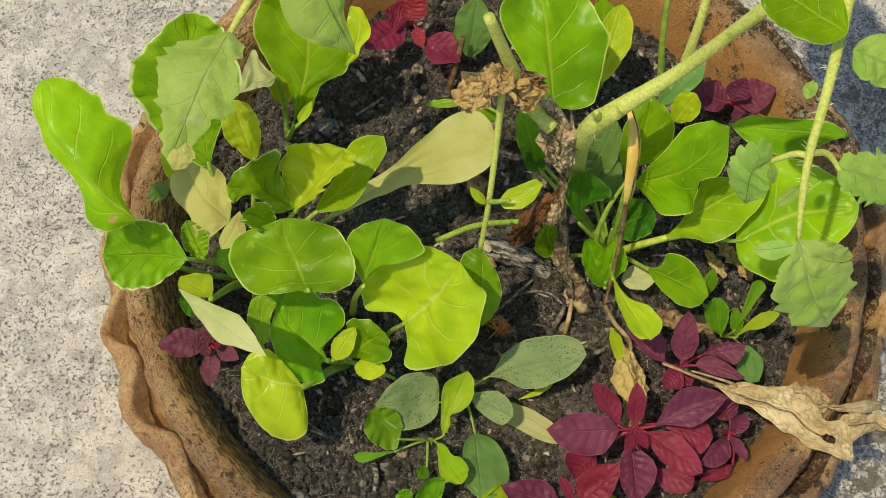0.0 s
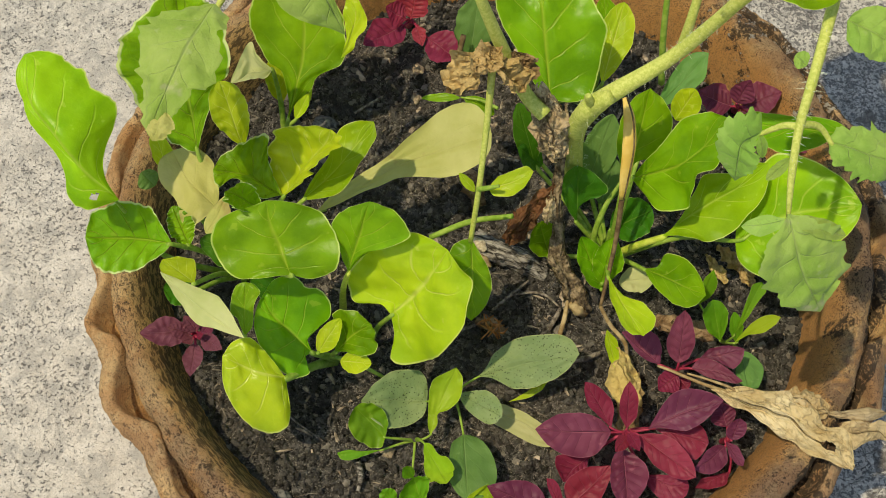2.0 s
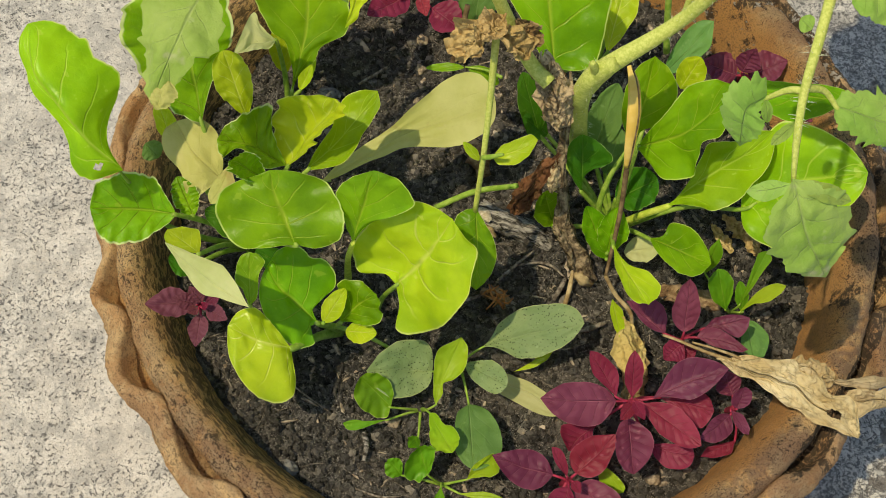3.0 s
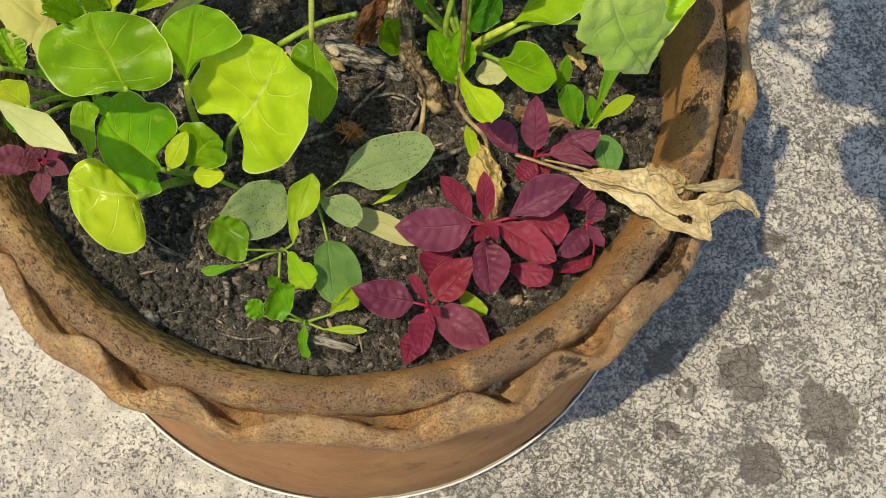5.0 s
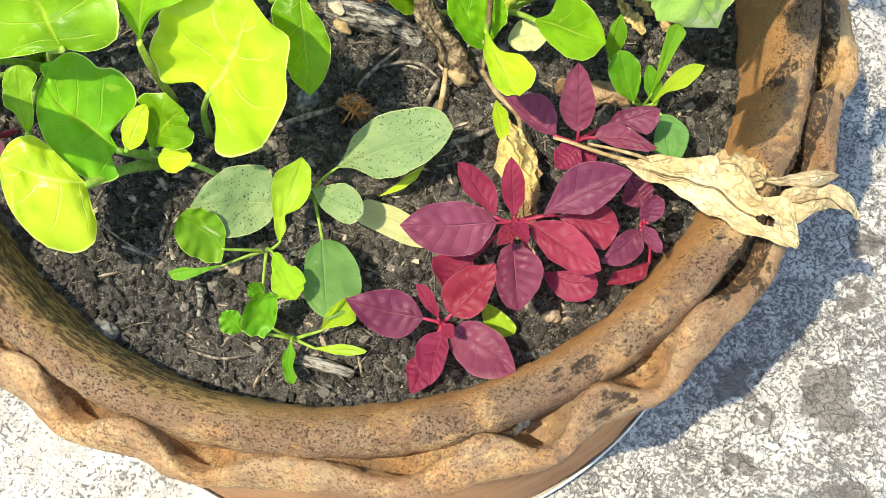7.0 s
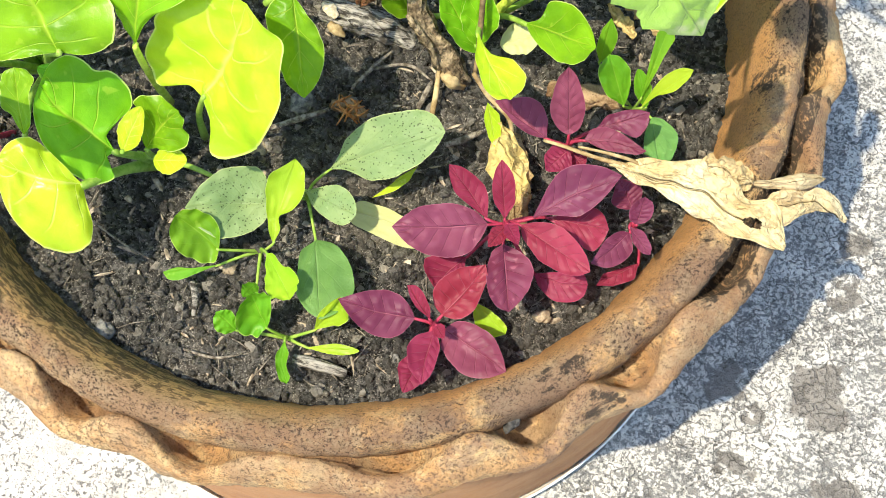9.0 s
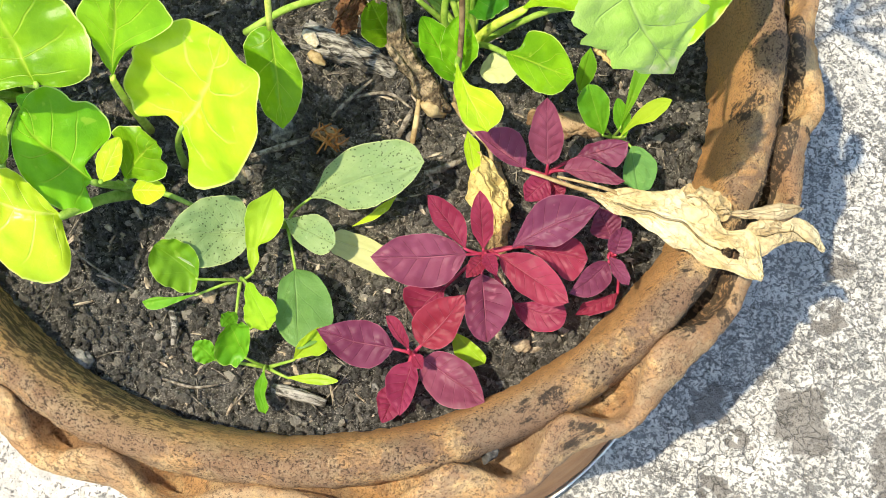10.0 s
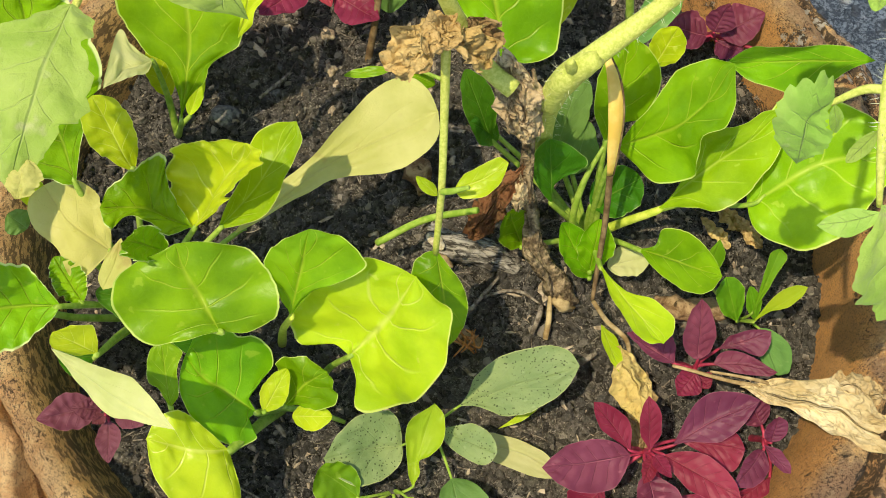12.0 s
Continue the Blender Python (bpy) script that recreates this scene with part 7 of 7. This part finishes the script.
dry_leaf = thing("dry_leaf", (0.1643, -0.0539, 0.2535), "withered straw-coloured leaf draped over the clay rim", "dead leaf")
tube("leaf_stalk", [(0.0979, -0.0478, 0.2556), (0.1063, -0.0502, 0.2598), (0.1187, -0.0518, 0.2598), (0.1341, -0.0527, 0.2598)], [0.00066, 0.00076, 0.00087, 0.00087], STEM_DRY, dry_leaf, rough=0.25)
tube("leaf_stalk", [(0.1116, -0.0499, 0.2619), (0.1225, -0.0508, 0.2640), (0.1335, -0.0509, 0.2619), (0.1379, -0.0520, 0.2588)], [0.00054, 0.00065, 0.00076, 0.00065], STEM_DRY, dry_leaf, rough=0.25)
leaf(dry_leaf, (0.1250, -0.0519, 0.2577), (0.1954, -0.0718, 0.2609), 0.0217, STRAW, left=((0, 0), (0.09, -0.05), (0.18, -0.1), (0.27, -0.14), (0.36, -0.18), (0.44, -0.23), (0.54, -0.2), (0.64, -0.2), (0.73, -0.16), (0.82, -0.19), (0.9, -0.16), (0.96, -0.09), (1, 0)), right=((0, 0), (0.09, 0.02), (0.18, 0.03), (0.26, 0.04), (0.35, 0.05), (0.43, 0.05), (0.52, 0.06), (0.6, 0.06), (0.68, 0.07), (0.76, 0.06), (0.84, 0.05), (0.92, 0.03), (1, 0)), spine=(0, -0.03, -0.06, -0.03, 0), crumple=0.17, crinkle=0.05, ripple=4.0, cup=-0.05, bend=0.14, tatter=0.18, hole=(0.785, -0.10, 0.040, 0.24), nu=120, nv=56, name='blade', face=(-0.1, -0.3, 0.95))
leaf(dry_leaf, (0.1574, -0.0480, 0.2640), (0.1788, -0.0508, 0.2651), 0.0134, STRAW, wide=0.5, blunt=0.4, crumple=0.28, tatter=0.4, cup=-0.4, name='crumpled_fold', nu=50, nv=26)
leaf(dry_leaf, (0.1747, -0.0516, 0.2651), (0.2055, -0.0410, 0.2619), 0.0066, STRAW, left=((0, 0), (0.14, -0.01), (0.28, -0.02), (0.42, -0.04), (0.56, -0.06), (0.71, -0.07), (0.86, -0.06), (1, 0)), right=((0, 0), (0.14, 0.04), (0.27, 0.08), (0.42, 0.1), (0.56, 0.13), (0.72, 0.12), (0.87, 0.09), (1, 0)), spine=(0, 0.02, 0.03, 0.01, 0), crumple=0.14, cup=-1.4, tatter=0.15, name='rolled_edge')
leaf(dry_leaf, (0.1836, -0.0588, 0.2630), (0.2180, -0.0507, 0.2472), 0.0178, STRAW, left=((0, 0), (0.07, -0.14), (0.19, -0.2), (0.36, -0.22), (0.53, -0.28), (0.73, -0.26), (0.88, -0.14), (1, 0)), right=((0, 0), (0.11, 0.09), (0.22, 0.18), (0.32, 0.09), (0.45, 0), (0.61, -0.06), (0.8, -0.07), (1, 0)), spine=(0, -0.08, -0.12, -0.05, 0), crumple=0.12, cup=-0.3, bend=0.2, tatter=0.3, name='blade')

husk = thing("dry_stalk", (0.0639, -0.0129, 0.2315), "hanging dry stalk, yellow husk above, brown below", "dead stalk")
tube("husk", [(0.0483, 0.0338, 0.3501), (0.0526, 0.0285, 0.3438), (0.0561, 0.0207, 0.3333), (0.0581, 0.0131, 0.3186), (0.0594, 0.0087, 0.3050)], [0.00102, 0.00282, 0.00363, 0.00289, 0.00160], HUSK, husk, flat=0.5, n=20)
tube("seam", [(0.0495, 0.0300, 0.3564), (0.0546, 0.0242, 0.3501), (0.0583, 0.0167, 0.3396), (0.0596, 0.0099, 0.3239), (0.0602, 0.0072, 0.3081)], [0.00030, 0.00041, 0.00041, 0.00042, 0.00037], HUSK_DARK, husk, sides=5, n=20)
tube("stalk", [(0.0591, 0.0105, 0.3060), (0.0619, 0.0002, 0.2808), (0.0631, -0.0114, 0.2598), (0.0636, -0.0222, 0.2472)], [0.00134, 0.00124, 0.00112, 0.00085], HUSK_DARK, husk)
tube("stalk", [(0.0636, -0.0245, 0.2524), (0.0709, -0.0291, 0.2440), (0.0800, -0.0336, 0.2388), (0.0833, -0.0380, 0.2325)], [0.00099, 0.00114, 0.00114, 0.00086], STEM_DRY, husk)

dead_stem = thing("dead_stem", (0.0507, -0.0161, 0.2220), "withered brown crumpled stem leaning on the tomato plant", "dead stem")
tube("stem", [(0.0134, 0.0262, 0.3500), (0.0214, 0.0242, 0.3330), (0.0256, 0.0209, 0.3030), (0.0288, 0.0107, 0.2840), (0.0339, 0.0022, 0.2650), (0.0361, -0.0052, 0.2550), (0.0446, -0.0105, 0.2420), (0.0525, -0.0153, 0.2290), (0.0552, -0.0150, 0.2190)], [0.0020, 0.0028, 0.0026, 0.0024, 0.0032, 0.0050, 0.0058, 0.0056, 0.0050], DEAD, dead_stem, sides=26, n=80, rough=0.35, groove=0.75)
tube("peeling_strip", [(0.0327, -0.0097, 0.2620), (0.0374, -0.0128, 0.2580), (0.0436, -0.0154, 0.2485), (0.0474, -0.0192, 0.2365)], [0.0009, 0.0015, 0.0012, 0.0005], DEAD, dead_stem, sides=10, n=24, rough=0.5, flat=0.5, groove=0.4)
tube("peeling_strip", [(0.0235, 0.0284, 0.3420), (0.0269, 0.0218, 0.3320), (0.0281, 0.0181, 0.3090), (0.0307, 0.0086, 0.2890)], [0.0007, 0.0011, 0.0010, 0.0004], DEAD, dead_stem, sides=10, n=24, rough=0.5, flat=0.5, groove=0.4)
leaf(dead_stem, (0.0109, 0.0211, 0.3620), (0.0249, 0.0084, 0.3260), 0.0185, WITHER, crumple=0.26, crinkle=0.25, cup=-0.4, tatter=0.2, ripple=5.0, wide=0.58, blunt=0.42, name='withered_leaf', nu=110, nv=46)
leaf(dead_stem, (0.0185, 0.0253, 0.3490), (0.0262, 0.0144, 0.3300), 0.0075, RUST, crumple=0.34, crinkle=0.25, cup=-0.6, tatter=0.3, ripple=5.0, name='withered_leaf', nu=90, nv=36)
leaf(dead_stem, (0.0273, 0.0149, 0.2920), (0.0102, 0.0007, 0.2450), 0.0150, SCORCH, crumple=0.26, crinkle=0.25, cup=-0.5, tatter=0.3, ripple=4.0, wide=0.68, blunt=0.5, name='withered_leaf', nu=110, nv=46)
leaf(dead_stem, (0.0256, 0.0113, 0.2900), (0.0272, 0.0041, 0.2700), 0.0070, WITHER, crumple=0.30, crinkle=0.2, cup=-0.5, tatter=0.3, ripple=4.0, name='withered_leaf', nu=70, nv=34)
tube("knot", [(0.0482, -0.0183, 0.2320), (0.0525, -0.0205, 0.2310), (0.0575, -0.0187, 0.2245)], [0.0016, 0.0030, 0.0016], STEM_DRY, dead_stem, sides=14, n=16, rough=0.8, groove=0.4, label='pale yellowish knot at the foot')
tube("root", [(0.0468, -0.0178, 0.2330), (0.0477, -0.0271, 0.2300), (0.0478, -0.0345, 0.2245)], [0.0008, 0.0013, 0.0011], STEM_DRY, dead_stem, rough=0.3)

dead_flower = thing("withered_leaves", (-0.0079, 0.0087, 0.3837), "crumpled tan withered leaves hanging on the tomato stem", "dead leaf")
leaf(dead_flower, (-0.0053, 0.0109, 0.3942), (-0.0249, -0.0003, 0.3785), 0.0166, FLOWER, crumple=0.26, crinkle=0.25, cup=0.5, tatter=0.4, ripple=4.0, bend=0.3, name='crumpled_leaf', nu=60, nv=34)
leaf(dead_flower, (-0.0066, 0.0024, 0.3994), (0.0079, 0.0048, 0.3837), 0.0145, FLOWER, crumple=0.26, crinkle=0.25, cup=0.5, tatter=0.4, ripple=4.0, bend=0.3, name='crumpled_leaf', nu=60, nv=34)
leaf(dead_flower, (-0.0054, 0.0108, 0.3963), (-0.0112, -0.0061, 0.3994), 0.0139, FLOWER, crumple=0.26, crinkle=0.25, cup=0.5, tatter=0.4, ripple=4.0, bend=0.3, name='crumpled_leaf', nu=60, nv=34)
leaf(dead_flower, (-0.0016, 0.0157, 0.3890), (0.0106, 0.0136, 0.3785), 0.0120, RUST, crumple=0.26, crinkle=0.25, cup=0.5, tatter=0.4, ripple=4.0, bend=0.3, name='crumpled_leaf', nu=60, nv=34)
leaf(dead_flower, (-0.0104, 0.0035, 0.3942), (-0.0213, -0.0001, 0.3732), 0.0095, FLOWER, crumple=0.26, crinkle=0.25, cup=0.5, tatter=0.4, ripple=4.0, bend=0.3, name='crumpled_leaf', nu=60, nv=34)

dry_bits1262 = thing("withered_leaf", (0.1156, 0.0415, 0.2220), "small crumpled tan leaf fragment on the soil", "dead leaf", "leaf fragments on the soil")
leaf(dry_bits1262, (0.1136, 0.0366, 0.2325), (0.1277, 0.0289, 0.2262), 0.0088, FLOWER, crumple=0.35, crinkle=0.3, cup=0.3, tatter=0.4, name='blade')

dry_bits1300 = thing("withered_leaf", (0.1256, 0.0381, 0.2220), "small crumpled tan leaf fragment on the soil", "dead leaf", "leaf fragments on the soil")
leaf(dry_bits1300, (0.1238, 0.0342, 0.2304), (0.1375, 0.0225, 0.2241), 0.0078, FLOWER, crumple=0.35, crinkle=0.3, cup=0.3, tatter=0.4, name='blade')

dry_bits1240 = thing("withered_leaf", (0.1105, 0.0342, 0.2220), "small crumpled tan leaf fragment on the soil", "dead leaf", "leaf fragments on the soil")
leaf(dry_bits1240, (0.1093, 0.0314, 0.2283), (0.1237, 0.0203, 0.2241), 0.0067, FLOWER, crumple=0.35, crinkle=0.3, cup=0.3, tatter=0.4, name='blade')

stick = thing("twig", (-0.0515, 0.1070, 0.2220), "thin dark brown stick standing in the soil", "twig")
tube("wood", [(-0.0475, 0.1064, 0.2577), (-0.0485, 0.0952, 0.2419), (-0.0510, 0.0878, 0.2220)], [0.00156, 0.00158, 0.00188], HUSK_DARK, stick, rough=0.2)

lump = thing("bark_piece", (-0.0194, 0.0373, 0.2220), "fibrous brown bark lump beside the tomato stalk", "wood")
tube("bark", [(-0.0274, 0.0452, 0.2220), (-0.0189, 0.0334, 0.2304), (-0.0141, 0.0267, 0.2220)], [0.00363, 0.00633, 0.00383], BARK, lump, sides=12, n=18, rough=0.6, flat=0.7)
leaf(tomato, (-0.0331, 0.0516, 0.2840), (-0.0524, 0.0475, 0.2808), 0.0047, GREEN, wide=0.5)
leaf(tomato, (-0.0313, 0.0519, 0.2850), (-0.0144, 0.0507, 0.2787), 0.0080, GREEN, wide=0.55, cup=-0.1)
tube("leaf_stalk", [(-0.0113, 0.0420, 0.2997), (-0.0216, 0.0502, 0.2892), (-0.0326, 0.0514, 0.2850)], [0.00091, 0.00070, 0.00047], STALK, tomato)

log = thing("wood_chunk", (0.0113, 0.0039, 0.2220), "weathered grey broken stick lying on the soil", "wood")
wood_run = [(-0.0095, 0.0030, 0.2283), (0.0044, -0.0001, 0.2294), (0.0188, -0.0015, 0.2273), (0.0320, -0.0039, 0.2230)]
tube("wood", wood_run, [0.0060, 0.0070, 0.0064, 0.0030], WOOD, log, sides=30, n=44, rough=0.25, groove=0.7)
tube("broken_end", [(-0.0092, 0.0018, 0.2330), (-0.0045, -0.0020, 0.2345), (-0.0015, -0.0036, 0.2335)], [0.0016, 0.0031, 0.0014], BREAK, log, sides=12, n=12, rough=0.7, groove=0.4, label='pale splintered end')
tube("hollow", [(-0.0042, -0.0067, 0.2325), (-0.0001, -0.0092, 0.2325), (0.0036, -0.0103, 0.2310)], [0.0014, 0.0027, 0.0010], STEM_DRY, log, sides=10, n=10, rough=0.8, groove=0.5, label='brown rotten wood')
tube("splinter", [(0.0007, 0.0036, 0.2335), (0.0125, -0.0025, 0.2345), (0.0211, -0.0074, 0.2320)], [0.0008, 0.0016, 0.0005], WOOD, log, rough=0.6, flat=0.4, groove=0.5)
tube("splinter", [(0.0109, 0.0033, 0.2335), (0.0227, -0.0004, 0.2325), (0.0299, -0.0007, 0.2280)], [0.0008, 0.0014, 0.0004], WOOD, log, rough=0.6, flat=0.4, groove=0.5)

chip = thing("bark_piece", (0.0895, -0.0573, 0.2220), "rotting tan bark piece between the red leaves", "wood")
leaf(chip, (0.0773, -0.0371, 0.2367), (0.0932, -0.0690, 0.2325), 0.0176, FLOWER, crumple=0.22, crinkle=0.2, cup=-0.5, tatter=0.35, name='withered_leaf', nu=50, nv=26)
leaf(chip, (0.0903, -0.0452, 0.2325), (0.0921, -0.0830, 0.2283), 0.0131, RUST, crumple=0.25, crinkle=0.2, cup=-0.4, tatter=0.4, name='withered_leaf', nu=50, nv=26)
tube("bark", [(0.0809, -0.0346, 0.2220), (0.0872, -0.0501, 0.2262), (0.0903, -0.0640, 0.2241), (0.0918, -0.0774, 0.2199)], [0.00468, 0.00577, 0.00517, 0.00287], BARK, chip, sides=12, n=24, rough=0.5, flat=0.5)
tube("bark", [(0.0931, -0.0106, 0.2220), (0.1059, -0.0125, 0.2283), (0.1239, -0.0093, 0.2230)], [0.0040, 0.0062, 0.0045], BARK, chip, sides=20, n=30, rough=0.6, flat=0.5, groove=0.6)

clod = thing("bark_piece", (0.0117, -0.0382, 0.2220), "rusty brown fibrous bark lump on the soil", "wood")
tube("bark", [(0.0044, -0.0384, 0.2220), (0.0138, -0.0406, 0.2283), (0.0202, -0.0395, 0.2220)], [0.00192, 0.00378, 0.00191], BARK, clod, sides=10, n=14, rough=0.7, flat=0.6)
tube("fibre", [(0.0122, -0.0345, 0.2262), (0.0106, -0.0417, 0.2364), (0.0077, -0.0406, 0.2262)], [0.00038, 0.00051, 0.00029], FIBRE, clod, sides=5, n=8)
tube("fibre", [(0.0148, -0.0361, 0.2262), (0.0172, -0.0426, 0.2329), (0.0190, -0.0457, 0.2262)], [0.00038, 0.00051, 0.00028], FIBRE, clod, sides=5, n=8)
tube("fibre", [(0.0099, -0.0490, 0.2262), (0.0137, -0.0449, 0.2338), (0.0125, -0.0376, 0.2262)], [0.00038, 0.00051, 0.00029], FIBRE, clod, sides=5, n=8)
tube("fibre", [(0.0128, -0.0466, 0.2262), (0.0156, -0.0455, 0.2353), (0.0173, -0.0355, 0.2262)], [0.00038, 0.00051, 0.00029], FIBRE, clod, sides=5, n=8)
tube("fibre", [(0.0161, -0.0361, 0.2262), (0.0167, -0.0421, 0.2348), (0.0096, -0.0388, 0.2262)], [0.00038, 0.00051, 0.00029], FIBRE, clod, sides=5, n=8)
tube("fibre", [(0.0178, -0.0446, 0.2262), (0.0151, -0.0460, 0.2342), (0.0062, -0.0414, 0.2262)], [0.00038, 0.00051, 0.00029], FIBRE, clod, sides=5, n=8)
tube("fibre", [(0.0111, -0.0358, 0.2262), (0.0163, -0.0397, 0.2327), (0.0173, -0.0423, 0.2262)], [0.00038, 0.00052, 0.00028], FIBRE, clod, sides=5, n=8)
tube("fibre", [(0.0189, -0.0380, 0.2262), (0.0157, -0.0429, 0.2333), (0.0095, -0.0378, 0.2262)], [0.00038, 0.00051, 0.00029], FIBRE, clod, sides=5, n=8)
tube("fibre", [(0.0154, -0.0405, 0.2262), (0.0134, -0.0421, 0.2338), (0.0084, -0.0352, 0.2262)], [0.00038, 0.00051, 0.00029], FIBRE, clod, sides=5, n=8)
tube("fibre", [(0.0114, -0.0408, 0.2262), (0.0159, -0.0472, 0.2351), (0.0179, -0.0440, 0.2262)], [0.00038, 0.00051, 0.00028], FIBRE, clod, sides=5, n=8)
tube("fibre", [(0.0073, -0.0352, 0.2262), (0.0112, -0.0444, 0.2363), (0.0135, -0.0431, 0.2262)], [0.00038, 0.00051, 0.00028], FIBRE, clod, sides=5, n=8)
tube("fibre", [(0.0154, -0.0420, 0.2262), (0.0201, -0.0463, 0.2358), (0.0213, -0.0388, 0.2262)], [0.00038, 0.00051, 0.00028], FIBRE, clod, sides=5, n=8)
tube("fibre", [(0.0182, -0.0462, 0.2262), (0.0140, -0.0453, 0.2344), (0.0082, -0.0398, 0.2262)], [0.00038, 0.00051, 0.00029], FIBRE, clod, sides=5, n=8)
tube("fibre", [(0.0057, -0.0416, 0.2262), (0.0088, -0.0412, 0.2332), (0.0132, -0.0378, 0.2262)], [0.00038, 0.00052, 0.00029], FIBRE, clod, sides=5, n=8)

twig_0 = thing("twig", (0.0174, -0.0169, 0.2220), "small grey dry twig lying on the soil", "twig", "twigs on the soil")
tube("wood", [(0.0116, -0.0309, 0.2262), (0.0188, -0.0198, 0.2283), (0.0241, -0.0103, 0.2262)], [0.00077, 0.00096, 0.00058], TWIG, twig_0, rough=0.3)

twig_1 = thing("twig", (0.0314, -0.0132, 0.2220), "small grey dry twig lying on the soil", "twig", "twigs on the soil")
tube("wood", [(0.0187, -0.0201, 0.2262), (0.0323, -0.0156, 0.2273), (0.0443, -0.0200, 0.2262)], [0.00067, 0.00084, 0.00050], TWIG, twig_1, rough=0.3)

twig_2 = thing("twig", (-0.0067, -0.0479, 0.2220), "small grey dry twig lying on the soil", "twig", "twigs on the soil")
tube("wood", [(-0.0171, -0.0566, 0.2262), (-0.0053, -0.0499, 0.2273), (0.0046, -0.0424, 0.2252)], [0.00114, 0.00142, 0.00086], TWIG, twig_2, rough=0.3)

twig_3 = thing("twig", (0.0425, -0.0237, 0.2220), "small grey dry twig lying on the soil", "twig", "twigs on the soil")
tube("wood", [(0.0415, -0.0338, 0.2262), (0.0435, -0.0264, 0.2283), (0.0443, -0.0200, 0.2262)], [0.00113, 0.00142, 0.00086], TWIG, twig_3, rough=0.3)

twig_4 = thing("twig", (0.0625, -0.0418, 0.2220), "small grey dry twig lying on the soil", "twig", "twigs on the soil")
tube("wood", [(0.0565, -0.0469, 0.2251), (0.0631, -0.0439, 0.2273), (0.0700, -0.0376, 0.2252)], [0.00131, 0.00163, 0.00099], TWIG, twig_4, rough=0.3)

twig_5 = thing("twig", (-0.0670, -0.1178, 0.2220), "small grey dry twig lying on the soil", "twig", "twigs on the soil")
tube("wood", [(-0.0812, -0.1120, 0.2252), (-0.0654, -0.1188, 0.2262), (-0.0497, -0.1236, 0.2252)], [0.00038, 0.00047, 0.00028], TWIG, twig_5, rough=0.3)

twig_6 = thing("twig", (-0.0123, -0.1563, 0.2220), "small grey dry twig lying on the soil", "twig", "twigs on the soil")
tube("wood", [(-0.0255, -0.1564, 0.2251), (-0.0112, -0.1570, 0.2262), (-0.0020, -0.1536, 0.2252)], [0.00055, 0.00068, 0.00041], TWIG, twig_6, rough=0.3)

twig_7 = thing("twig", (0.0298, -0.1493, 0.2220), "small grey dry twig lying on the soil", "twig", "twigs on the soil")
tube("wood", [(0.0197, -0.1495, 0.2230), (0.0304, -0.1499, 0.2252), (0.0419, -0.1505, 0.2241)], [0.00216, 0.00268, 0.00160], WOOD, twig_7, rough=0.3)

twig_8 = thing("twig", (-0.0914, 0.0692, 0.2220), "small grey dry twig lying on the soil", "twig", "twigs on the soil")
tube("wood", [(-0.0964, 0.0598, 0.2252), (-0.0904, 0.0668, 0.2262), (-0.0849, 0.0750, 0.2252)], [0.00076, 0.00095, 0.00058], TWIG, twig_8, rough=0.3)

twig_9 = thing("twig", (-0.0269, -0.1347, 0.2220), "small grey dry twig lying on the soil", "twig", "twigs on the soil")
tube("wood", [(-0.0291, -0.1288, 0.2251), (-0.0256, -0.1355, 0.2262), (-0.0249, -0.1420, 0.2241)], [0.00129, 0.00161, 0.00097], WOOD, twig_9, rough=0.3)

pebble(-0.0175, -0.1181, 0.0039, PEBBLE_TAN, "small rounded tan pebble in the soil")
pebble(0.1126, -0.1093, 0.0034, PEBBLE_TAN, "small angular tan pebble by the red leaves")
pebble(-0.0581, -0.1570, 0.0047, PEBBLE, "small dark grey stone at the soil's edge")
pebble(-0.0219, -0.0642, 0.0057, PEBBLE_TAN, "brown stone under the green leaves")
pebble(-0.0083, -0.0398, 0.0063, PEBBLE, "flat grey stone chip on the soil")
pebble(-0.0676, 0.0832, 0.0035, PEBBLE_TAN, "small rounded tan pebble in the soil")
pebble(-0.0722, 0.1007, 0.0039, PEBBLE_TAN, "small rounded tan pebble in the soil")
pebble(-0.0906, 0.0667, 0.0026, PEBBLE, "pale grey stone chip on the soil")
pebble(-0.1120, 0.0512, 0.0076, PEBBLE, "grey stone half buried in the soil")
pebble(0.0357, 0.1483, 0.0046, PEBBLE, "pale grey stone by the back wall")
pebble(0.1009, -0.0624, 0.0029, PEBBLE, "pale stone between the red leaves")
pebble(0.1077, -0.1263, 0.0020, PEBBLE, "small grey stone by the rim")
pebble(0.0595, -0.1393, 0.0018, PEBBLE, "small grey stone by the rim")
pebble(-0.0624, 0.1199, 0.0030, PEBBLE_TAN, "small rounded tan pebble in the soil")
pebble(0.1100, -0.1565, 0.0044, STONE, "dark stone lodged in the groove of the rim", 0.2425)
